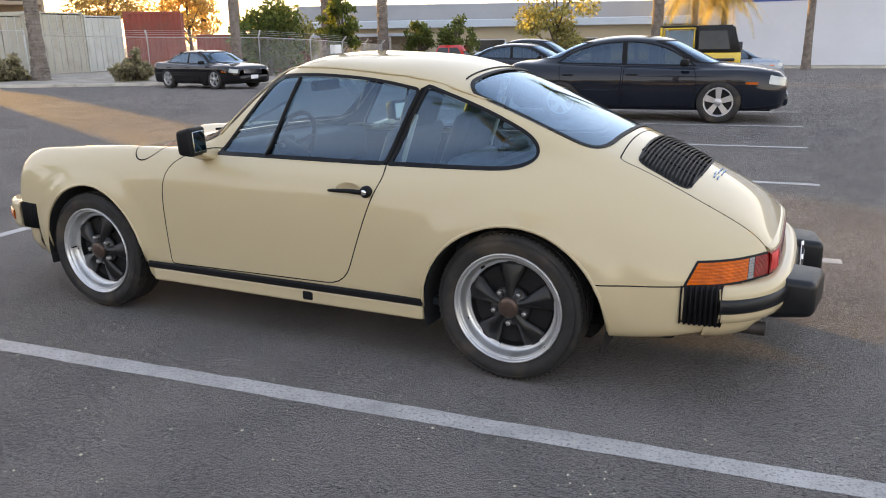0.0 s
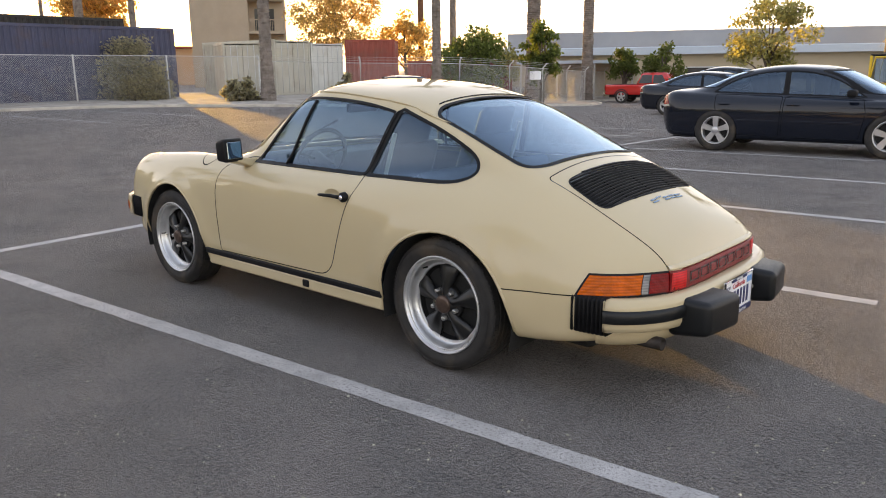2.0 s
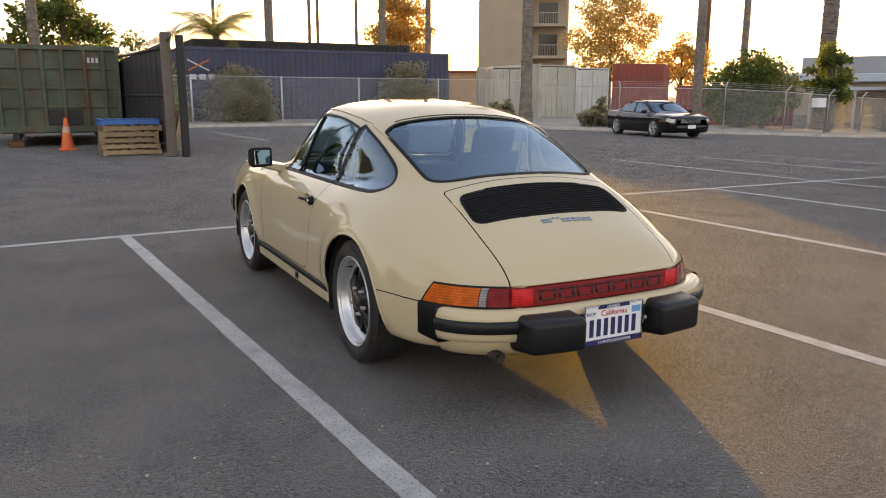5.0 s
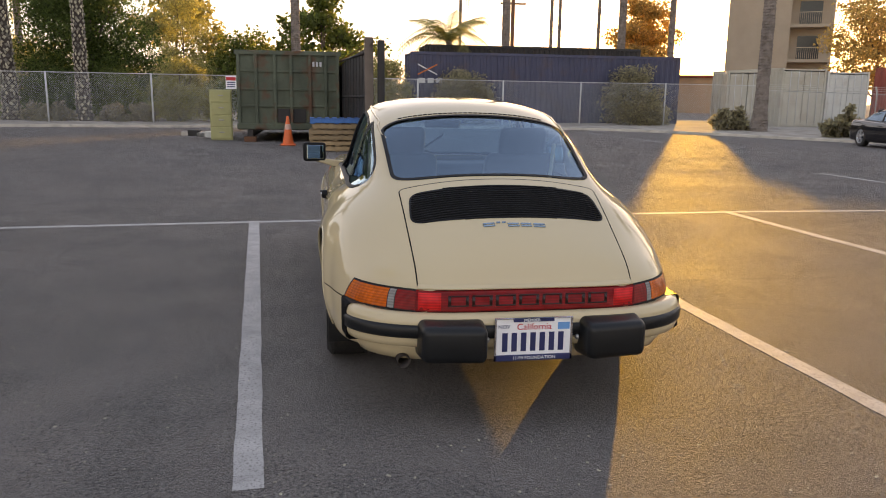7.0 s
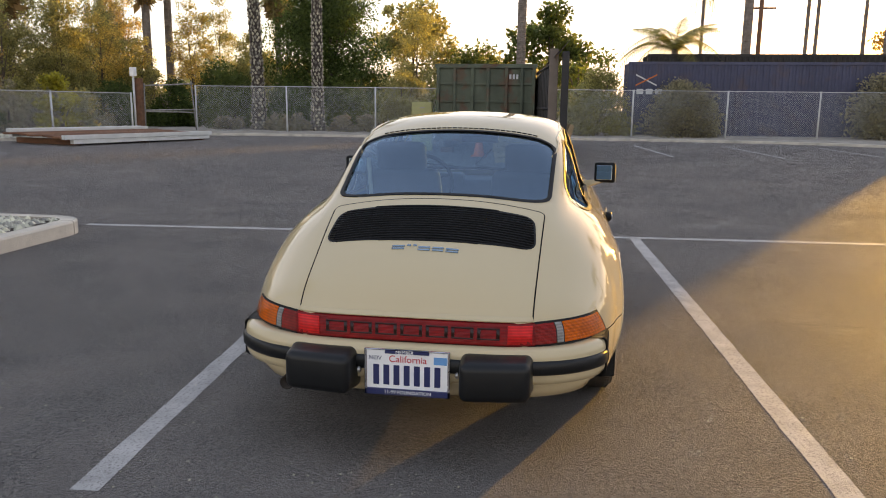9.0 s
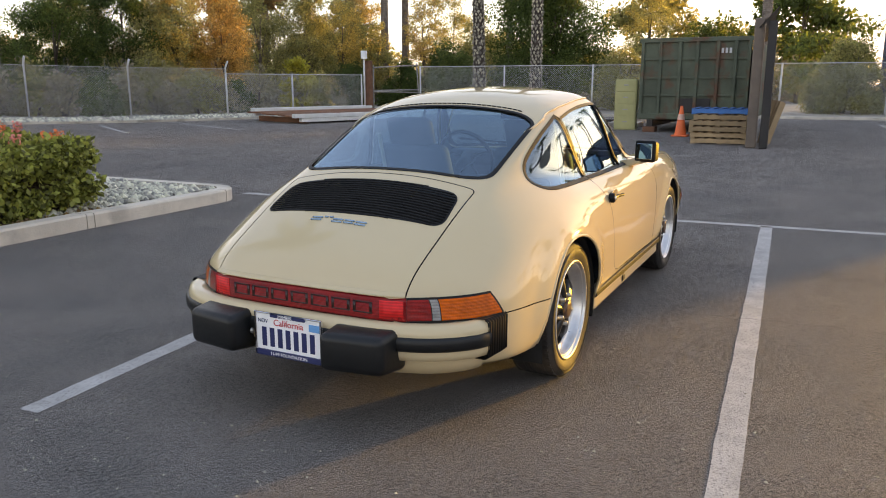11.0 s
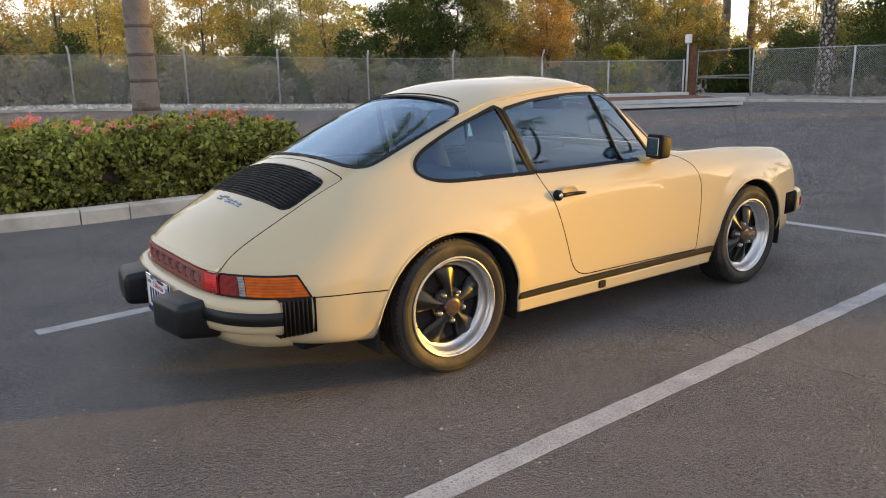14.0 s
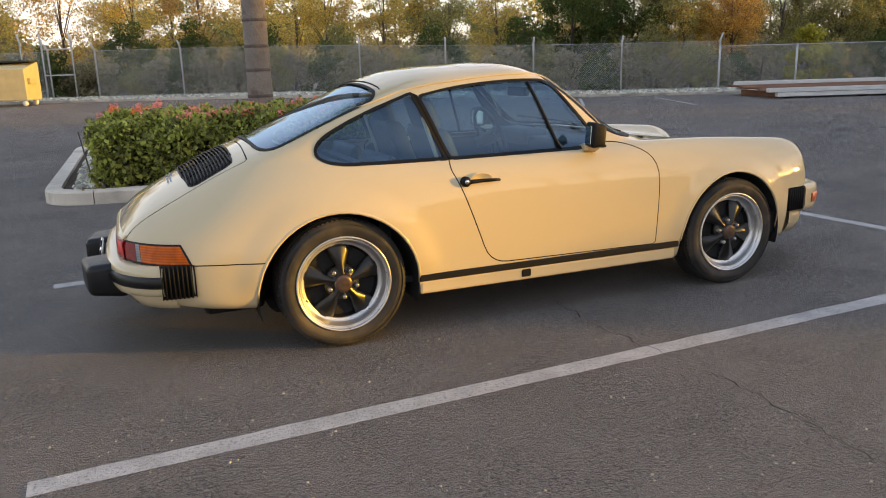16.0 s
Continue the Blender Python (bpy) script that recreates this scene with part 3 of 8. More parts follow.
# verges outside the lot, with a low kerb
WEST = [(-26.2, -15.2), (-27.6, -12.0), (-28.0, -7.5), (-28.8, -1.0), (-29.2, 5.0), (-28.6, 10.0), (-26.4, 14.0), (-23.4, 16.6), (-21.0, 19.4), (-19.6, 23.0), (-18.6, 27.0), (-18.2, 31.0), (-20.2, 36.0), (-23.4, 41.0), (-22.0, 47.0), (-10, 52), (14, 53)]
SOUTH = [(12, -32.2), (4.0, -28.75), (-4.0, -25.2), (-12.0, -21.7), (-20.0, -18.1), (-26.2, -15.2)]
edge = smooth_line([(p[0], p[1]) for p in SOUTH + WEST[1:]], 6)
def verge(points, out=70.0):
    """Land beyond the lot's edge, on the left of the way."""
    verts, faces = [], []
    for i, (x, y) in enumerate(points):
        a, b = points[max(0, i - 1)], points[min(len(points) - 1, i + 1)]
        d = Vector((b[0] - a[0], b[1] - a[1])).normalized()
        o = Vector((d.y, -d.x)) * -1
        h = ground_z(x, y)
        for r, z in ((0, -0.05), (0, 0.10), (0.15, 0.10), (0.152, 0.07), (1.6, 0.10), (6, 0.18), (16, 0.2)):
            q = Vector((x, y)) + o * r
            verts.append((q.x, q.y, h + z))
    n = 7
    kerb_f = [(i * n + k, (i + 1) * n + k, (i + 1) * n + k + 1, i * n + k + 1) for i in range(len(points) - 1) for k in range(2)]
    land_f = [(i * n + k, (i + 1) * n + k, (i + 1) * n + k + 1, i * n + k + 1) for i in range(len(points) - 1) for k in range(3, 6)]
    return verts, kerb_f, land_f


vv, kf, lf = verge(edge)
tagged(part("kerb", mesh_of("kerb", vv, kf, M_KERB, False), None), label="low concrete kerb along the lot's edge", category="kerb", kind="structure")
tagged(part("verge", mesh_of("verge", vv, lf, M_VERGE), None), label="dry earth and gravel verge under the fence", category="verge", kind="structure")


# pale stones and rubble strewn over the southern verge
def on_verge(r):
    x, back = r.uniform(-25.0, 7.0), r.uniform(-2.0, 0.3)
    px, py = x - 0.40 * back, -29.0 - 0.44 * x - 0.92 * back
    return px, py, ground_z(px, py) + 0.08 + 0.02 * (back + 2.0)


tagged(part("rubble", pebbles("rubble", 3600, on_verge, 0.055, M_PEBBLE, 9), None), label="pale stones strewn over the dry verge", category="gravel", kind="stuff")

# fine cracks in the asphalt, running across the bays
M_CRACK = material("crack_shadow", (0.035, 0.031, 0.029), 0.95)
for n, (start, end) in enumerate((((-1.22, 0.6), (-1.3, 3.2)), ((1.9, -2.6), (2.4, 0.4)), ((-3.0, -4.0), (-2.4, -1.6)), ((-7.5, 2.0), (-6.8, 6.5)))):
    rnd, pts = random.Random(40 + n), []
    for k in range(60):
        q = k / 59
        pts.append((start[0] + (end[0] - start[0]) * q + rnd.uniform(-0.018, 0.018) + 0.03 * math.sin(q * 9 + n), start[1] + (end[1] - start[1]) * q + rnd.uniform(-0.018, 0.018)))
    strip("crack", pts, 0.0045, 0.0025, M_CRACK, "fine dark crack in the asphalt", "crack", jag=0.002)

# ---- the cream coupe ----
# Half sections of the body at stations along x (tail towards +x, rear axle at 0): points from the sill up and over to the middle.
SECTIONS = {
    -2.965: [(.40, .42), (.47, .44), (.52, .46), (.54, .485), (.54, .51), (.535, .53), (.52, .54), (.50, .545), (.46, .54), (.40, .53), (.3, .52), (.15, .512), (0, .51)],
    -2.945: [(.54, .34), (.62, .38), (.67, .43), (.69, .49), (.69, .565), (.672, .625), (.645, .66), (.605, .672), (.555, .658), (.46, .595), (.36, .565), (.18, .545), (0, .535)],
    -2.90: [(.61, .28), (.68, .30), (.715, .39), (.735, .48), (.732, .59), (.708, .69), (.665, .742), (.62, .757), (.56, .738), (.46, .665), (.36, .625), (.18, .605), (0, .595)],
    -2.8: [(.66, .24), (.72, .26), (.745, .36), (.758, .48), (.75, .615), (.718, .722), (.665, .784), (.622, .804), (.56, .785), (.48, .735), (.38, .705), (.2, .695), (0, .69)],
    -2.55: [(.70, .20), (.755, .22), (.78, .34), (.79, .5), (.78, .635), (.735, .75), (.675, .812), (.63, .83), (.57, .818), (.50, .79), (.40, .77), (.2, .77), (0, .77)],
    -2.25: [(.70, .19), (.765, .21), (.79, .33), (.80, .5), (.79, .645), (.75, .765), (.685, .832), (.635, .85), (.575, .842), (.52, .82), (.43, .808), (.22, .812), (0, .815)],
    -1.9: [(.70, .19), (.765, .205), (.785, .32), (.795, .5), (.795, .65), (.765, .77), (.70, .84), (.655, .858), (.61, .856), (.56, .848), (.47, .842), (.25, .848), (0, .852)],
    -1.65: [(.70, .19), (.77, .205), (.785, .32), (.797, .5), (.797, .655), (.77, .775), (.70, .84), (.66, .856), (.63, .868), (.59, .882), (.50, .92), (.28, .975), (0, .992)],
    -1.45: [(.70, .19), (.77, .205), (.785, .32), (.80, .5), (.80, .66), (.772, .777), (.695, .842), (.655, .86), (.625, .925), (.595, .985), (.51, 1.055), (.28, 1.125), (0, 1.145)],
    -1.2: [(.70, .19), (.77, .205), (.787, .32), (.80, .5), (.80, .66), (.773, .777), (.692, .842), (.652, .858), (.605, 1.02), (.545, 1.175), (.46, 1.235), (.25, 1.27), (0, 1.28)],
    -.8: [(.70, .19), (.775, .205), (.79, .32), (.80, .5), (.80, .66), (.773, .775), (.688, .84), (.65, .856), (.605, 1.02), (.547, 1.185), (.465, 1.25), (.25, 1.287), (0, 1.297)],
    -.45: [(.70, .19), (.78, .21), (.795, .32), (.81, .5), (.808, .65), (.775, .765), (.68, .84), (.638, .862), (.60, .99), (.553, 1.135), (.475, 1.205), (.25, 1.25), (0, 1.262)],
    -.25: [(.704, .2), (.784, .23), (.806, .34), (.819, .5), (.812, .65), (.769, .77), (.666, .855), (.617, .885), (.588, .98), (.552, 1.075), (.487, 1.142), (.25, 1.182), (0, 1.195)],
    -.05: [(.708, .21), (.788, .24), (.815, .35), (.821, .5), (.808, .64), (.758, .765), (.653, .858), (.597, .9), (.57, .96), (.54, 1.015), (.487, 1.056), (.25, 1.088), (0, 1.098)],
    .2: [(.704, .21), (.784, .24), (.809, .35), (.814, .5), (.797, .62), (.746, .738), (.65, .825), (.586, .868), (.545, .9), (.51, .925), (.458, .948), (.25, .978), (0, .988)],
    .45: [(.68, .225), (.762, .25), (.783, .35), (.788, .48), (.765, .595), (.712, .685), (.633, .757), (.57, .8), (.525, .825), (.485, .842), (.41, .86), (.22, .885), (0, .893)],
    .7: [(.62, .25), (.708, .27), (.723, .36), (.723, .45), (.702, .535), (.66, .595), (.598, .648), (.543, .682), (.505, .702), (.465, .717), (.39, .737), (.2, .764), (0, .774)],
    .85: [(.50, .28), (.58, .30), (.605, .38), (.608, .455), (.60, .525), (.578, .565), (.535, .60), (.492, .621), (.462, .634), (.432, .645), (.365, .66), (.19, .68), (0, .688)],
    .93: [(.38, .30), (.45, .32), (.48, .40), (.485, .46), (.483, .515), (.476, .545), (.46, .568), (.442, .582), (.425, .59), (.40, .597), (.34, .607), (.17, .619), (0, .623)],
    .965: [(.30, .32), (.37, .34), (.40, .40), (.41, .46), (.412, .505), (.41, .53), (.402, .545), (.39, .552), (.37, .556), (.34, .559), (.28, .562), (.14, .566), (0, .568)],
}


SHELL = Shell(SECTIONS, 0.025, 0.2)
SHELL.flare(0.02, 0.27, 0.40, 0.52, 0.016)
SHELL.flare(-2.285, 0.30, 0.36, 0.47, 0.016)
GRID, NI, NJ = SHELL.p, SHELL.ni, SHELL.nj
skin = SHELL.skin


def on_side(x, z):
    """The body's half width at a place seen from the side."""
    i = int(np.argmin(abs(GRID[:, 0, 0] - x)))
    col = GRID[i]
    j = int(np.argmin(abs(col[:, 2] - z) + (np.arange(NJ) < 2) * 9))
    k = j + 1 if j + 1 < NJ and (col[j + 1, 2] - z) * (col[j, 2] - z) <= 0 else max(j - 1, 0)
    a, b = col[j], col[k]
    t = 0 if abs(b[2] - a[2]) < 1e-6 else (z - a[2]) / (b[2] - a[2])
    return float(a[1] + (b[1] - a[1]) * min(max(t, 0), 1))


def on_top(x, y):
    """The body's height at a place seen from above."""
    i = int(np.clip(np.searchsorted(GRID[:, 0, 0], x) - 1, 0, NI - 2))
    s = (x - GRID[i, 0, 0]) / (GRID[i + 1, 0, 0] - GRID[i, 0, 0])
    col = GRID[i] * (1 - s) + GRID[i + 1] * s
    return float(np.interp(-abs(y), -col[24:, 1], col[24:, 2]))


car = thing("cream_coupe", pose(0, 0.015, 0), label="cream vintage two-door coupe with black trim, parked between white lines", category="car")

REAR_ARCH = [(0.028 + 0.388 * math.cos(t), 0.27 + 0.384 * math.sin(t)) for t in np.linspace(0, math.pi, 25)] + [(-0.362, 0.0), (0.43, 0.0)]
FRONT_ARCH = [(-2.278 + 0.356 * math.cos(t), 0.30 + 0.366 * math.sin(t)) for t in np.linspace(0, math.pi, 25)] + [(-2.638, 0.0), (-1.905, 0.0)]
DOOR = rounded([(-1.755, 0.30), (-0.74, 0.315), (-0.553, 0.80), (-0.585, 0.866), (-1.60, 0.872), (-1.762, 0.78)], [0.03, 0.10, 0.03, 0.01, 0.10, 0.12])
DOOR_WINDOW = rounded([(-1.50, 0.842), (-0.588, 0.836), (-0.465, 1.150), (-0.68, 1.192), (-1.0, 1.215), (-1.225, 1.205)], [0.03, 0.02, 0.03, 0.15, 0.15, 0.06])
QUARTER = rounded([(-0.578, 0.836), (0.00, 0.842), (0.085, 0.885), (0.05, 0.965), (-0.17, 1.075), (-0.442, 1.168)], [0.02, 0.10, 0.06, 0.09, 0.2, 0.02])
REAR_WINDOW = rounded([(-0.30, -0.42), (-0.25, -0.503), (0.265, -0.487), (0.315, -0.39), (0.325, 0), (0.315, 0.39), (0.265, 0.487), (-0.25, 0.503), (-0.30, 0.42)], [0.05, 0.045, 0.06, 0.1, 0.2, 0.1, 0.06, 0.045, 0.05])
LID = rounded([(0.365, -0.468), (0.985, -0.445), (0.985, 0.445), (0.365, 0.468), (0.345, 0)], [0.03, 0.01, 0.01, 0.03, 0.3])
GRILLE = rounded([(0.425, -0.425), (0.635, -0.44), (0.668, 0), (0.635, 0.44), (0.425, 0.425), (0.405, 0)], [0.06, 0.06, 0.4, 0.06, 0.06, 0.4])
WINDSCREEN = rounded([(-0.62, 0.878), (0.62, 0.878), (0.60, 0.96), (0.50, 1.215), (-0.50, 1.215), (-0.60, 0.96)], [0.04, 0.04, 0.1, 0.07, 0.07, 0.1])
ROOF_PANEL = rounded([(-1.21, -0.34), (-0.80, -0.36), (-0.80, 0.36), (-1.21, 0.34)], 0.05)
TAIL = [(0.672, 0.462), (0.955, 0.462), (0.955, 0.550), (0.93, 0.555), (0.712, 0.555)]

high = lambda q: q[0][4] >= 36
rest = SHELL.cells()
for arch in (REAR_ARCH, FRONT_ARCH):
    _, rest = cut(rest, (0, 2), arch)
quarter_glass, quarter_trim, rest = ring(rest, (0, 2), QUARTER, 0.013, lambda q: 34 <= q[0][4] <= 62)
door_glass, door_trim, rest = ring(rest, (0, 2), DOOR_WINDOW, 0.013, lambda q: 34 <= q[0][4] <= 62)
post_trim, rest = cut(rest, (0, 2), [(-0.592, 0.838), (-0.574, 0.838), (-0.436, 1.168), (-0.470, 1.150)], lambda q: 34 <= q[0][4] <= 62)
door_panel, door_gap, rest = ring(rest, (0, 2), DOOR, 0.0055, lambda q: 2 <= q[0][4] <= 48)
rear_glass, rear_trim, rest = ring(rest, (0, 1), REAR_WINDOW, 0.017, high)
lid_all, lid_gap, rest = ring(rest, (0, 1), LID, 0.0055, lambda q: q[0][4] >= 27)
grille_hole, grille_rim, lid_panel = ring(lid_all, (0, 1), GRILLE, 0.008)
screen_glass, screen_trim, rest = ring(rest, (1, 2), WINDSCREEN, 0.022, lambda q: q[0][4] >= 44 and q[0][0] < -1.2)
_, roof_gap, rest2 = ring(rest, (0, 1), ROOF_PANEL, 0.004, high)
rest = rest2 + _
tail_face, tail_trim, rest = ring(rest, (0, 2), TAIL, 0.008, lambda q: 10 <= q[0][4] <= 40)
_, rest = cut(rest, (0, 2), [(-3.2, 0.0), (-2.712, 0.0), (-2.712, 0.528), (-3.2, 0.528)])
valance_gap, rest = cut(rest, (0, 2), [(0.30, 0.4545), (0.72, 0.4625), (0.72, 0.4675), (0.30, 0.4595)], lambda q: 8 <= q[0][4] <= 34)

body = part("body", skin("body", rest, M_PAINT), None, car, "glossy cream painted body shell")
part("roof_seam", skin("roof_seam", roof_gap, M_GAP, -0.003), None, car)
for s in (1, -1):
    part("valance_seam", skin("valance_seam", valance_gap, M_GAP, -0.004, (s,)), None, car)
part("headliner", skin("headliner", [q for q in rest if q[0][4] >= 36 and -1.75 < q[0][0] < 0.5], M_HEADLINER, -0.016), None, car)
part("engine_lid", skin("engine_lid", lid_panel, M_PAINT), None, car, "cream engine lid with black grille")
part("lid_seam", skin("lid_seam", lid_gap, M_GAP, -0.004), None, car)
part("windscreen", skin("windscreen", screen_glass, M_GLASS, -0.003), None, car, "clear curved windscreen")
part("windscreen_seal", skin("windscreen_seal", screen_trim, M_TRIM, 0.004), None, car)
part("rear_window", skin("rear_window", rear_glass, M_GLASS, -0.004), None, car, "tinted curved rear window")
part("rear_window_seal", skin("rear_window_seal", rear_trim, M_TRIM, 0.004), None, car)
for side, way in ((1, "right"), (-1, "left")):
    door = part("door", skin("door", door_panel, M_PAINT, sides=(side,)), None, car, "cream door with black handle, shut")
    part("door_seam", skin("door_seam", door_gap, M_GAP, -0.004, (side,)), None, car)
    part("door_window", skin("door_window", door_glass, M_GLASS, -0.004, (side,)), None, door, "clear side glass")
    part("window_seal", skin("window_seal", door_trim, M_TRIM, 0.003, (side,)), None, door)
    part("door_post", skin("door_post", post_trim, M_GAP, 0.002, (side,)), None, car)
    part("door_card", skin("door_card", door_panel, M_VINYL, -0.03, (side,)), None, door)
    part("quarter_window", skin("quarter_window", quarter_glass, M_GLASS, -0.004, (side,)), None, car, "clear rear quarter glass")
    part("quarter_window_seal", skin("quarter_window_seal", quarter_trim, M_TRIM, 0.003, (side,)), None, car)
    # lamp clusters, amber to red, wrapped round the tail
    part("lamp_surround", skin("lamp_surround", tail_trim, M_TRIM, 0.003, (side,)), None, car)
    lamp = part("tail_lamp", skin("tail_lamp", tail_face, M_UNDER, -0.012, (side,)), None, car, "amber, clear and red tail lamp")
    for nm, mat, x0, x1 in (("amber_lens", M_AMBER, 0.6, 0.878), ("clear_lens", M_CLEAR, 0.880, 0.896), ("red_lens", M_RED, 0.898, 0.98)):
        got, _ = cut(tail_face, (0, 2), [(x0, 0.3), (x1, 0.3), (x1, 0.7), (x0, 0.7)])
        part(nm, skin(nm, got, mat, 0.004, (side,)), None, lamp)
    # lip of each wheel arch
    for arch in (REAR_ARCH, FRONT_ARCH):
        pts = [(x, (on_side(x, z) - 0.003) * side, z) for x, z in arch[:25]]
        part("arch_lip", tube_mesh("arch_lip", pts, 0.0075, M_PAINT, sides=6), None, car)
    # vent-window post and the B-post cap
    pts = [(-1.215 + 0.13 * t, (on_side(-1.215 + 0.13 * t, 0.85 + 0.345 * t) + 0.002) * side, 0.85 + 0.345 * t) for t in np.linspace(0, 1, 8)]
    part("vent_window_post", tube_mesh("vent_window_post", pts, 0.009, M_TRIM, sides=6), None, door)
    # drip rail along the roof edge
    rail = smooth_line([(-1.52, 0.93), (-1.36, 1.115), (-1.22, 1.222), (-1.0, 1.238), (-0.68, 1.215), (-0.42, 1.178), (-0.15, 1.092)], 6)
    pts = [(x, (on_side(x, z) + 0.004) * side, z) for x, z in rail]
    part("drip_rail", tube_mesh("drip_rail", pts, 0.006, M_PAINT, sides=6), None, car)
    # sill: black strip above a cream rocker, jacking plug
    bm = boxed(-1.90, -0.355, 0.786, 0.806, 0.272, 0.305, 0.006)
    o = part("sill_strip", bm, M_TRIM, car, "black rubber sill strip")
    o.scale = (1, side, 1)
    bm = boxed(-1.88, -0.36, 0.755, 0.794, 0.205, 0.272, 0.012, 2)
    o = part("rocker_panel", bm, M_PAINT, car)
    o.scale = (1, side, 1)
    bm = boxed(-0.97, -0.915, 0.786, 0.80, 0.222, 0.262, 0.006)
    o = part("jacking_plug", bm, M_TRIM, car)
    o.scale = (1, side, 1)
    # door handle: dished recess, grip and round lock
    y = on_side(-0.70, 0.742) * side
    handle = part("door_handle", mesh_of("door_handle", *lathe([(0.0, 0.001), (0.006, 0.04), (0.010, 0.046), (0.004, 0.052)], 24), M_PAINT), None, door, "black pull handle with chrome lock", m=Matrix.LocRotScale((-0.70, y - 0.003 * side, 0.747), None, (1.25, side, 0.62)))
    grip = smooth_line([(-0.792, 0.738), (-0.76, 0.742), (-0.70, 0.741), (-0.63, 0.739)], 4)
    pts = [(x, y + side * (0.02 + 0.014 * math.sin(math.pi * min(1, k / 8))), z) for k, (x, z) in enumerate(grip)]
    part("grip", tube_mesh("grip", pts, [0.006 + 0.005 * k / 12 for k in range(len(pts))], M_TRIM, sides=8), None, door)
    part("lock_boss", mesh_of("lock_boss", *lathe([(0.0, 0.025), (0.022, 0.025), (0.03, 0.018), (0.031, 0.001)], 20), M_TRIM), None, door, m=Matrix.LocRotScale((-0.612, y, 0.741), None, (1, side, 1)))
    part("lock", mesh_of("lock", *lathe([(0.030, 0.012), (0.034, 0.011), (0.035, 0.001)], 16), M_CHROME), None, door, m=Matrix.LocRotScale((-0.612, y, 0.741), None, (1, side, 1)))
    # door mirror on its pedestal
    bm = boxed(-1.462, -1.385, 0.783, 0.922, 0.893, 1.018, 0.0)
    for v in bm.verts:
        if v.co.x < -1.43:
            v.co.y += -0.014 if v.co.y > 0.85 else 0.014
            v.co.z += -0.012 if v.co.z > 0.95 else 0.012
    bmesh.ops.bevel(bm, geom=list(bm.edges), offset=0.016, segments=3, affect="EDGES", profile=0.5)
    mirror = part("door_mirror", bm, M_TRIM, car, "black square door mirror", True)
    mirror.matrix_local = Matrix.LocRotScale((0.09 if side > 0 else -0.05, -0.042 if side > 0 else -0.009, -0.034), None, (1, side, 1)) @ Matrix.Translation((-1.42, 0.85, 0.90)) @ Matrix.Rotation(radians(-4), 4, "Y") @ Matrix.Rotation(radians(-17), 4, "Z") @ Matrix.Diagonal((1, 1.16 if side < 0 else 1.0, 1.06, 1)) @ Matrix.Translation((1.42, -0.85, -0.90))
    part("mirror_glass", boxed(-1.386, -1.381, 0.803, 0.902, 0.912, 0.998, 0.002), M_MIRROR, mirror)
    foot = [(x, y, z) for x in (-1.462, -1.388) for y, z in ((0.660, 0.868), (0.735, 0.862), (0.83, 0.893), (0.83, 0.912), (0.785, 0.912), (0.670, 0.898))]
    bm = bmesh.new()
    vs = [bm.verts.new(p) for p in foot]
    bm.faces.new(vs[:6][::-1])
    bm.faces.new(vs[6:])
    for c in range(6):
        bm.faces.new((vs[c], vs[(c + 1) % 6], vs[6 + (c + 1) % 6], vs[6 + c]))
    bmesh.ops.bevel(bm, geom=list(bm.edges), offset=0.006, segments=2, affect="EDGES", profile=0.5)
    part("pedestal", bm, M_PAINT, mirror, "cream mirror foot", True)

# fuel flap on the left front wing
flap = [(-1.925 + 0.088 * math.cos(t), 0.655 + 0.085 * math.sin(t)) for t in np.linspace(0, 2 * math.pi, 28, endpoint=False)]
_, flap_gap, _ = ring([q for q in rest if q[0][4] >= 26 and -2.1 < q[0][0] < -1.75], (0, 1), flap, 0.005)
part("fuel_flap_seam", skin("fuel_flap_seam", flap_gap, M_GAP, 0.0012, (-1,)), None, car)

# engine-lid grille: tray, rim and bars across
part("grille_rim", skin("grille_rim", grille_rim, M_TRIM, 0.002), None, car)
grille = part("engine_grille", skin("engine_grille", grille_hole, M_UNDER, -0.03), None, car, "black slatted engine grille")
for k in range(16):
    x = 0.418 + 0.0156 * k
    cross = [a[1] + (b[1] - a[1]) * (x - a[0]) / (b[0] - a[0]) for a, b in zip(GRILLE, GRILLE[1:] + GRILLE[:1]) if (a[0] - x) * (b[0] - x) < 0]
    if not cross:
        continue
    w = max(cross) - 0.008
    pts = [(x, y, on_top(x, y) + 0.001) for y in np.linspace(-w, w, 17)]
    v, f = tube(pts, 0.0042, sides=6)
    part("slat", mesh_of("slat", v, f, M_TRIM), None, grille)
for y in (-0.22, 0.0, 0.22):
    pts = [(x, y, on_top(x, y) - 0.009) for x in np.linspace(0.415, 0.655, 8)]
    part("stay", tube_mesh("stay", pts, 0.004, M_TRIM, sides=6), None, grille)
# script badge, drawn as plain chrome strokes
for y0, y1, dz in ((-0.135, -0.085, 0), (-0.075, -0.06, 0.004), (-0.05, -0.035, 0.004), (-0.028, 0.02, -0.006), (0.03, 0.075, -0.006), (0.085, 0.135, -0.008)):
    x0 = 0.695
    for k, dx in enumerate((0.0, 0.014) if y1 - y0 > 0.02 else (0.0,)):
        pts = [(x0 - dz + dx, y, on_top(x0 - dz + dx, y) + 0.003) for y in np.linspace(y0, y1, 4)]
        part("badge_stroke", tube_mesh("badge_stroke", pts, 0.0042, M_BADGE, sides=6), None, car)
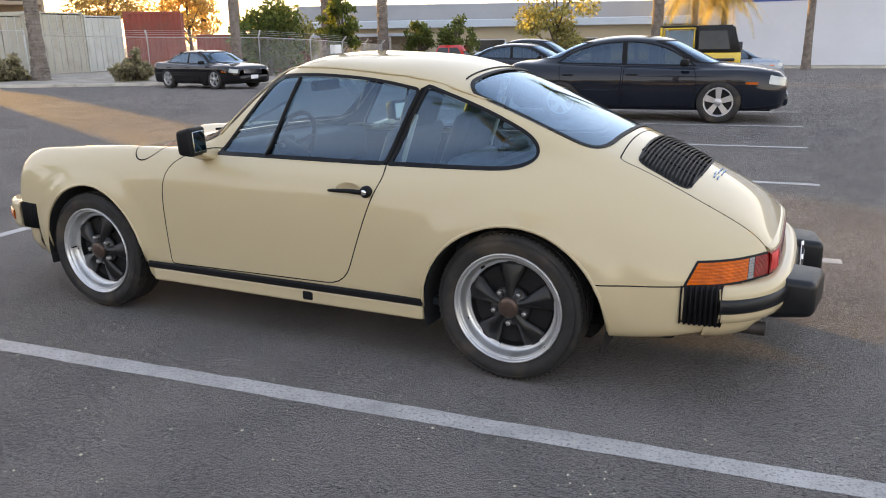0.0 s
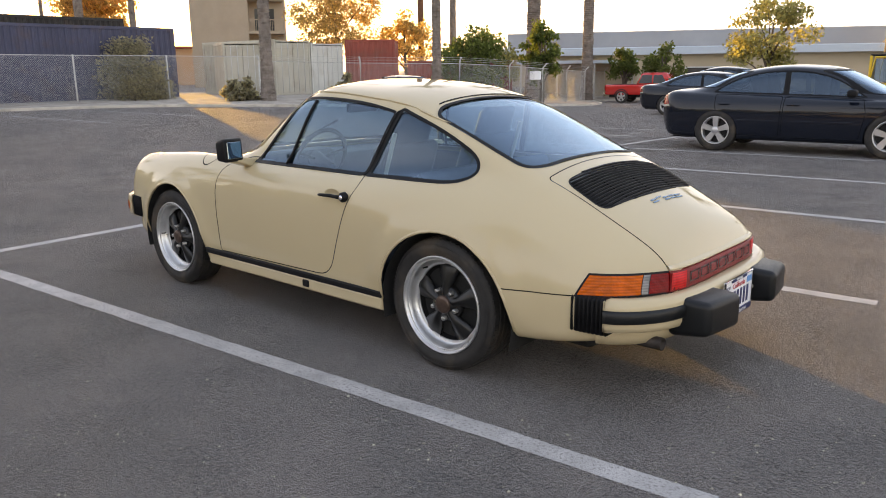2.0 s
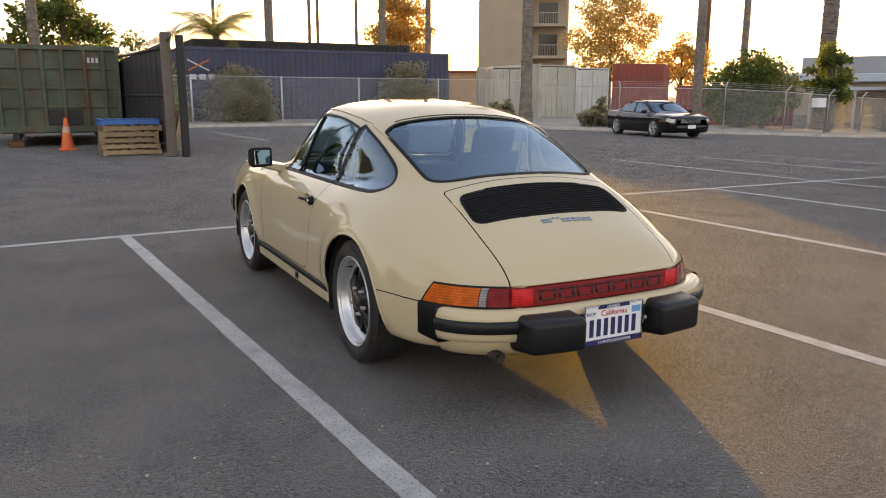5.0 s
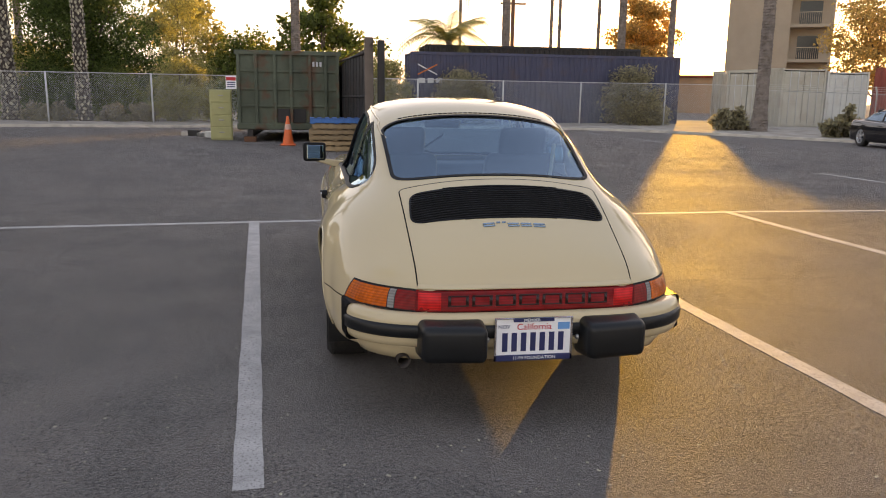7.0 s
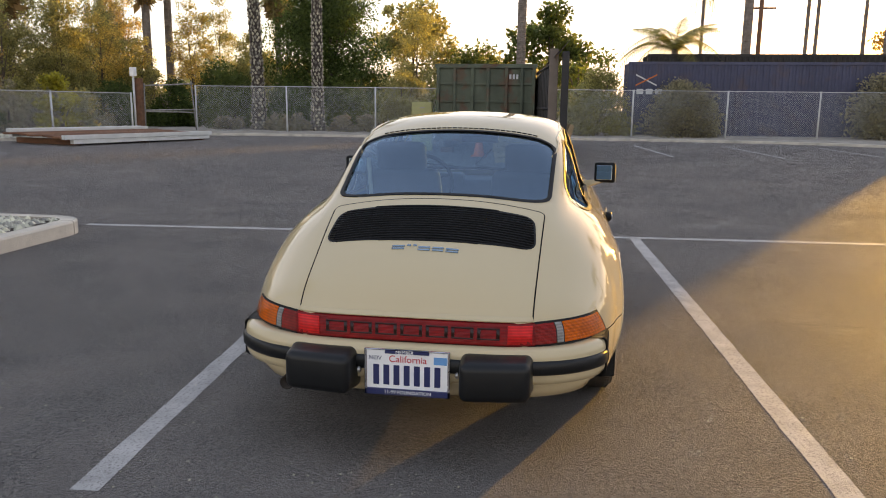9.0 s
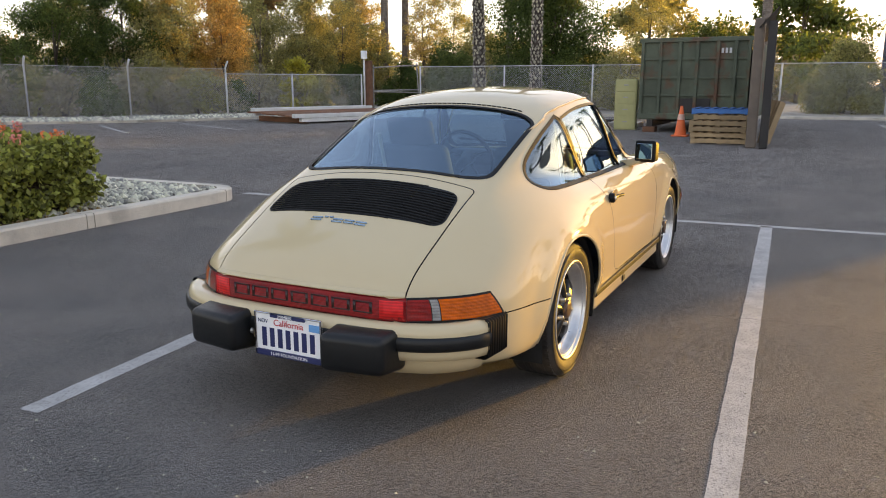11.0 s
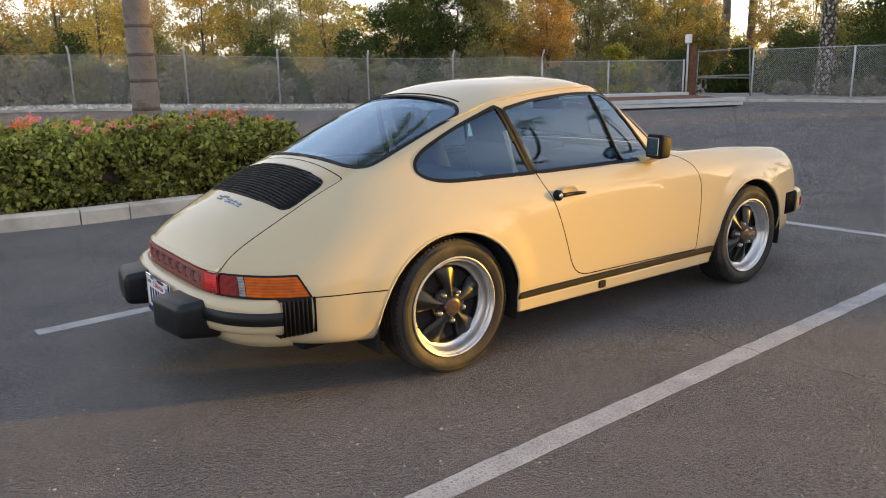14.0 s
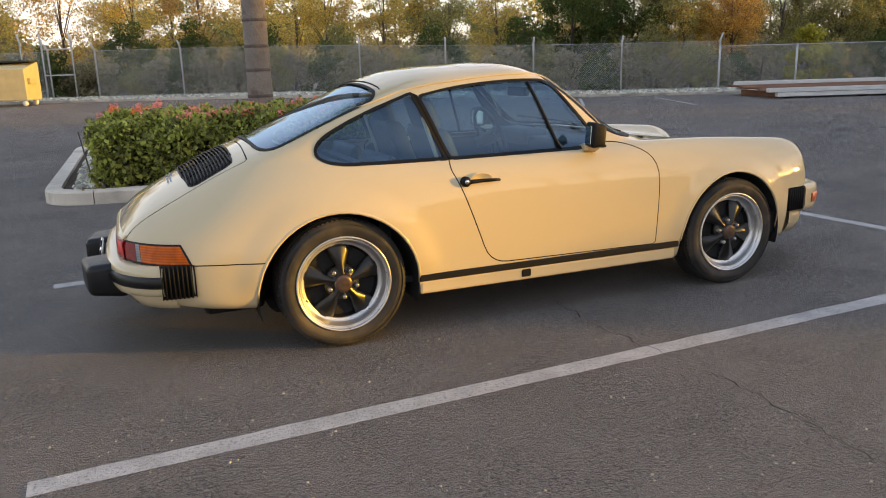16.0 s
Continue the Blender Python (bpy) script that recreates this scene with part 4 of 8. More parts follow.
# row of air slots over the rear window
for k in range(29):
    y0 = -0.40 + k * 0.0278
    xx = lambda y: -0.325 + 0.10 * max(0, abs(y) - 0.36)
    pts = [(xx(y), y, on_top(xx(y), y) + 0.001) for y in (y0, y0 + 0.01, y0 + 0.021)]
    part("roof_slot", tube_mesh("roof_slot", pts, 0.0042, M_TRIM, sides=6), None, car)

# red panel between the lamps, with dark raised strokes in place of the lettering
panel_x = lambda y: 0.984 - 0.032 * (abs(y) / 0.452) ** 6
panel_path = [(panel_x(y) - 0.008, y) for y in np.linspace(0.452, -0.452, 37)]
panel = part("tail_panel", mesh_of("tail_panel", *sweep_profile(panel_path, [(-0.02, 0.466), (0.006, 0.468), (0.008, 0.474), (0.006, 0.547), (0.003, 0.552), (-0.02, 0.553)]), M_RED_DARK), None, car, "dark red full-width tail panel")
for s in (-1, 1):
    ys = np.linspace(0.355, 0.444, 5)[::-1] if s > 0 else -np.linspace(0.355, 0.444, 5)
    pth = [(panel_x(y) - 0.004, y) for y in ys]
    part("reflector", mesh_of("reflector", *sweep_profile(pth, [(-0.01, 0.476), (0.004, 0.476), (0.004, 0.545), (-0.01, 0.545)]), M_RED_BRIGHT), None, panel, "bright red square reflector")
part("lid_lip", mesh_of("lid_lip", *sweep_profile([(x, y * 0.99) for x, y in panel_path], [(-0.04, 0.553), (0.000, 0.5555), (0.003, 0.559), (0.000, 0.564), (-0.012, 0.572), (-0.04, 0.578)]), M_PAINT), None, car)
for k in range(7):
    y0 = -0.328 + k * 0.0955
    for z0, z1, ya, yb in ((0.529, 0.535, 0.0, 0.082), (0.489, 0.495, 0.0, 0.082), (0.495, 0.529, 0.0, 0.012), (0.495, 0.529, 0.070, 0.082)):
        pth = [(panel_x(y) - 0.001, y) for y in np.linspace(y0 + yb, y0 + ya, 3)]
        part("raised_stroke", mesh_of("raised_stroke", *sweep_profile(pth, [(-0.004, z0), (0.0008, z0), (0.0008, z1), (-0.004, z1)]), M_STROKE), None, panel)
part("tail_panel_shelf", mesh_of("tail_panel_shelf", *sweep_profile([(p[0] - 0.004, p[1] * 1.06) for p in panel_path], [(-0.05, 0.452), (0.004, 0.452), (0.004, 0.466), (-0.05, 0.466)]), M_TRIM), None, car)

# bumpers: cream shell with a rubber strip, bellows at the corners, overriders
REAR_PATH = smooth_line([(0.80, 0.715), (0.86, 0.686), (0.93, 0.617), (0.985, 0.515), (1.02, 0.36), (1.032, 0.18), (1.035, 0), (1.032, -0.18), (1.02, -0.36), (0.985, -0.515), (0.93, -0.617), (0.86, -0.686), (0.80, -0.715)], 5)
shell = [(-0.12, 0.455), (-0.02, 0.47), (0.0, 0.462), (0.008, 0.44), (0.008, 0.36), (0.0, 0.338), (-0.03, 0.33), (-0.10, 0.335)]
bumper = part("rear_bumper", mesh_of("rear_bumper", *sweep_profile(REAR_PATH, shell), M_PAINT), None, car, "cream impact bumper with black rubber strip")
part("rubber_strip", mesh_of("rubber_strip", *sweep_profile(REAR_PATH, [(0.0, 0.43), (0.014, 0.427), (0.02, 0.42), (0.02, 0.385), (0.014, 0.376), (0.0, 0.373)]), M_BUMPER_RUBBER), None, bumper)
VAL = [(x - 0.05, y * 0.95) for x, y in REAR_PATH]
part("lower_valance", mesh_of("lower_valance", *sweep_profile(VAL, [(-0.10, 0.34), (0.0, 0.335), (0.0, 0.30), (-0.02, 0.262), (-0.10, 0.255)]), M_PAINT), None, bumper)
FRONT_PATH = smooth_line([(-2.85, 0.762), (-2.95, 0.735), (-3.05, 0.645), (-3.11, 0.46), (-3.14, 0.2), (-3.145, 0), (-3.14, -0.2), (-3.11, -0.46), (-3.05, -0.645), (-2.95, -0.735), (-2.85, -0.762)][::-1], 5)
shell = [(-0.12, 0.52), (-0.02, 0.535), (0.0, 0.528), (0.008, 0.505), (0.008, 0.41), (0.0, 0.385), (-0.03, 0.375), (-0.10, 0.38)]
front = part("front_bumper", mesh_of("front_bumper", *sweep_profile(FRONT_PATH, shell), M_PAINT), None, car, "cream front bumper with amber side lamps")
part("rubber_strip", mesh_of("rubber_strip", *sweep_profile(FRONT_PATH[14:-14], [(0.0, 0.488), (0.02, 0.48), (0.02, 0.44), (0.0, 0.432)]), M_BUMPER_RUBBER), None, front)
FVAL = [(x + 0.06, y * 0.94) for x, y in FRONT_PATH]
part("lower_valance", mesh_of("lower_valance", *sweep_profile(FVAL, [(-0.12, 0.39), (0.0, 0.385), (0.0, 0.30), (-0.03, 0.24), (-0.12, 0.23)]), M_PAINT), None, front)
for s in (1, -1):
    pth = FRONT_PATH[-9:-3] if s > 0 else FRONT_PATH[3:9]
    part("amber_lens", mesh_of("amber_lens", *sweep_profile(pth, [(0.0, 0.482), (0.014, 0.478), (0.016, 0.445), (0.012, 0.425), (0.0, 0.422)]), M_AMBER), None, front, "amber front turn lamp")
    for x0, x1, z0, z1, owner in ((0.668, 0.812, 0.318, 0.472, bumper), (-2.862, -2.715, 0.385, 0.528, front)):
        verts, faces = [], []
        n = 41
        for k in range(n):
            x = x0 + (x1 - x0) * k / (n - 1)
            w = 0.752 + (0.014 if x < 0 else -0.022) - (max(0, x - 0.70) * 0.12 if x > 0 else max(0, -2.75 - x) * 0.1) + 0.008 * math.cos(k / (n - 1) * 2 * math.pi * 8)
            verts += [(x, (w - 0.10) * s, z1 - 0.004), (x, (w - 0.012) * s, z1), (x, w * s, z1 - 0.012), (x, w * s, z0 + 0.01), (x, (w - 0.015) * s, z0), (x, (w - 0.10) * s, z0)]
        for k in range(n - 1):
            for c in range(5):
                faces.append((k * 6 + c, k * 6 + c + 1, k * 6 + c + 7, k * 6 + c + 6))
        part("bellows", mesh_of("bellows", verts, faces, M_TRIM), None, owner, "ribbed black rubber bellows")
    # overrider block
    bm = boxed(0.98, 1.152, 0.188, 0.458, 0.284, 0.456, 0.0)
    for v in bm.verts:
        if v.co.x > 1.0:
            v.co.z += -0.010 if v.co.z > 0.4 else 0.022
            v.co.y += 0.012 if v.co.y < 0.3 else -0.012
        if v.co.y > 0.4:
            v.co.x -= 0.034
    bmesh.ops.bevel(bm, geom=list(bm.edges), offset=0.028, segments=4, affect="EDGES", profile=0.5)
    o = part("overrider", bm, M_BUMPER_RUBBER, bumper, "black rubber overrider block", True)
    o.scale = (1, s, 1)
    part("plate_lamp", mesh_of("plate_lamp", *lathe([(0.0, 0.012), (0.006, 0.012), (0.012, 0.006), (0.012, 0.0005)], 14), M_STEEL), None, bumper, m=Matrix.LocRotScale((1.05, 0.186 * s, 0.372), None, (1, -s, 1)))
    # stone-guard flap ahead of each front wheel
    o = part("stone_guard", boxed(-2.645, -2.60, 0.62, 0.765, 0.255, 0.405, 0.01), M_TRIM, car)
    o.scale = (1, s, 1)
exhaust = part("exhaust_tip", mesh_of("exhaust_tip", *lathe([(0.70, 0.027), (0.955, 0.027), (0.958, 0.024), (0.80, 0.023)], 24, "x"), M_SOOT), None, car, "sooty steel exhaust tip", m=pose(0, -0.50, 0.262))
part("silencer", mesh_of("silencer", *lathe([(-0.30, 0.001), (-0.30, 0.08), (-0.28, 0.095), (0.28, 0.095), (0.30, 0.08), (0.30, 0.001)], 24, "y"), M_UNDER), None, car, m=pose(0.72, 0, 0.30))

# number plate in its frame: the number is drawn as plain bars
plate = part("number_plate", boxed(1.042, 1.048, -0.156, 0.156, 0.288, 0.458, 0.002), M_WHITE, car, "white number plate with a navy frame")
plate.location.x = 0.012
for y0, y1, z0, z1 in ((-0.158, 0.158, 0.286, 0.310), (-0.082, 0.082, 0.444, 0.461), (-0.158, -0.149, 0.286, 0.461), (0.149, 0.158, 0.286, 0.461), (-0.15, 0.15, 0.455, 0.461)):
    part("plate_frame", boxed(1.046, 1.054, y0, y1, z0, z1, 0.0015), M_NAVY_INK if y1 - y0 > 0.1 and z1 - z0 > 0.01 else M_CHROME, plate)
for k in range(7):
    y0 = -0.130 + k * 0.0378
    part("plate_bar", boxed(1.048, 1.0492, y0 + 0.004, y0 + 0.026, 0.324, 0.400), M_NAVY_INK, plate)
part("sticker", boxed(1.048, 1.0492, 0.098, 0.146, 0.41, 0.438), M_BLUE_STICKER, plate)
for text, size, y, z, mat in (("California", 0.036, -0.068, 0.412, M_RED_INK), ("NOV", 0.022, -0.143, 0.418, M_NAVY_INK), ("MEMBER", 0.018, -0.042, 0.4455, M_WHITE), ("11-99 FOUNDATION", 0.019, -0.085, 0.2925, M_WHITE)):
    cu = bpy.data.curves.new("lettering", "FONT")
    cu.body, cu.size, cu.extrude = text, size, 0.0004
    tmp = bpy.data.objects.new("tmp", cu)
    me = bpy.data.meshes.new_from_object(tmp)
    bpy.data.objects.remove(tmp)
    me.materials.clear()
    part("lettering", me, mat, plate, m=pose(1.0555 if z > 0.44 or z < 0.3 else 1.0497, y, z, 90, 0, 90))

# wheels
def wheel(x, side, width, face_y):
    w = part("wheel", mesh_of("wheel", *lathe([(-0.06, 0.06), (-0.06, 0.20)], 32), M_UNDER), None, car, "five-spoke alloy wheel with polished rim", m=Matrix.LocRotScale((x, face_y * side, 0.308), Euler((0, random.uniform(0, 6), 0)), (1, side, 1)))
    h, o = width / 2, -width / 2 + 0.028
    prof = [(o - h + 0.02, 0.228), (o - h + 0.006, 0.25), (o - h, 0.27), (o - h + 0.010, 0.295), (o - h + 0.03, 0.306), (o, 0.308), (o + h - 0.03, 0.306), (o + h - 0.010, 0.296), (o + h + 0.001, 0.272), (o + h - 0.001, 0.252), (o + h - 0.010, 0.231), (o + h - 0.02, 0.222)]
    part("tyre", mesh_of("tyre", *lathe(smooth_line(prof, 3), 64), M_TYRE), None, w, "black road tyre with treaded shoulders")
    bm = bmesh.new()
    for k in range(84):
        t = 2 * math.pi * k / 84
        for a, b in ((o + h - 0.036, o + h - 0.018), (o - h + 0.018, o - h + 0.036)):
            q = box(bm, -0.004, 0.004, a, b, 0.298, 0.3086, m=Matrix.Rotation(t, 4, "Y"))
    for a in (-0.045, -0.015, 0.015, 0.045):
        v, f = lathe([(o + a - 0.009, 0.305), (o + a - 0.009, 0.3105), (o + a + 0.009, 0.3105), (o + a + 0.009, 0.305)], 64)
        vs = [bm.verts.new(p) for p in v]
        for q in f:
            bm.faces.new([vs[i] for i in q])
    part("tread", bm, M_TYRE, w)
    for r0, r1 in ((0.262, 0.2635), (0.285, 0.2865)):
        part("sidewall_ring", mesh_of("sidewall_ring", *lathe([(o + h - 0.006, r0), (o + h + 0.0022, (r0 + r1) / 2), (o + h - 0.006, r1)], 64), M_TYRE), None, w)
    # raised makers' lettering on the sidewall, as plain bars
    bm = bmesh.new()
    for start, count in ((0.4, 9), (2.2, 6), (3.7, 10), (5.3, 6)):
        for k in range(count):
            box(bm, -0.0045, 0.0045, o + h - 0.006, o + h + 0.0012, 0.268, 0.280, m=Matrix.Rotation(start + k * 0.052, 4, "Y"))
    part("sidewall_relief", bm, M_TYRE, w)["kind"] = "stuff"
    e = o + h - 0.006
    part("rim", mesh_of("rim", *lathe([(e - 0.012, 0.228), (e - 0.001, 0.2295), (e + 0.003, 0.2275), (e + 0.0035, 0.224), (e + 0.001, 0.2205), (e - 0.007, 0.2185), (e - 0.0105, 0.2165), (e - 0.011, 0.212), (e - 0.010, 0.2095), (e - 0.012, 0.2075), (e - 0.028, 0.2035), (e - 0.044, 0.198), (e - 0.052, 0.192), (e - 0.055, 0.186), (e - 0.0545, 0.182), (e - 0.058, 0.1795), (e - 0.066, 0.178)], 64), M_RIM), None, w, "polished aluminium rim lip")
    part("rim_barrel", mesh_of("rim_barrel", *lathe([(e - 0.062, 0.1785), (e - 0.068, 0.172), (e - 0.10, 0.16), (e - 0.10, 0.05)], 64), M_GAP), None, w)
    for k in range(5):
        verts, faces = [], []
        outline = [(0.03, 0.024), (0.06, 0.021), (0.085, 0.026), (0.115, 0.039), (0.145, 0.052), (0.167, 0.058), (0.184, 0.054)]
        for s2 in range(len(outline)):
            r, hw = outline[s2]
            y0 = -0.004 - 0.035 * (r / 0.2) ** 2
            for u, d in ((-1.0, -0.026), (-0.90, -0.010), (-0.55, -0.004), (-0.2, 0.003), (0, 0.004), (0.2, 0.003), (0.55, -0.004), (0.90, -0.010), (1.0, -0.026)):
                verts.append((u * hw, y0 + d * (1 if r > 0.05 else 0.4), r))
        for a in range(len(outline) - 1):
            for c in range(8):
                faces.append((a * 9 + c, a * 9 + c + 1, a * 9 + c + 10, a * 9 + c + 9))
        faces.append(tuple(range(len(verts) - 9, len(verts))))
        part("spoke", mesh_of("spoke", verts, faces, M_SPOKE), None, w, "black painted wheel spoke", m=Matrix.Rotation(2 * math.pi * k / 5, 4, "Y"))
        part("wheel_nut", mesh_of("wheel_nut", *lathe([(-0.03, 0.012), (0.004, 0.011), (0.008, 0.007), (0.008, 0.0005)], 6), M_STEEL), None, w, m=Matrix.Rotation(2 * math.pi * (k + 0.5) / 5, 4, "Y") @ pose(0, -0.002, 0.068))
    part("hub", mesh_of("hub", *lathe([(-0.05, 0.085), (-0.022, 0.082), (-0.016, 0.06), (-0.008, 0.045), (0.0, 0.04)], 32), M_SPOKE), None, w)
    part("hub_cap", mesh_of("hub_cap", *lathe([(-0.006, 0.042), (0.004, 0.042), (0.010, 0.038), (0.011, 0.022), (0.013, 0.0005)], 28), M_CAP), None, w, "dull bronze hub cap")
    part("tyre_valve", mesh_of("tyre_valve", *lathe([(0.0, 0.004), (0.03, 0.003)], 8), M_TRIM), None, w, m=pose(0.0, e - 0.04, -0.19))


for s in (1, -1):
    wheel(0.014, s, 0.215, 0.768)
    wheel(-2.292, s, 0.195, 0.758)
    for xc, zc, rx, rz in ((0.028, 0.27, 0.384, 0.380), (-2.278, 0.30, 0.352, 0.362)):
        v, f = lathe([(0.0, 0.01), (0.0, 1.0), (0.335, 1.0)], 32, "y", -0.25, math.pi + 0.5)
        part("wheel_housing", mesh_of("wheel_housing", [(xc + a * rx, (0.455 + b) * s, zc + c * rz) for a, b, c in v], f, M_UNDER), None, car)
part("floor_pan", boxed(-2.72, 0.335, -0.60, 0.60, 0.150, 0.245, 0.03), M_UNDER, car)
# unseen sump block added to keep low sun from passing under the tail
part("engine_sump", boxed(0.34, 0.63, -0.50, 0.50, 0.155, 0.30, 0.03, 2), M_UNDER, car, smooth=True)

# cabin
part("cabin_floor", boxed(-1.9, 0.2, -0.70, 0.70, 0.25, 0.28), M_VINYL, car)
part("rear_shelf", boxed(-0.25, 0.34, -0.56, 0.56, 0.76, 0.78), M_VINYL, car)
part("rear_bulkhead", boxed(-0.28, -0.22, -0.62, 0.62, 0.28, 0.80), M_VINYL, car)
part("front_bulkhead", boxed(-1.86, -1.80, -0.70, 0.70, 0.28, 0.80), M_VINYL, car)
dash = boxed(-1.82, -1.45, -0.64, 0.64, 0.66, 0.845, 0.03, 2)
part("dashboard", dash, M_VINYL, car, "black dashboard", True)
part("instrument_hood", boxed(-1.60, -1.43, -0.56, -0.12, 0.78, 0.885, 0.03, 2), M_VINYL, car, smooth=True)
for s in (1, -1):
    seat = part("front_seat", boxed(-1.25, -0.75, 0.36 - 0.24, 0.36 + 0.24, 0.42, 0.56, 0.05, 3), M_SEAT, car, "dark leather front seat with headrest", True)
    bm = boxed(-0.80, -0.69, 0.125, 0.595, 0.52, 0.985, 0.045, 3)
    for v in bm.verts:
        v.co.x += (v.co.z - 0.52) * 0.36
        v.co.y = 0.36 + (v.co.y - 0.36) * (1.0 - 0.35 * max(0, v.co.z - 0.70))
    part("seat_back", bm, M_SEAT, seat, "", True)
    bm = boxed(-0.79, -0.71, 0.22, 0.50, 0.96, 1.135, 0.035, 3)
    for v in bm.verts:
        v.co.x += (v.co.z - 0.52) * 0.36
    part("headrest", bm, M_SEAT, seat, "", True)
    seat.scale = (1, s, 1)
    bm = boxed(-0.36, -0.29, 0.06, 0.56, 0.45, 0.86, 0.04, 3)
    o = part("rear_seat_back", bm, M_SEAT, car, "", True)
    o.scale = (1, s, 1)
    pts = [(-0.50, 0.535 * s, 1.04), (-0.58, 0.54 * s, 0.80), (-0.62, 0.52 * s, 0.50)]
    part("seat_belt", tube_mesh("seat_belt", pts, 0.012, M_BELT, sides=6), None, car, "pale seat belt")
ring_pts = [(-1.30 + 0.07 * math.sin(t), -0.36 + 0.185 * math.cos(t), 0.84 + 0.175 * math.sin(t)) for t in np.linspace(0, 2 * math.pi, 32, endpoint=False)]
steering = part("steering_wheel", tube_mesh("steering_wheel", ring_pts, 0.013, M_TRIM, True), None, car, "thin black steering wheel")
part("wheel_boss", mesh_of("wheel_boss", *lathe([(-0.02, 0.001), (-0.02, 0.05), (0.14, 0.03)], 20, "x"), M_TRIM), None, steering, m=pose(-1.33, -0.36, 0.84, 0, 20, 0))
for a in (0.3, math.pi - 0.3, 4.2, 5.2):
    pts = [(-1.32, -0.36, 0.84), (-1.30 + 0.07 * math.sin(a), -0.36 + 0.18 * math.cos(a), 0.84 + 0.17 * math.sin(a))]
    part("wheel_spoke", tube_mesh("wheel_spoke", pts, 0.009, M_TRIM), None, steering)
part("cabin_mirror", boxed(-1.33, -1.30, -0.12, 0.12, 1.10, 1.155, 0.012, 2), M_TRIM, car)
for s in (1, -1):
    pts = [(-1.60, 0.30 * s - 0.25, 0.915), (-1.78, 0.10 * s - 0.18, 0.895), (-1.86, -0.05 + 0.1 * s, 0.872)]
    part("wiper", tube_mesh("wiper", [(x, y, on_top(x, y) + 0.012) for x, y, z in pts], 0.006, M_TRIM), None, car)
    part("washer_jet", boxed(-2.0, -1.975, 0.30 * s - 0.012, 0.30 * s + 0.012, on_top(-1.99, 0.30), on_top(-1.99, 0.30) + 0.012, 0.003), M_TRIM, car)
    # round headlamp with its bezel
    part("headlamp", mesh_of("headlamp", *lathe([(-0.012, 0.001), (-0.03, 0.05), (-0.022, 0.085), (0.0, 0.098), (0.04, 0.10)], 32, "x"), M_CHROME), None, car, "round glass headlamp", m=Matrix.LocRotScale((-2.925, 0.60 * s, 0.618), Euler((0, radians(28), 0)), (0.85, 0.85, 0.85)))

# ---- plants ----
def leaf_material(name, colour, vary=0.45, glow=0.6):
    m = material(name, colour, 0.55, vary=0.2, scale=0.6, per_island=vary, spec=0.3)
    t = m.node_tree
    n, link = t.nodes, t.links.new
    b, out = n["Principled BSDF"], n["Material Output"]
    tr, mix = n.new("ShaderNodeBsdfTranslucent"), n.new("ShaderNodeMixShader")
    lift = n.new("ShaderNodeMix")
    lift.data_type, lift.blend_type = "RGBA", "MULTIPLY"
    lift.inputs[0].default_value, lift.inputs[7].default_value = 1.0, (1.45, 1.45, 1.15, 1)
    link(b.inputs["Base Color"].links[0].from_socket, lift.inputs[6])
    link(lift.outputs[2], tr.inputs["Color"])
    mix.inputs[0].default_value = glow
    link(b.outputs[0], mix.inputs[1])
    link(tr.outputs[0], mix.inputs[2])
    link(mix.outputs[0], out.inputs["Surface"])
    return m


L_DARK = leaf_material("dark_green_leaf", (0.09, 0.125, 0.042))
L_GREEN = leaf_material("mid_green_leaf", (0.12, 0.15, 0.05))
L_OLIVE = leaf_material("olive_leaf", (0.31, 0.29, 0.14))
# gold and rust hold the low sun's glow in their leaf colour
L_SUN_GOLD = leaf_material("sun_gold_leaf", (0.54, 0.41, 0.15))
L_SUN_RUST = leaf_material("sun_rust_leaf", (0.53, 0.36, 0.15))
L_GREY = leaf_material("grey_brush", (0.31, 0.275, 0.215))
L_YELLOW = leaf_material("yellow_green_leaf", (0.40, 0.36, 0.07))
L_HEDGE = leaf_material("hedge_leaf", (0.27, 0.285, 0.085), 0.75, 0.35)
L_CORAL = leaf_material("coral_petal", (0.80, 0.26, 0.13), 0.25, 0.4)
L_PINK = leaf_material("pink_petal", (0.78, 0.30, 0.30), 0.25, 0.4)
L_FROND = leaf_material("palm_frond", (0.12, 0.14, 0.035), 0.35, 0.5)
L_DRY = leaf_material("dry_palm_skirt", (0.24, 0.16, 0.08), 0.4, 0.4)
M_BARK = material("grey_bark", (0.14, 0.11, 0.085), 0.9, vary=0.3, scale=5, bump=0.02, bump_scale=25)
M_PALM_BARK = material("palm_bark", (0.23, 0.19, 0.16), 0.9, vary=0.35, scale=3, bump=0.02, bump_scale=22, stain=(0.10, 0.075, 0.06), stain_scale=4, stain_amount=0.6)
M_SMOOTH_PALM = material("smooth_palm_bark", (0.25, 0.21, 0.18), 0.9, vary=0.3, scale=3, bump=0.015, bump_scale=30, stain=(0.12, 0.09, 0.075), stain_scale=6, stain_amount=0.8)


M_SCAR = material("pale_leaf_scar", (0.34, 0.31, 0.28), 0.9, vary=0.25, scale=4, per_island=0.6)
M_RING = material("dark_ring_scar", (0.13, 0.10, 0.085), 0.95, vary=0.35, scale=9)
M_SCAR_GAP = material("dark_palm_fibre", (0.055, 0.042, 0.034), 0.95, vary=0.3, scale=4)


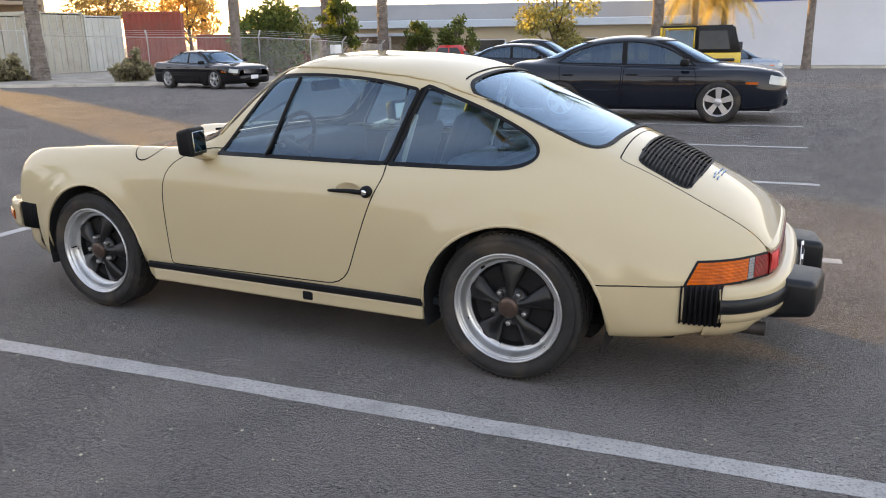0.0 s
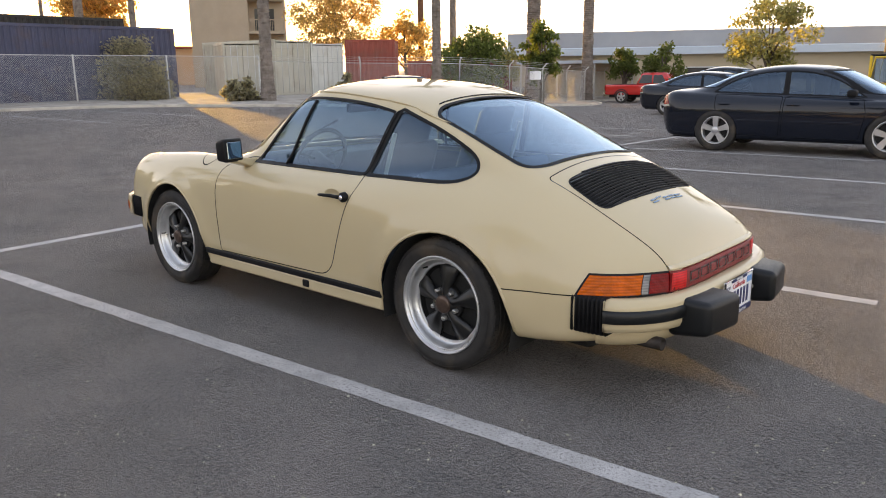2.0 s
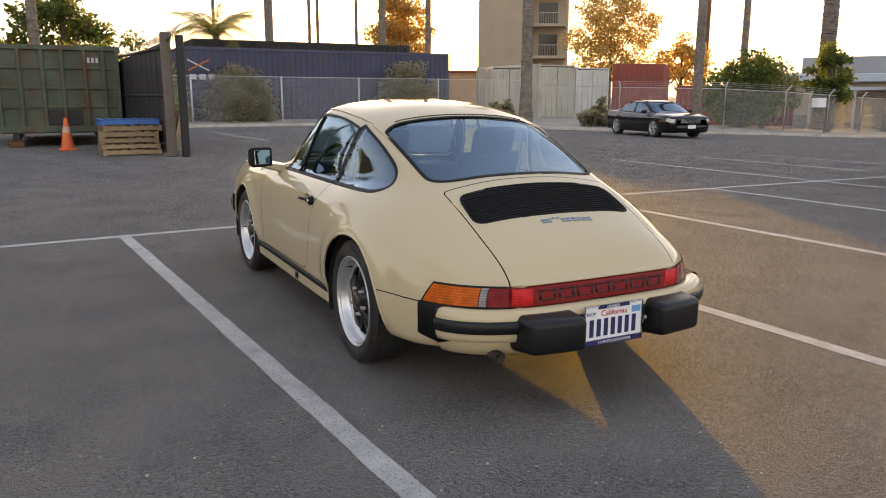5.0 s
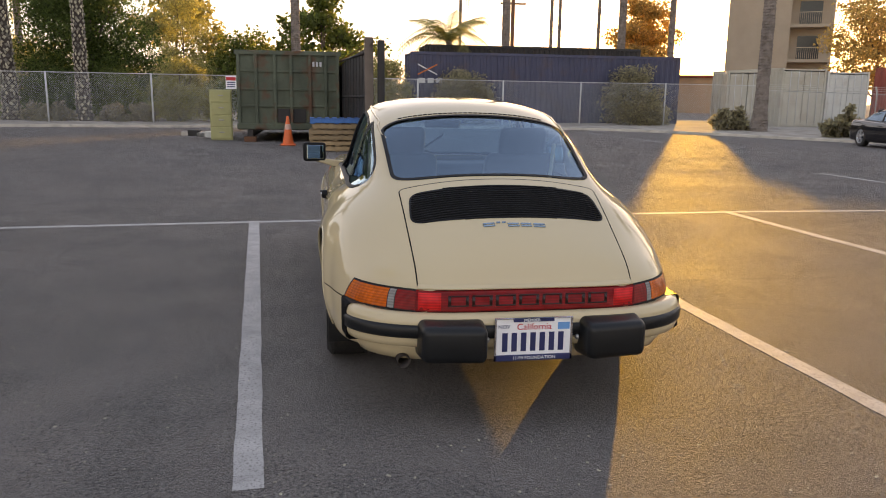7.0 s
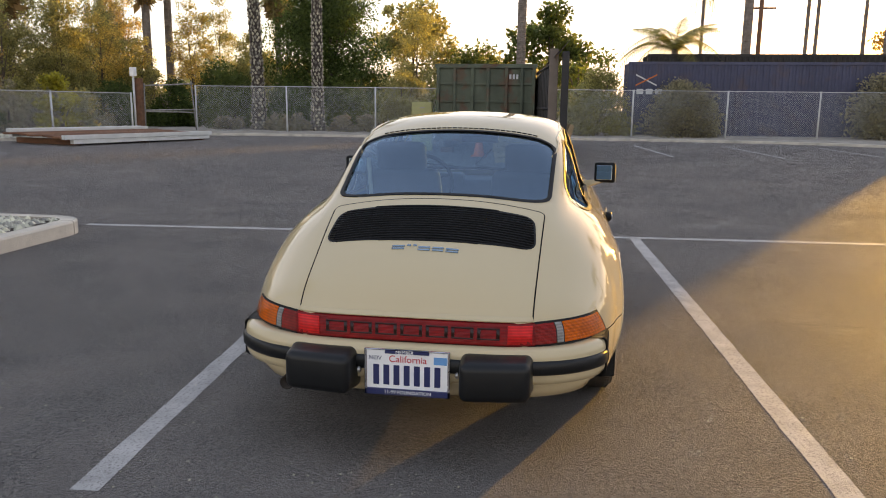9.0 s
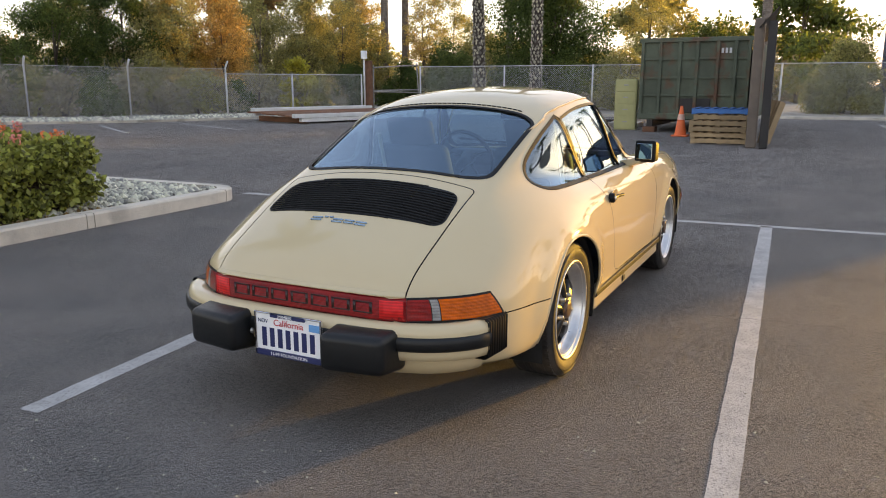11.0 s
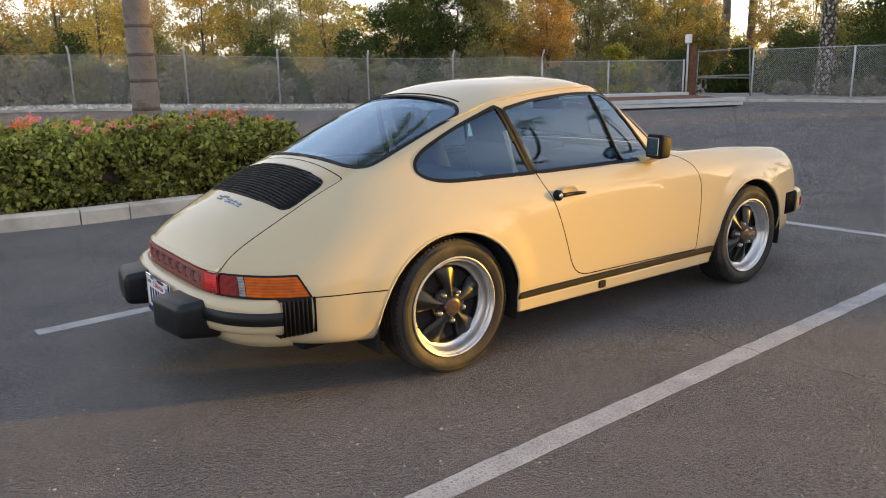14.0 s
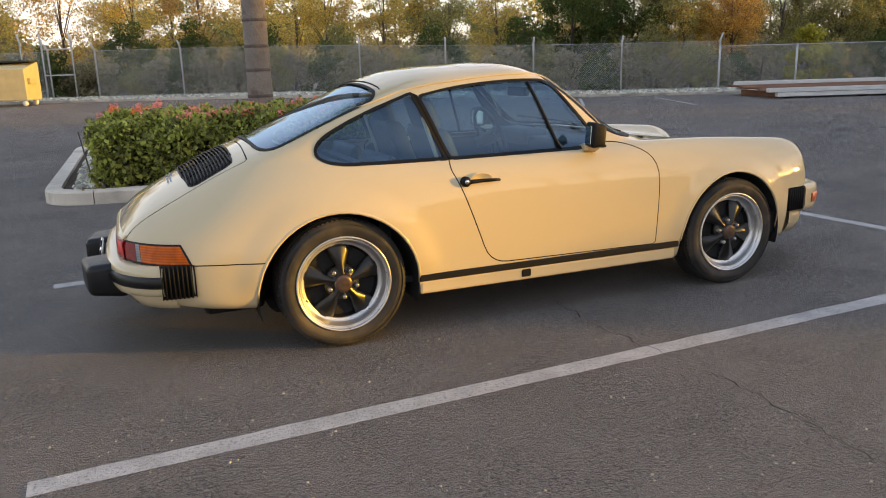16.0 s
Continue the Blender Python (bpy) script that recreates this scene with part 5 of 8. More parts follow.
def leaf_cloud(name, clumps, count, size, mat, seed, long=1.6, flat=0.75):
    """Many small folded leaves scattered through round clumps (x, y, z, radius)."""
    rng = np.random.default_rng(seed)
    c = np.array(clumps)
    pick = rng.choice(len(c), count, p=c[:, 3] ** 2 / (c[:, 3] ** 2).sum())
    way = rng.normal(size=(count, 3))
    way /= np.linalg.norm(way, axis=1, keepdims=True)
    r = c[pick, 3] * (rng.uniform(0.1, 1.0, count) ** 0.5 + np.abs(rng.normal(0, 0.16, count)))
    at = c[pick, :3] + way * r[:, None] * (1, 1, flat)
    d = rng.normal(size=(count, 3)) + (0, 0, -0.3)
    d /= np.linalg.norm(d, axis=1, keepdims=True)
    side = np.cross(d, rng.normal(size=(count, 3)))
    side /= np.linalg.norm(side, axis=1, keepdims=True)
    s = (size * rng.uniform(0.55, 1.3, count))[:, None]
    fold = np.cross(d, side) * s * 0.14
    verts = np.stack([at, at + d * s * 0.5 * long + side * s * 0.5 + fold, at + d * s * long, at + d * s * 0.5 * long - side * s * 0.5 + fold], 1).reshape(-1, 3)
    me = bpy.data.meshes.new(name)
    me.vertices.add(len(verts))
    me.vertices.foreach_set("co", verts.astype(np.float32).ravel())
    me.loops.add(count * 4)
    me.loops.foreach_set("vertex_index", np.arange(count * 4, dtype=np.int32))
    me.polygons.add(count)
    me.polygons.foreach_set("loop_start", np.arange(0, count * 4, 4, dtype=np.int32))
    me.materials.append(mat)
    me.update(calc_edges=True)
    return me


def crown_clumps(rng, height, radius, base, n, taper=0.0, airy=1.0):
    out = []
    while len(out) < n:
        x, y, z = rng.uniform(-1, 1, 3)
        if x * x + y * y + z * z > 1 or x * x + y * y + z * z < 0.12:
            continue
        k = 1 - taper * (z + 1) / 2
        out.append((x * radius * k, y * radius * k, base + (height - base) * (z + 1) / 2, radius * rng.uniform(0.10, 0.34) * airy))
    return out


def tree(x, y, height, radius, leaf, seed, label, base=None, count=7000, size=0.16, name="tree", clumps=42, taper=0.25, trunk=0.14, category="tree", airy=1.0):
    """Tapered trunk, limbs out to the clumps, and a crown of small leaves."""
    rng = np.random.default_rng(seed)
    base = height * 0.32 if base is None else base
    z0 = ground_z(x, y) + 0.1
    t = thing(name, pose(x, y, z0, 0, 0, rng.uniform(0, 360)), label=label, category=category)
    # badge chrome with the blue sky's reflection put into its colour
    cl = crown_clumps(rng, height, radius, base, clumps, taper, airy)
    lean = rng.uniform(-0.25, 0.25, 2)
    spine = [(lean[0] * k, lean[1] * k, height * 0.75 * k) for k in np.linspace(0, 1, 6)]
    part("trunk", tube_mesh("trunk", [(a, b, c - 0.25 if c == 0 else c) for a, b, c in spine], [trunk * (1.25 - 0.2 * k) for k in range(6)], M_BARK, sides=8), None, t)
    for cx, cy, cz, r in cl[:9]:
        k = min(0.95, max(0.25, cz / height * 0.8))
        s = (lean[0] * k, lean[1] * k, height * 0.75 * k * 0.85)
        mid = ((s[0] + cx) / 2, (s[1] + cy) / 2, (s[2] + cz) / 2 + 0.15)
        part("limb", tube_mesh("limb", [s, mid, (cx, cy, cz)], [trunk * 0.4, trunk * 0.25, trunk * 0.1], M_BARK, sides=6), None, t)
    part("crown", leaf_cloud("crown", cl, count, size, leaf, seed), None, t)
    return t


def shrub(x, y, height, radius, leaf, seed, label, count=2600, size=0.13, name="shrub", clumps=18):
    rng = np.random.default_rng(seed)
    t = thing(name, pose(x, y, ground_z(x, y) + 0.08, 0, 0, rng.uniform(0, 360)), label=label, category="shrub")
    cl = [q for q in crown_clumps(rng, height, radius, -height * 0.7, clumps * 2, 0.2) if q[2] > 0.05]
    for k in range(5):
        cx, cy, cz, r = cl[k]
        part("stem", tube_mesh("stem", [(cx * 0.1, cy * 0.1, -0.1), (cx * 0.5, cy * 0.5, cz * 0.5), (cx, cy, cz)], [0.04, 0.03, 0.012], M_BARK, sides=6), None, t)
    part("foliage", leaf_cloud("foliage", cl, count, size, leaf, seed), None, t)
    return t


def frond(length, droop, n=16, width=0.34):
    """One feather leaf: an arched rib with thin leaflets on both sides."""
    verts, faces = [], []
    rib = [(length * k / n * math.cos(0.5 - droop * k / n * 0.5), 0, length * (math.sin(0.9) * k / n - droop * (k / n) ** 2)) for k in range(n + 1)]
    for k in range(n):
        i = len(verts)
        a, b = Vector(rib[k]), Vector(rib[k + 1])
        verts += [a + Vector((0, -0.02, 0)), a + Vector((0, 0.02, 0)), b + Vector((0, 0.015, 0)), b + Vector((0, -0.015, 0))]
        faces.append((i, i + 1, i + 2, i + 3))
        w = width * length * math.sin(math.pi * min(1, (k + 1.5) / (n + 1.5))) ** 0.6
        for s in (-1, 1):
            for h in (0.0, 0.5):
                i = len(verts)
                p = a.lerp(b, h)
                d = (b - a).normalized()
                tip = p + d * w * 0.45 + Vector((0, s * w * 0.8, -w * 0.45))
                verts += [p, p + d * 0.05 * length / 2, tip]
                faces.append((i, i + 1, i + 2))
    return verts, faces


def palm(x, y, height, radius, crown, seed, label, bark=None, fronds=22, skirt=0.0, rough=0.0, lean=0.0, name="palm_tree", base_flare=1.25, droop=1.1, leaf=None, scars=0.0):
    """A palm: ringed or rough trunk, and a head of feather leaves."""
    rng = random.Random(seed)
    t = thing(name, pose(x, y, ground_z(x, y) + 0.05, 0, 0, rng.uniform(0, 360)), label=label, category="palm tree")
    prof, n = [(-0.2, radius * base_flare)], int(height / (0.12 if rough else 0.16))
    for k in range(n):
        z = height * k / n
        r = radius * (1 + (base_flare - 1) * math.exp(-z * 1.5)) * (1 - 0.22 * k / n)
        prof += [(z, r * (1 + rough)), (z + height / n * 0.75, r * (1 + rough * 0.2) if rough else r * (0.955 if k % 2 else 0.985))]
    v, f = lathe(prof, 14, "z")
    if rough:
        v = [(px * (1 + rng.uniform(-rough, rough) * 0.8), py * (1 + rng.uniform(-rough, rough) * 0.8), pz + rng.uniform(-0.03, 0.03)) for px, py, pz in v]
    v = [(px + lean * (pz / height) ** 2, py, pz) for px, py, pz in v]
    part("trunk", mesh_of("trunk", v, f, bark or M_PALM_BARK, not rough), None, t)
    if bark is M_SMOOTH_PALM:
        for q in range(int(height / 0.34)):
            z = 0.22 + q * 0.34 + rng.uniform(-0.03, 0.03)
            r = radius * (1 + (base_flare - 1) * math.exp(-z * 1.5)) * (1 - 0.22 * z / height)
            part("ring_scar", mesh_of("ring_scar", *lathe([(z - 0.02, r * 0.97), (z - 0.012, r * 1.012), (z + 0.012, r * 1.018), (z + 0.022, r * 0.97)], 20, "z"), M_RING), None, t)
    if scars:
        verts, faces = [], []
        for q in range(int(min(height, 8.5) / 0.15)):
            z = q * 0.15
            r = radius * (1 + (base_flare - 1) * math.exp(-z * 1.5)) * (1 - 0.22 * z / height) * 1.03
            for c in range(9):
                th = 2 * math.pi * (c + 0.5 * (q % 2) + rng.uniform(-0.3, 0.3)) / 9
                z1, w, i, dx = z + rng.uniform(-0.04, 0.04), 2 * math.pi / 9 * rng.uniform(0.24, 0.52), len(verts), lean * (z / height) ** 2
                for da, dz, k in ((0, -0.085, 1.0), (w, rng.uniform(-0.02, 0.03), 1.0), (0, 0.09, 1.02), (-w, rng.uniform(-0.02, 0.03), 1.0), (rng.uniform(-0.05, 0.05), 0.03, 1.0 + scars * rng.uniform(0.2, 1.2))):
                    verts.append((r * k * math.cos(th + da) + dx, r * k * math.sin(th + da), z1 + dz))
                faces += [(i, i + 1, i + 4), (i + 1, i + 2, i + 4), (i + 2, i + 3, i + 4), (i + 3, i, i + 4)]
        o = part("scarred_bark", mesh_of("scarred_bark", verts, faces, M_SCAR, False), None, t)
        o["kind"] = "stuff"
    if crown:
        shapes = [mesh_of("frond", *frond(crown * s, d), leaf or L_FROND, False) for s, d in ((1.0, droop), (0.85, droop * 0.6), (0.95, droop * 1.5))]
        for k in range(fronds):
            part("frond", shapes[k % 3], None, t, m=pose(lean, 0, height - 0.1 + 0.05 * (k % 3), 0, rng.uniform(-35, 20), k * 137.5))
    if skirt:
        cl = [(lean, 0, height - skirt * q, radius * 2.2 * (1.1 - 0.5 * q)) for q in np.linspace(0.15, 1, 7)]
        part("dry_skirt", leaf_cloud("dry_skirt", cl, 900, 0.3, L_DRY, seed, 2.6), None, t)
    return t


# clipped hedge with pink flowers, in the island
hedge = thing("hedge", pose(0, 0, 0.1), label="clipped green hedge with pink flowers on top, in a kerbed bed", category="hedge")
rng = np.random.default_rng(11)
cl = []
for k in range(1500):
    x, y, z = rng.uniform(-1.95, 1.22), rng.uniform(-6.6, -4.62), rng.uniform(0.06, 0.70)
    near_edge = min(x + 1.95, 1.22 - x, y + 6.6, -4.62 - y)
    top = 0.70 - 0.20 * max(0, 1 - near_edge / 0.34) ** 1.6 + 0.03 * math.sin(x * 4.1 + y * 3) + 0.02 * math.sin(x * 11 - y * 7)
    if z < top - 0.16 and near_edge > 0.22:
        continue
    cl.append((x, y, min(z, top), 0.07 + 0.06 * rng.random()))
part("leaves", leaf_cloud("leaves", cl, 62000, 0.047, L_HEDGE, 12, 1.35, 1.0), None, hedge)
stems = bmesh.new()
for k in range(60):
    x, y = rng.uniform(-1.5, 1.3), rng.uniform(-6.3, -4.7)
    v, f = tube([(x, y, -0.05), (x + rng.uniform(-0.15, 0.15), y + rng.uniform(-0.1, 0.1), 0.6)], [0.012, 0.006], sides=5)
    vs = [stems.verts.new(p) for p in v]
    for q in f:
        stems.faces.new([vs[i] for i in q])
part("stems", stems, M_BARK, hedge)
# dark block added as the shade between the leaves
part("inner_shade", boxed(-1.75, 1.02, -6.4, -4.84, 0.0, 0.50, 0.1, 2), M_SOIL_AND_SHADE, hedge)
for k in range(64):
    x, y = rng.uniform(-1.8, 1.15), rng.uniform(-6.5, -4.75)
    z = 0.70 + (0.12 if k % 7 == 0 else 0.05 * rng.random())
    part("flower_head", leaf_cloud("flower_head", [(x, y, z, 0.05), (x + 0.09 * rng.random(), y, z - 0.03, 0.04)], 48, 0.03, L_CORAL if k % 3 == 0 else L_PINK, 100 + k, 1.1), None, hedge, "coral flower cluster" if k % 3 == 0 else "pink flower cluster")

litter = leaf_cloud("leaf_litter", [(-1.9 + 0.045 * k, -4.50 + 0.05 * math.sin(k * 2.3), 0.115, 0.035) for k in range(74)], 900, 0.028, L_DRY, 15, 1.5, 0.4)
tagged(part("leaf_litter", litter, None), label="dry brown fallen leaves between hedge and kerb", category="leaves", kind="stuff")

# the palm trunk standing in the island
palm(-0.826, -6.52, 7.5, 0.168, 2.2, 3, "tall smooth grey palm trunk in the planted island", M_SMOOTH_PALM, base_flare=1.1)

# two rough-barked palms by the west fence, others further off
palm(-31.5, -13.75, 11, 0.28, 2.6, 4, "tall palm with a rough diamond-scarred trunk", M_SCAR_GAP, rough=0.04, lean=-0.5, scars=0.3, base_flare=1.5)
palm(-31.5, -10.85, 12, 0.25, 2.6, 5, "tall palm with a rough diamond-scarred trunk", M_SCAR_GAP, rough=0.04, lean=-0.2, scars=0.3, base_flare=1.5)
palm(-48.3, -2.3, 15, 0.30, 2.4, 6, "tall palm behind the steel container", rough=0.10)
palm(-38.5, 6.2, 4.4, 0.2, 2.9, 7, "low feathery palm behind the fence", rough=0.1, fronds=18, droop=0.95, leaf=L_OLIVE)
palm(-26.9, 17.9, 13, 0.25, 2.4, 8, "thick palm trunk beside the white containers", rough=0.12, base_flare=1.5)
palm(-26.4, 38.0, 15, 0.42, 2.6, 9, "tall palm behind the chain-link fence", rough=0.14, base_flare=1.4)
palm(-24.6, 41.6, 15, 0.34, 2.6, 10, "tall palm behind the chain-link fence", rough=0.1)
palm(-20.6, 22.3, 14, 0.19, 2.6, 13, "tall palm beside the red container", rough=0.1)
palm(-49.8, 57.5, 15, 0.34, 2.6, 14, "slim palm standing far off", rough=0.08)
palm(-7.2, 42.5, 12, 0.34, 2.6, 15, "palm trunk in front of the warehouse")
# sunlit gold is put into the fronds' own colour here
palm(-5.4, 44.0, 4.6, 0.22, 2.4, 16, "drooping palm tinted sunlit gold in front of the warehouse", droop=1.6, fronds=24, leaf=L_SUN_GOLD)
palm(-4.0, 46.0, 4.2, 0.2, 2.2, 17, "drooping palm tinted sunlit gold in front of the warehouse", droop=1.7, fronds=20, leaf=L_SUN_GOLD)
palm(0.6, 51.0, 12, 0.26, 2.2, 18, "slim palm trunk before the white building")
for k, (x, y, h) in enumerate(((-84.8, 15.1, 14), (-82.3, 25.1, 17), (-82.1, 26.0, 15), (-80.7, 30.1, 16), (-54.5, 13.2, 14), (-29.5, -28.0, 8.0), (-32.5, -27.6, 8.4), (-37.1, -28.0, 8.6), (-45.3, -30.2, 10), (-37.2, -22.5, 9.2), (-40.4, -22.9, 9.6), (-50.6, -19.9, 8.5))):
    palm(x, y, h, 0.34 if k == 4 else 0.20 if k < 4 else 0.24, 2.2, 30 + k, "slim distant palm with a dry skirt" if k > 4 else "tall bare palm trunk far off", rough=0.06, fronds=26, skirt=(2.6, 2.6, 0.8, 0.8, 2.2, 1.0, 0.8)[k - 5] if k > 4 else 0.0, droop=1.4, leaf=L_OLIVE if k > 4 else L_FROND)

# trees and scrub behind the west fence
tree(-36.7, -11.9, 8.6, 3.6, L_DARK, 41, "dense dark green tree behind the fence", base=0.3, count=60000, size=0.085, clumps=190, taper=0.35)
tree(-60, -11.8, 10.5, 3.8, L_OLIVE, 42, "open olive tree in the distance", count=4500, size=0.24)
tree(-56.3, -0.6, 8.6, 3.3, L_GREEN, 43, "open olive tree in the distance", count=4500, size=0.24)
tree(-48, 1.5, 5.0, 3.0, L_GREEN, 44, "low green tree behind the containers", base=0.6, count=4000)
tree(-55, -5.5, 5.6, 3.2, L_GREEN, 45, "low green tree behind the containers", base=0.8, count=4000)
shrub(-31.9, -6.8, 2.9, 1.5, L_OLIVE, 46, "pale-flowered shrub at the fence", 16000, 0.06, clumps=90)
shrub(-32.6, 2.1, 3.0, 1.55, L_OLIVE, 47, "large olive shrub with pale leaves at the fence", 20000, 0.07, clumps=110)
shrub(-32.6, 5.95, 2.5, 1.75, L_GREY, 48, "dusty brown shrub at the fence", 20000, 0.07, clumps=110)
shrub(-32.2, -4.2, 2.4, 1.5, L_GREEN, 49, "green shrub at the fence", 12000, 0.07, clumps=70)
shrub(-32.7, 14.6, 2.8, 1.9, L_GREY, 50, "dusty brown shrub by the container's end", 14000, 0.08, clumps=80)
shrub(-27.8, 17.0, 1.2, 0.9, L_GREY, 51, "low dry shrub on the verge")
shrub(-23.4, 19.4, 1.25, 0.75, L_GREY, 52, "round dry brown shrub on the verge")
# thicket behind the southern fence and the woods' edge in the corner
# golden and rusty crowns carry painted sunlight in the leaf colour
WORDS = ((L_DARK, "dense dark green"), (L_OLIVE, "olive green"), (L_SUN_GOLD, "golden, sun-tinted autumn"), (L_SUN_RUST, "rusty, sun-tinted autumn"), (L_GREEN, "fresh green"))
THICKET = (
    (7.0, -39.7, 7.5, 2.6, 2, 11000, 0.3, 0.75, 0.062), (3.3, -37.0, 7.0, 2.4, 3, 11000, 0.3, 0.75, 0.062), (-0.0, -36.1, 6.4, 2.2, 2, 11000, 0.3, 0.75, 0.062), (-2.8, -36.0, 7.0, 2.1, 3, 11000, 0.3, 0.75, 0.062),
    (-5.2, -33.8, 6.6, 1.9, 2, 11000, 0.3, 0.75, 0.062), (-8.6, -33.9, 6.8, 1.8, 2, 11000, 0.3, 0.75, 0.062), (-11.2, -33.3, 6.4, 1.7, 2, 11000, 0.3, 0.75, 0.062), (-15.5, -28.7, 6.0, 2.0, 2, 11000, 0.3, 0.75, 0.062),
    (-14.9, -33.4, 6.2, 1.8, 1, 11000, 0.3, 0.75, 0.062), (-22.4, -24.4, 5.6, 1.7, 2, 11000, 0.3, 0.75, 0.062), (-24.3, -23.3, 5.0, 1.8, 3, 11000, 0.3, 0.75, 0.062), (-28.7, -25.1, 6.2, 2.2, 1, 11000, 0.3, 0.75, 0.062),
    (-30.3, -23.3, 5.4, 2.0, 1, 11000, 0.3, 0.75, 0.062), (-33.4, -23.0, 5.8, 2.0, 2, 11000, 0.3, 0.75, 0.062), (-34.4, -21.5, 4.6, 1.7, 1, 11000, 0.3, 0.75, 0.062), (-17.8, -26.2, 5.6, 2.2, 0, 20000, 0.3, 0.75, 0.062),
    (-20.4, -25.5, 5.8, 2.2, 0, 20000, 0.3, 0.75, 0.062), (-19.9, -27.4, 6.2, 2.2, 1, 20000, 0.3, 0.75, 0.062), (0.5, -32.9, 3.2, 1.6, 0, 9000, -0.6, 0.8, 0.062), (-2.2, -32.0, 3.0, 1.6, 0, 9000, -0.6, 0.8, 0.062),
    (-4.9, -30.6, 3.0, 1.6, 0, 9000, -0.6, 0.8, 0.062), (-8.1, -29.4, 2.8, 1.5, 1, 9000, -0.6, 0.8, 0.062), (-11.8, -27.5, 2.9, 1.5, 0, 9000, -0.6, 0.8, 0.062), (-15.2, -25.8, 3.3, 1.6, 0, 9000, -0.6, 0.8, 0.062),
    (-20.1, -23.4, 2.9, 1.3, 1, 9000, -0.6, 0.8, 0.062), (-30.5, -20.5, 2.6, 1.3, 0, 9000, -0.6, 0.8, 0.062), (9.8, -39.9, 7.0, 2.6, 2, 11000, 0.3, 0.75, 0.062), (13.0, -41.3, 7.2, 2.6, 1, 11000, 0.3, 0.75, 0.062),
    (-2.0, -44.5, 9, 2.4, 1, 9000, 0.5, 0.66, 0.085), (-8.9, -42.5, 9.5, 2.4, 2, 9000, 0.5, 0.66, 0.085), (-19.5, -39.0, 9, 2.4, 1, 9000, 0.5, 0.66, 0.085), (-24.2, -33.7, 8.5, 2.6, 1, 9000, 0.5, 0.66, 0.085),
    (-30.4, -32.0, 8.6, 2.4, 2, 9000, 0.5, 0.66, 0.085), (-35.8, -29.6, 9.0, 2.4, 1, 9000, 0.5, 0.66, 0.085), (-39.8, -26.8, 8, 2.4, 2, 9000, 0.5, 0.66, 0.085),
    (-13.5, -37.9, 8.6, 2.2, 1, 9000, 0.5, 0.7, 0.085), (-15.3, -37.0, 7.6, 2.0, 2, 9000, 0.5, 0.7, 0.085), (-16.4, -39.6, 9.0, 2.0, 1, 9000, 0.5, 0.7, 0.085), (0.7, -41.8, 8.4, 2.2, 2, 9000, 0.5, 0.7, 0.085),
)
CORNER_WOOD = (
    (-21.5, -24.8, 5.4, 2.4, 1, 12000, 0.3, 0.72, 0.07), (-24.8, -24.3, 6.0, 2.2, 3, 12000, 0.3, 0.72, 0.07), (-30.2, -27.2, 6.8, 2.2, 1, 12000, 0.3, 0.72, 0.07), (-30.7, -23.3, 6.4, 2.0, 1, 12000, 0.3, 0.72, 0.07),
    (-35.0, -24.1, 7.0, 2.2, 1, 12000, 0.3, 0.72, 0.07), (-40.8, -26.2, 8.0, 2.2, 2, 12000, 0.3, 0.72, 0.07), (-39.2, -20.8, 7.0, 1.9, 2, 12000, 0.3, 0.72, 0.07), (-48.9, -23.7, 8.4, 2.2, 1, 12000, 0.3, 0.72, 0.07),
    (-38.8, -17.1, 5.0, 1.8, 1, 12000, 0.3, 0.72, 0.07), (-51.4, -9.9, 8.6, 2.4, 1, 12000, 0.3, 0.72, 0.07), (-55.9, -7.4, 5.6, 2.4, 4, 12000, 0.3, 0.72, 0.07), (-56.3, -4.5, 5.0, 2.4, 1, 12000, 0.3, 0.72, 0.07),
)
for k, (x, y, h, r, c, n, base, airy, size) in enumerate(THICKET + CORNER_WOOD):
    leaf, word = WORDS[c]
    tree(x, y, h, r, leaf, 60 + k, word + (" tree behind the chain-link fence" if h > 4 else " shrub close behind the fence"), base=base, count=n, size=size, clumps=110, taper=0.5, airy=airy, trunk=0.07, name="tree" if h > 4 else "shrub", category="tree" if h > 4 else "shrub")
# dry brush standing along the wire
rnd = random.Random(21)
for k in range(34):
    x = 8.5 - 1.05 * k + rnd.uniform(-0.3, 0.3)
    back = rnd.uniform(1.0, 2.4)
    shrub(x - 0.40 * back, -29.0 - 0.44 * x - 0.92 * back, rnd.uniform(1.3, 2.1), rnd.uniform(0.8, 1.15), (L_GREY, L_GREY, L_OLIVE, L_GREY, L_DARK)[k % 5], 120 + k, "dry grey brush behind the fence", 3000, 0.075, "brush", clumps=40)
shrub(-24.7, -19.5, 2.7, 0.95, L_YELLOW, 155, "bright yellow-green shrub at the fence", 3200, 0.1, clumps=34)
shrub(-25.9, -19.4, 1.7, 0.8, L_SUN_GOLD, 156, "low golden shrub at the fence", 2200, 0.09, clumps=30)

# woods behind the thicket, closing the view to the south and west
rng = np.random.default_rng(77)
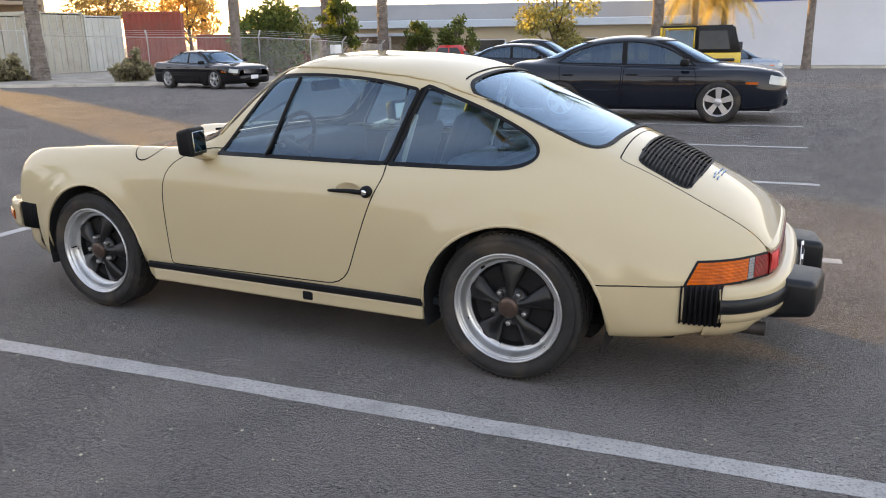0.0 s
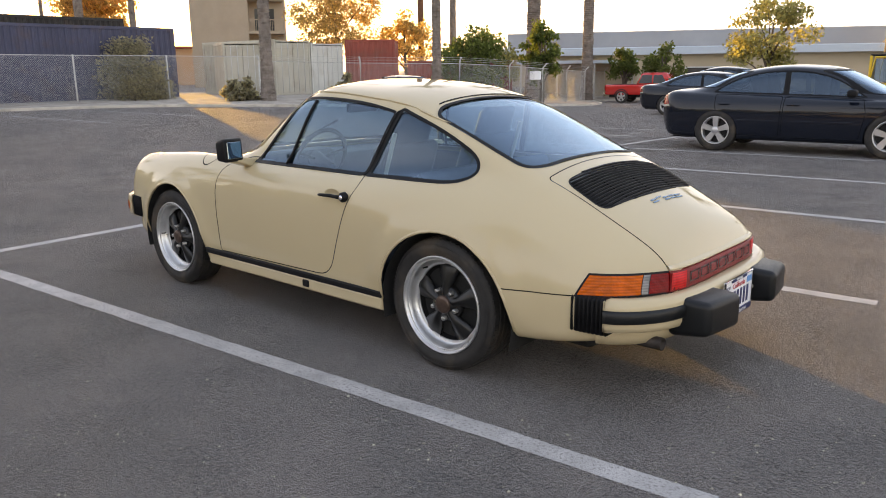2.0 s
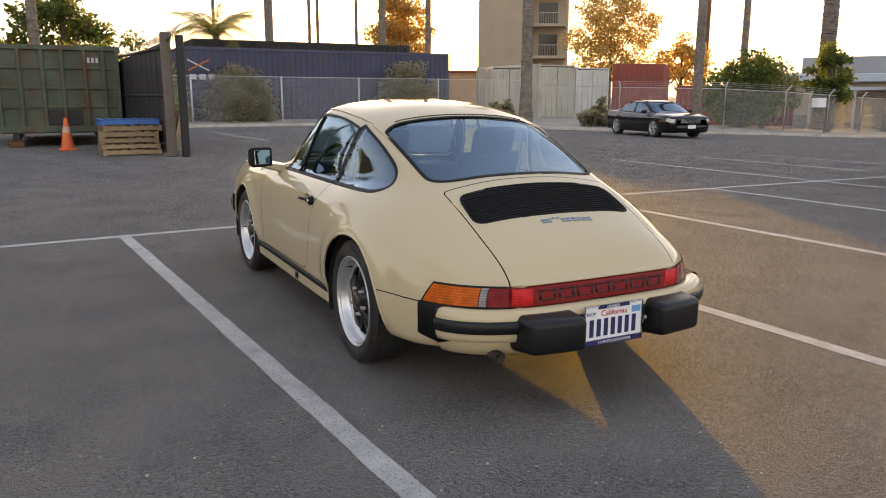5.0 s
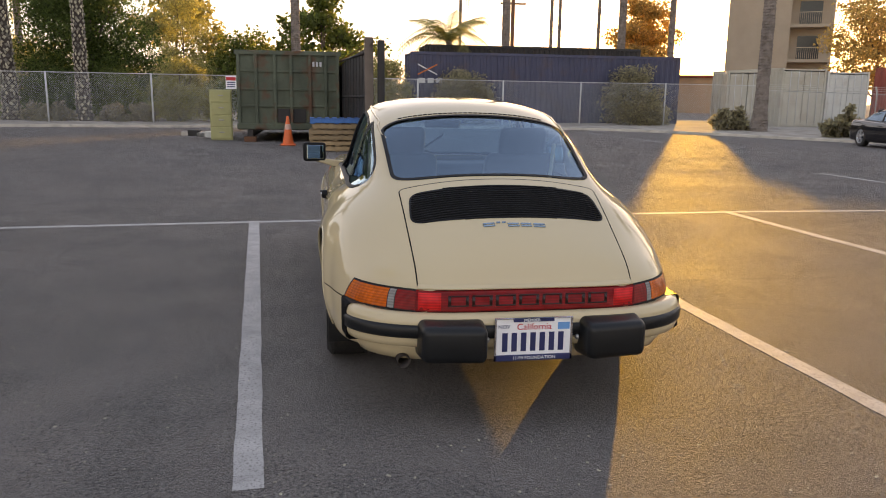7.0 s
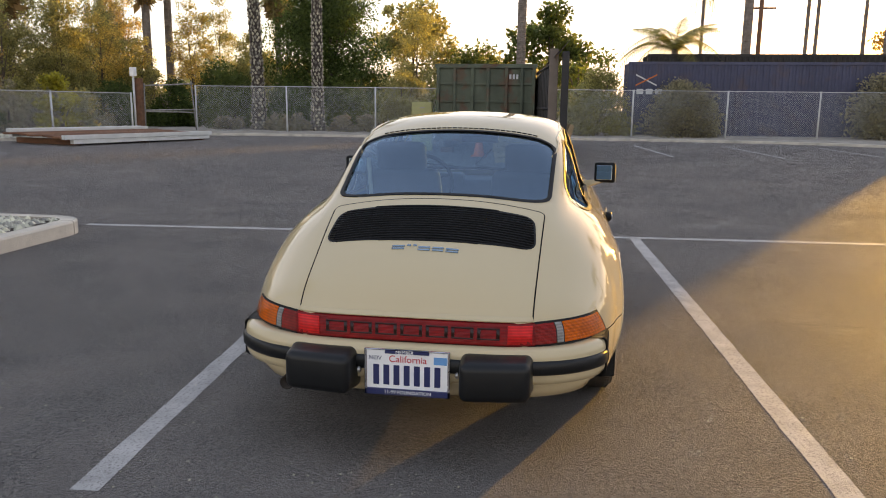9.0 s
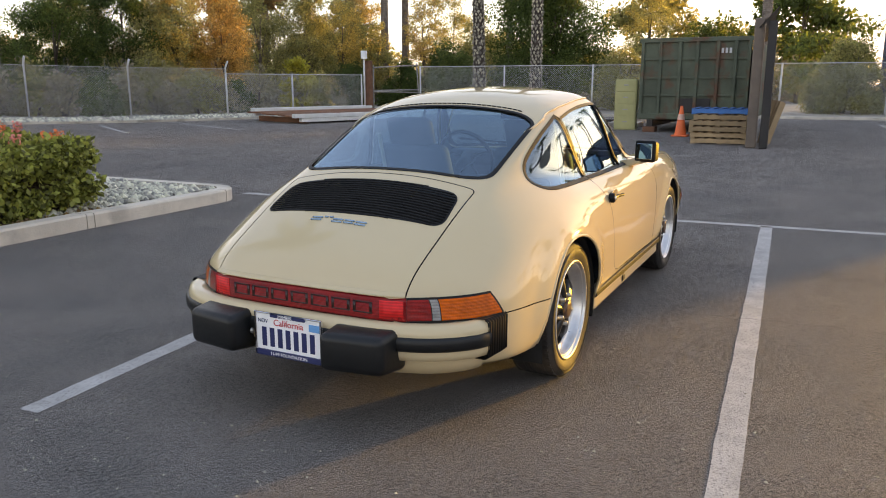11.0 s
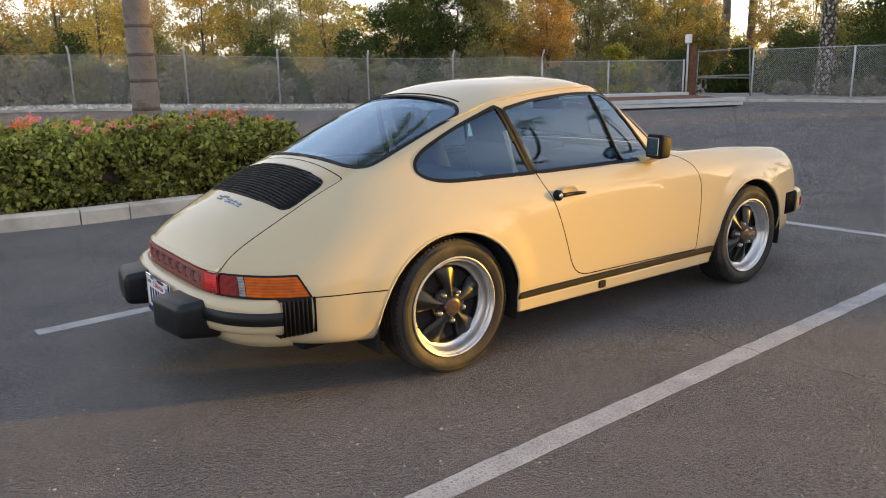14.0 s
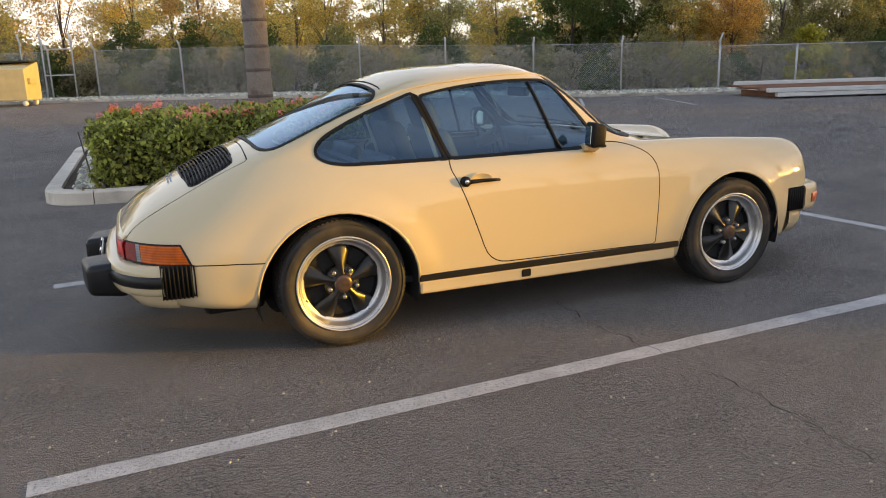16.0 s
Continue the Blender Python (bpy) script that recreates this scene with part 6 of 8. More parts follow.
for word, leaf, top in (("olive", L_OLIVE, 6.0), ("grey-brown", L_GREY, 4.5)):
    cl = []
    for k in range(300):
        a = k / 300
        x, y = (-66 + rng.uniform(-6, 6), 2 - 60 * a / 0.42) if a < 0.42 else (-66 + 80 * (a - 0.42) / 0.58, -56 + rng.uniform(-6, 6))
        r = rng.uniform(0.8, 1.8)
        cl.append((x, y, rng.uniform(0.3, top * (0.7 + 0.3 * math.sin(a * 40))), r))
    far = part("far_woods", leaf_cloud("far_woods", cl, 60000, 0.30, leaf, 78 + int(top)), None)
    tagged(far, label=word + " woods far behind the fence", category="woods", kind="stuff")

for k, (x, y, h, r) in enumerate(((-32.6, -15.6, 2.9, 1.6), (-32.6, -12.6, 2.5, 1.5), (-35.4, -17.3, 3.6, 1.8), (-33.3, -9.9, 2.3, 1.3), (-32.9, -18.8, 2.2, 1.4), (-36.3, -9.0, 3.0, 1.6))):
    shrub(x, y, h, r, L_DARK if k % 3 else L_GREEN, 170 + k, "dark undergrowth behind the fence", 12000, 0.07, "undergrowth", clumps=80)
for k, (x, y) in enumerate(((-31.2, -15.2), (-31.1, -12.6), (-31.2, -9.6), (-31.4, -11.6), (-31.3, -8.4))):
    shrub(x, y, 0.8, 0.7, L_GREY, 180 + k, "dry brown brush under the palms", 2600, 0.08, "brush", clumps=26)

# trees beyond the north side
# the rust leaf colour paints in light from behind
tree(-40.4, 33.8, 8.4, 3.5, L_SUN_RUST, 160, "large olive tree behind the red container, lit from behind", base=2.2, count=16000, size=0.12, clumps=60)
tree(-37.2, 37.6, 5.3, 2.0, L_SUN_RUST, 161, "small rounded tree behind the red container", base=1.6, count=3000)
tree(-23.8, 28.6, 3.9, 2.0, L_GREEN, 162, "bushy green tree behind the fence", base=0.3, count=4500, size=0.14)
tree(-25.0, 31.5, 3.6, 1.8, L_OLIVE, 163, "bushy olive tree behind the fence", base=0.3, count=3600, size=0.14)
tree(-22.6, 33.4, 4.8, 1.2, L_GREEN, 164, "slim green tree at the fence", base=0.8, count=3000, size=0.14)
tree(-21.9, 41.5, 3.2, 1.1, L_GREEN, 165, "small clipped tree before the warehouse", base=1.2, count=2400, size=0.12)
tree(-19.6, 42.4, 3.6, 1.4, L_GREEN, 166, "small round tree before the warehouse", base=1.0, count=2800, size=0.12)
tree(-12.4, 39.8, 5.6, 2.2, L_OLIVE, 167, "open tree with golden tips before the warehouse", base=1.4, count=4200, size=0.14)
# backlight painted into the crown by its rust leaf colour
tree(-79.0, 34.6, 12.2, 3.7, L_SUN_RUST, 168, "dark tree standing before the low sun", base=1.5, count=16000, size=0.24, clumps=95, taper=0.2)
palm(-61.2, 25.1, 14, 0.36, 2.4, 48, "palm trunk before the dark tree", rough=0.08)
palm(-64.0, 31.0, 15, 0.30, 2.4, 49, "slim palm trunk beside the low sun", rough=0.08)

# ---- fences ----
M_WOOD = material("weathered_post", (0.16, 0.075, 0.04), 0.85, vary=0.3, scale=6, bump=0.004)


def chain_fence(points, height, label, arms=True, coil=False):
    """Chain-link fence: posts with barbed-wire arms, top rail, woven wire, strands above."""
    t = thing("chain_link_fence", label=label, category="fence")
    rail, strands, arm = [], [[], [], []], 0.33
    cum = 0.0
    for i, (x, y) in enumerate(points):
        a, b = points[max(0, i - 1)], points[min(len(points) - 1, i + 1)]
        d = Vector((b[0] - a[0], b[1] - a[1])).normalized()
        o = Vector((d.y, -d.x))
        z = ground_z(x, y)
        pts = [(x, y, z - 0.1), (x, y, z + height)]
        if arms:
            pts.append((x + o.x * arm * 0.7, y + o.y * arm * 0.7, z + height + arm * 0.75))
        part("post", tube_mesh("post", pts, 0.038, M_GALV, sides=8), None, t)
        rail.append((x, y, z + height - 0.03))
        for k in range(3):
            q = arm * (k + 1) / 3 * 0.72
            strands[k].append((x + o.x * q, y + o.y * q, z + height + q))
    part("top_rail", tube_mesh("top_rail", rail, 0.006 if coil else 0.017, M_GALV, sides=6), None, t)
    if arms and not coil:
        for s in strands:
            part("barbed_wire", tube_mesh("barbed_wire", s, 0.005, M_GALV, sides=4), None, t)
    verts, faces = [], []
    gap, r = 0.085, 0.0030
    for (x0, y0), (x1, y1) in zip(points, points[1:]):
        L = math.dist((x0, y0), (x1, y1))
        ux, uy = (x1 - x0) / L, (y1 - y0) / L
        z0, z1 = ground_z(x0, y0), ground_z(x1, y1)
        h = height - 0.08
        for s in np.arange(-h, L, gap):
            for flip in (0, 1):
                a, b = max(s, 0.0), min(s + h, L)
                if b <= a:
                    continue
                za, zb = a - s, b - s
                if flip:
                    za, zb = h - za, h - zb
                i = len(verts)
                for q, zz in ((a, za), (b, zb)):
                    base = z0 + (z1 - z0) * q / L + 0.05 + zz
                    verts += [(x0 + ux * q - uy * r, y0 + uy * q + ux * r, base), (x0 + ux * q + uy * r, y0 + uy * q - ux * r, base), (x0 + ux * q, y0 + uy * q, base + r * 1.8)]
                faces += [(i, i + 1, i + 4, i + 3), (i + 1, i + 2, i + 5, i + 4), (i + 2, i, i + 3, i + 5)]
    o = part("woven_wire", mesh_of("woven_wire", verts, faces, M_GALV, False), None, t)
    o["kind"] = "stuff"
    if coil:
        pts, R = [], 0.23
        for (x0, y0), (x1, y1) in zip(points, points[1:]):
            L = math.dist((x0, y0), (x1, y1))
            ux, uy = (x1 - x0) / L, (y1 - y0) / L
            for q in np.arange(0, L, 0.045):
                th = (q + 0.06 * math.sin(q * 1.7)) / 0.62 * 2 * math.pi
                x, y = x0 + ux * q, y0 + uy * q
                pts.append((x - uy * R * 0.5 * math.cos(th) + ux * 0.24 * math.cos(th), y + ux * R * 0.5 * math.cos(th) + uy * 0.24 * math.cos(th), ground_z(x, y) + height + 0.03 + R * math.sin(th)))
        part("razor_coil", tube_mesh("razor_coil", pts, 0.006, M_OLD_PIPE, sides=4), None, t)
    return t


def south_line(*xs):
    """Places along the straight southern fence."""
    return [(x, -29.0 - 0.44 * x) for x in xs]


chain_fence(south_line(1.82, -1.32, -4.18, -7.79, -10.87, -14.01, -17.14, -20.6), 1.95, "chain-link fence with a razor-wire coil on top", coil=True)
chain_fence(south_line(14.0, 10.6, 7.2, 3.54), 1.95, "chain-link fence with a razor-wire coil on top", coil=True)
chain_fence(south_line(-20.6, -23.3, -26.5), 1.75, "low chain-link fence at the corner", arms=False)
chain_fence([(-29.6, -16.0), (-29.8, -11.75), (-30.2, -7.75), (-30.7, -3.9), (-31.0, -0.2), (-31.3, 3.6), (-31.6, 7.65), (-31.8, 11.5), (-31.4, 15.6), (-29.3, 19.2)], 2.15, "chain-link fence with a plain top rail", arms=False)
chain_fence([(-29.3, 19.2), (-25.4, 22.2), (-21.4, 24.8), (-21.3, 28.6), (-22.0, 32.6), (-23.0, 36.6), (-24.4, 41.0), (-25.8, 46.0)], 1.95, "chain-link fence with barbed-wire arms")
# wooden corner post with a white box, and the pipe gate beside it
corner = thing("corner_post", pose(-26.9, -17.2, 0.1), label="brown timber corner post with a white box on top", category="post")
part("timber", boxed(-0.13, 0.13, -0.13, 0.13, -0.1, 2.25, 0.012), M_WOOD, corner)
part("steel_post", tube_mesh("steel_post", [(0.22, -0.10, -0.1), (0.22, -0.10, 2.35)], 0.045, M_GALV), None, corner)
part("white_box", boxed(0.12, 0.34, -0.20, 0.02, 2.32, 2.68, 0.02), M_WHITE, corner)
pg = thing("pipe_gate", label="galvanised pipe gate in the corner of the fence", category="gate")
for pts in ([(-27.1, -17.1, 2.05), (-29.5, -16.05, 2.2)], [(-27.1, -17.1, 1.02), (-29.5, -16.05, 1.05)], [(-27.1, -17.1, 0.98), (-29.5, -16.05, 0.92)], [(-27.1, -17.1, 0.1), (-27.15, -17.1, 2.15)], [(-29.55, -16.0, 0.05), (-29.4, -16.1, 2.3)]):
    part("pipe", tube_mesh("pipe", pts, 0.032, M_OLD_PIPE), None, pg)
# footway gate in the south fence, standing ajar
sg = thing("fence_gate", pose(2.65, -30.17, 0.32, 0, 0, 156), label="galvanised pedestrian gate in the fence, shut", category="gate")
for x in (0.0, -1.2, -2.05):
    part("gate_post", tube_mesh("gate_post", [(x, 0, -0.1), (x, 0, 2.3), (x, -0.12, 2.6)], 0.04, M_GALV), None, sg)
for z in (0.1, 1.0, 2.0):
    part("gate_bar", tube_mesh("gate_bar", [(0, 0, z), (-1.2, 0, z)], 0.025, M_GALV), None, sg)

# ---- containers, bins and clutter ----
def corrugated(L, H, pitch=0.28, depth=0.045):
    """A ribbed steel side, L long (x) and H high, its face towards -y."""
    prof = []
    x = 0.0
    while x < L - 1e-6:
        for q, d in ((0.0, 0), (0.35, 0), (0.5, 1), (0.85, 1)):
            prof.append((min(L, x + pitch * q), depth * d))
        x += pitch
    prof.append((L, 0))
    verts = [(a, b, z) for a, b in prof for z in (0, H)]
    return verts, [(2 * i, 2 * i + 2, 2 * i + 3, 2 * i + 1) for i in range(len(prof) - 1)]


def container(m, L, W, H, mat, label, doors_end=False):
    """A shipping container: ribbed sides, corner posts, rails, roof, doors with locking bars at one end."""
    t = thing("shipping_container", m, label=label, category="container")
    v, f = corrugated(L - 0.24, H - 0.32)
    part("side_panel", mesh_of("side_panel", [(a + 0.12, b, z + 0.18) for a, b, z in v], f, mat, False), None, t)
    part("side_panel", mesh_of("side_panel", [(a + 0.12, W - b, z + 0.18) for a, b, z in v], [q[::-1] for q in f], mat, False), None, t)
    v, f = corrugated(W - 0.24, H - 0.32)
    part("end_panel", mesh_of("end_panel", [(L - b, a + 0.12, z + 0.18) for a, b, z in v], f, mat, False), None, t)
    part("roof", boxed(0.02, L - 0.02, 0.02, W - 0.02, H - 0.10, H - 0.04), mat, t)
    part("underframe", boxed(0.02, L - 0.02, 0.05, W - 0.05, 0.06, 0.18), mat, t)
    for x in (0, L - 0.12):
        for y in (0, W - 0.12):
            part("corner_post", boxed(x, x + 0.12, y, y + 0.12, 0, H, 0.01), mat, t)
    for y in (-0.012, W - 0.068):
        part("top_rail", boxed(0.12, L - 0.12, y, y + 0.08, H - 0.14, H, 0.008), mat, t)
        part("bottom_rail", boxed(0.12, L - 0.12, y, y + 0.08, 0.02, 0.18, 0.008), mat, t)
    for k in (0, 1):
        y0 = 0.13 + k * (W / 2 - 0.12)
        door = part("door", boxed(0.01, 0.06, y0, y0 + W / 2 - 0.15, 0.16, H - 0.15, 0.01), mat, t)
        for q in (0.3, 0.7):
            yy = y0 + (W / 2 - 0.15) * q
            part("locking_bar", tube_mesh("locking_bar", [(-0.015, yy, 0.15), (-0.015, yy, H - 0.12)], 0.018, M_GALV, sides=6), None, door)
        for z in (0.55, 1.15, 1.8, 2.4):
            if z < H - 0.3:
                part("door_rib", boxed(-0.012, 0.012, y0 + 0.05, y0 + W / 2 - 0.2, z, z + 0.07, 0.006), mat, door)
    return t


M_BLUE_STEEL = material("faded_blue_steel", (0.062, 0.066, 0.115), 0.6, vary=0.15, scale=0.8, stain=(0.10, 0.06, 0.04), stain_scale=1.2, stain_amount=0.4)
M_WHITE_STEEL = material("white_painted_steel", (0.62, 0.62, 0.57), 0.5, vary=0.1, scale=1.0, stain=(0.40, 0.34, 0.26), stain_scale=1.3, stain_amount=0.4)
M_BEIGE_STEEL = material("beige_painted_steel", (0.50, 0.47, 0.38), 0.55, vary=0.12, scale=1.0, stain=(0.30, 0.22, 0.15), stain_scale=1.3, stain_amount=0.4)
M_RED_STEEL = material("oxide_red_steel", (0.33, 0.075, 0.05), 0.6, vary=0.15, scale=0.8, stain=(0.2, 0.1, 0.07), stain_scale=1.2, stain_amount=0.4)
M_GREEN_STEEL = material("rusty_green_steel", (0.095, 0.112, 0.075), 0.7, vary=0.3, scale=1.5, bump=0.003, bump_scale=30, stain=(0.13, 0.055, 0.028), stain_scale=2.2, stain_amount=0.9)
M_BLACK_STEEL = material("black_sheet_steel", (0.022, 0.020, 0.020), 0.6, vary=0.3, scale=1.2, stain=(0.07, 0.04, 0.025), stain_scale=1.5, stain_amount=0.4)
M_PRINT = material("white_stencil", (0.6, 0.6, 0.6), 0.6)
M_ORANGE_PRINT = material("orange_print", (0.6, 0.16, 0.04), 0.6)
M_PALLET = material("pale_pallet_wood", (0.34, 0.24, 0.135), 0.85, vary=0.2, scale=5, bump=0.002, per_object=0.25)
M_PALLET_BLUE = material("blue_pallet_paint", (0.05, 0.16, 0.42), 0.75, vary=0.2, scale=5, per_object=0.15)
M_CONE = material("orange_cone", (0.85, 0.16, 0.04), 0.55, vary=0.1)
M_CABINET = material("yellow_green_enamel", (0.46, 0.44, 0.20), 0.5, vary=0.1, scale=3)
M_TIMBER_W = material("white_painted_timber", (0.66, 0.66, 0.63), 0.6, vary=0.1, scale=3)
M_TIMBER_B = material("brown_timber", (0.20, 0.09, 0.045), 0.75, vary=0.3, scale=4, per_object=0.3)
M_DUMPSTER = material("cream_yellow_steel", (0.50, 0.42, 0.22), 0.55, vary=0.12, scale=3)
M_BLACK_PLASTIC = material("black_plastic", (0.02, 0.02, 0.02), 0.5, vary=0.2)

# long blue container by the fence, with its printed mark as plain shapes
blue = container(pose(-36.0, 17.25, 0.02, 0, 0, -90), 13.75, 2.6, 3.45, M_BLUE_STEEL, "long faded blue steel shipping container behind the fence")
for k, (sx, sz) in enumerate(((1, 1), (1, -1))):
    part("printed_mark", mesh_of("printed_mark", [(12.45, 2.612 + 0.003 * k, 2.62 - 0.24 * sz - 0.035), (12.45, 2.612 + 0.003 * k, 2.62 - 0.24 * sz + 0.035), (13.4, 2.612 + 0.003 * k, 2.62 + 0.24 * sz + 0.035), (13.4, 2.612 + 0.003 * k, 2.62 + 0.24 * sz - 0.035)], [(0, 1, 2, 3)], M_ORANGE_PRINT if k else M_PRINT, False), None, blue)
for k in range(3):
    x = 12.2 + 0.42 * k
    part("printed_mark", boxed(x, x + 0.3, 2.603, 2.611, 1.98, 2.22), M_PRINT, blue)
# container shape added for the long roof behind; it also lengthens the shade
container(pose(-40.5, 17.0, 0.02, 0, 0, -90), 12.2, 2.6, 4.1, M_BLACK_STEEL, "dark block standing in for a long roof further back")
# end-on white containers and long red ones
M_END = lambda x, y, yaw: pose(x, y, 0.1, 0, 0, yaw)
container(M_END(-31.9, 21.25, 155), 6.0, 1.95, 2.75, M_BEIGE_STEEL, "beige storage container with ribbed double doors")
container(M_END(-31.0, 23.75, 184), 6.0, 2.48, 2.85, M_BEIGE_STEEL, "cream storage container with ribbed double doors")
container(M_END(-31.2, 26.25, 184), 6.0, 2.42, 2.75, M_WHITE_STEEL, "white storage container with ribbed double doors")
container(pose(-32.2, 27.3, 0.1, 0, 0, 40), 2.9, 2.5, 3.0, M_RED_STEEL, "tall red steel container")
container(pose(-29.4, 29.6, -0.28, 0, 0, 40), 6.1, 2.5, 2.15, M_RED_STEEL, "long low red steel container")

# rusty green roll-off bin on its rails
bin_ = thing("steel_bin", pose(-18.7, -3.1, 0), label="rusty dark green steel roll-off bin with ribs", category="bin")
part("wall", boxed(-0.04, 0.0, 0, 2.85, 0.42, 2.5, 0.004), M_GREEN_STEEL, bin_)
part("wall", boxed(-6.0, -0.04, 0.0, 0.04, 0.42, 2.5, 0.004), M_GREEN_STEEL, bin_)
part("wall", boxed(-6.0, -0.04, 2.81, 2.85, 0.42, 2.5, 0.004), M_GREEN_STEEL, bin_)
part("floor", boxed(-6.0, 0, 0, 2.85, 0.34, 0.42), M_GREEN_STEEL, bin_)
part("top_rim", boxed(-0.10, 0.07, -0.05, 2.9, 2.42, 2.54, 0.012), M_GREEN_STEEL, bin_)
part("top_rim", boxed(-6.0, -0.1, -0.06, 0.06, 2.42, 2.54, 0.012), M_GREEN_STEEL, bin_)
part("bottom_rim", boxed(-0.06, 0.07, -0.03, 2.88, 0.36, 0.52, 0.012), M_GREEN_STEEL, bin_)
for y in (0.0, 0.48, 1.0, 1.45, 1.98, 2.42, 2.76):
    part("upright_rib", boxed(0.0, 0.07, y, y + 0.09, 0.5, 2.44, 0.01), M_GREEN_STEEL, bin_)
for y0, y1 in ((0.09, 0.48), (0.57, 1.0), (1.09, 1.45), (1.54, 1.98), (2.07, 2.42), (2.51, 2.76)):
    for z in (0.98, 1.45, 1.95):
        part("cross_rib", boxed(0.0, 0.045, y0, y1, z, z + 0.06, 0.006), M_GREEN_STEEL, bin_)
for x in np.arange(-5.8, -0.2, 0.7):
    part("side_rib", boxed(x, x + 0.09, -0.06, 0.0, 0.45, 2.44, 0.01), M_GREEN_STEEL, bin_)
part("hatch", boxed(0.0, 0.03, 1.1, 1.9, 0.55, 0.93, 0.004), M_BLACK_STEEL, bin_)
for y in (0.25, 2.3):
    part("skid_rail", boxed(-5.8, 0.1, y, y + 0.16, 0.14, 0.34, 0.01), M_BLACK_STEEL, bin_)
    part("timber_block", boxed(-0.25, 0.15, y - 0.1, y + 0.24, 0, 0.15, 0.01), M_WOOD, bin_)
for k in range(3):
    part("stencil_mark", boxed(0.005, 0.012, 2.10 + 0.10 * k, 2.16 + 0.10 * k, 2.12, 2.25), M_PRINT, bin_)

# tall black sheet-steel gate leaf, swung open
gate = thing("steel_gate", pose(-13.95, 0.35, 0), label="tall black sheet-steel gate leaf, swung open", category="gate")
part("gate_post", boxed(-0.13, 0.04, -0.14, 0.06, 0, 2.62, 0.02), material("brown_primer_steel", (0.16, 0.125, 0.10), 0.7, vary=0.25, scale=2), gate)
part("gate_post", boxed(0.10, 0.22, 0.14, 0.30, 0, 2.55, 0.02), M_BLACK_STEEL, gate)
for k in range(22):
    x = -0.18 - k * 0.255
    bm = boxed(x - 0.275, x, -0.045 if k % 2 else -0.035, 0.02 if k % 2 else 0.008, 0.10, 2.42 - 0.012 * k, 0.004)
    for v in bm.verts:
        v.co.y += 0.10 * v.co.x
    part("sheet", bm, M_BLACK_STEEL, gate)
for k in range(26):
    x = 0.2 - k * 0.23
    part("flared_strip", mesh_of("flared_strip", [(x, -0.06 + 0.1 * x, 2.42 + 0.05 * x * 0.3), (x - 0.2, -0.06 + 0.1 * x, 2.42 + 0.05 * x * 0.3), (x - 0.21, 0.28 + 0.1 * x, 2.80 + 0.06 * x), (x + 0.02, 0.28 + 0.1 * x, 2.80 + 0.06 * x), (x, -0.05 + 0.1 * x, 2.41 + 0.05 * x * 0.3), (x - 0.2, -0.05 + 0.1 * x, 2.41 + 0.05 * x * 0.3)], [(0, 1, 2, 3), (4, 5, 2, 3)], M_BLACK_STEEL, False), None, gate)
for z in (0.25, 1.3, 2.3):
    part("gate_rail", tube_mesh("gate_rail", [(-0.1, -0.06, z), (-5.7, -0.6, z)], 0.035, M_BLACK_STEEL, sides=6), None, gate)


def pallet(m, mat, label):
    t = thing("pallet", m, label=label, category="pallet")
    t["group"] = "pallet stack"
    for k in range(7):
        part("deck_board", boxed(0, 1.15, k * 0.185, k * 0.185 + 0.10, 0.11, 0.128, 0.002), mat, t)
    for y in (0, 0.57, 1.11):
        part("bottom_board", boxed(0, 1.15, y, y + 0.1, 0.0, 0.018, 0.002), mat, t)
    for x in (0, 0.55, 1.1):
        part("stringer", boxed(x, x + 0.05, 0, 1.21, 0.02, 0.108, 0.003), mat, t)
    return t


for k in range(6):
    pallet(pose(-15.85 + random.uniform(-0.03, 0.03), -1.05 + random.uniform(-0.03, 0.03), 0.002 + 0.131 * k, 0, 0, random.uniform(-3, 3)), M_PALLET_BLUE if k == 5 else M_PALLET, "blue painted pallet on top of a stack" if k == 5 else "pale timber pallet in a stack")
for k in range(4):
    o = tagged(part("leaning_board", boxed(0, 0.04, 0, 0.14, 0, 1.0, 0.004), M_PALLET, m=pose(-15.65 + 0.15 * k, 0.30 + 0.05 * k, 0.0, -10 - 3 * k, 0, 12 * k)), label="old board leaning on the pallet stack", category="board")
cone = thing("traffic_cone", pose(-17.1, -1.66, 0), label="faded orange traffic cone with a pale collar", category="cone")
part("base", boxed(-0.2, 0.2, -0.2, 0.2, 0, 0.04, 0.01), M_CONE, cone)
part("shell", mesh_of("shell", *lathe([(0.04, 0.15), (0.76, 0.035), (0.77, 0.02)], 24, "z"), M_CONE), None, cone)
part("collar", mesh_of("collar", *lathe([(0.42, 0.0955), (0.56, 0.0735)], 24, "z"), material("faded_collar", (0.75, 0.45, 0.35), 0.5)), None, cone)
cab = thing("filing_cabinet", pose(-19.3, -3.95, 0, 0, 0, 8), label="tall yellow-green metal filing cabinet", category="cabinet")
part("body", boxed(-0.6, 0, 0, 0.62, 0, 1.45, 0.01), M_CABINET, cab)
for k in range(4):
    dr = part("drawer", boxed(0, 0.02, 0.03, 0.59, 0.05 + 0.35 * k, 0.37 + 0.35 * k, 0.006), M_CABINET, cab)
    part("handle", boxed(0.02, 0.045, 0.24, 0.38, 0.22 + 0.35 * k, 0.25 + 0.35 * k, 0.004), M_STEEL, dr)
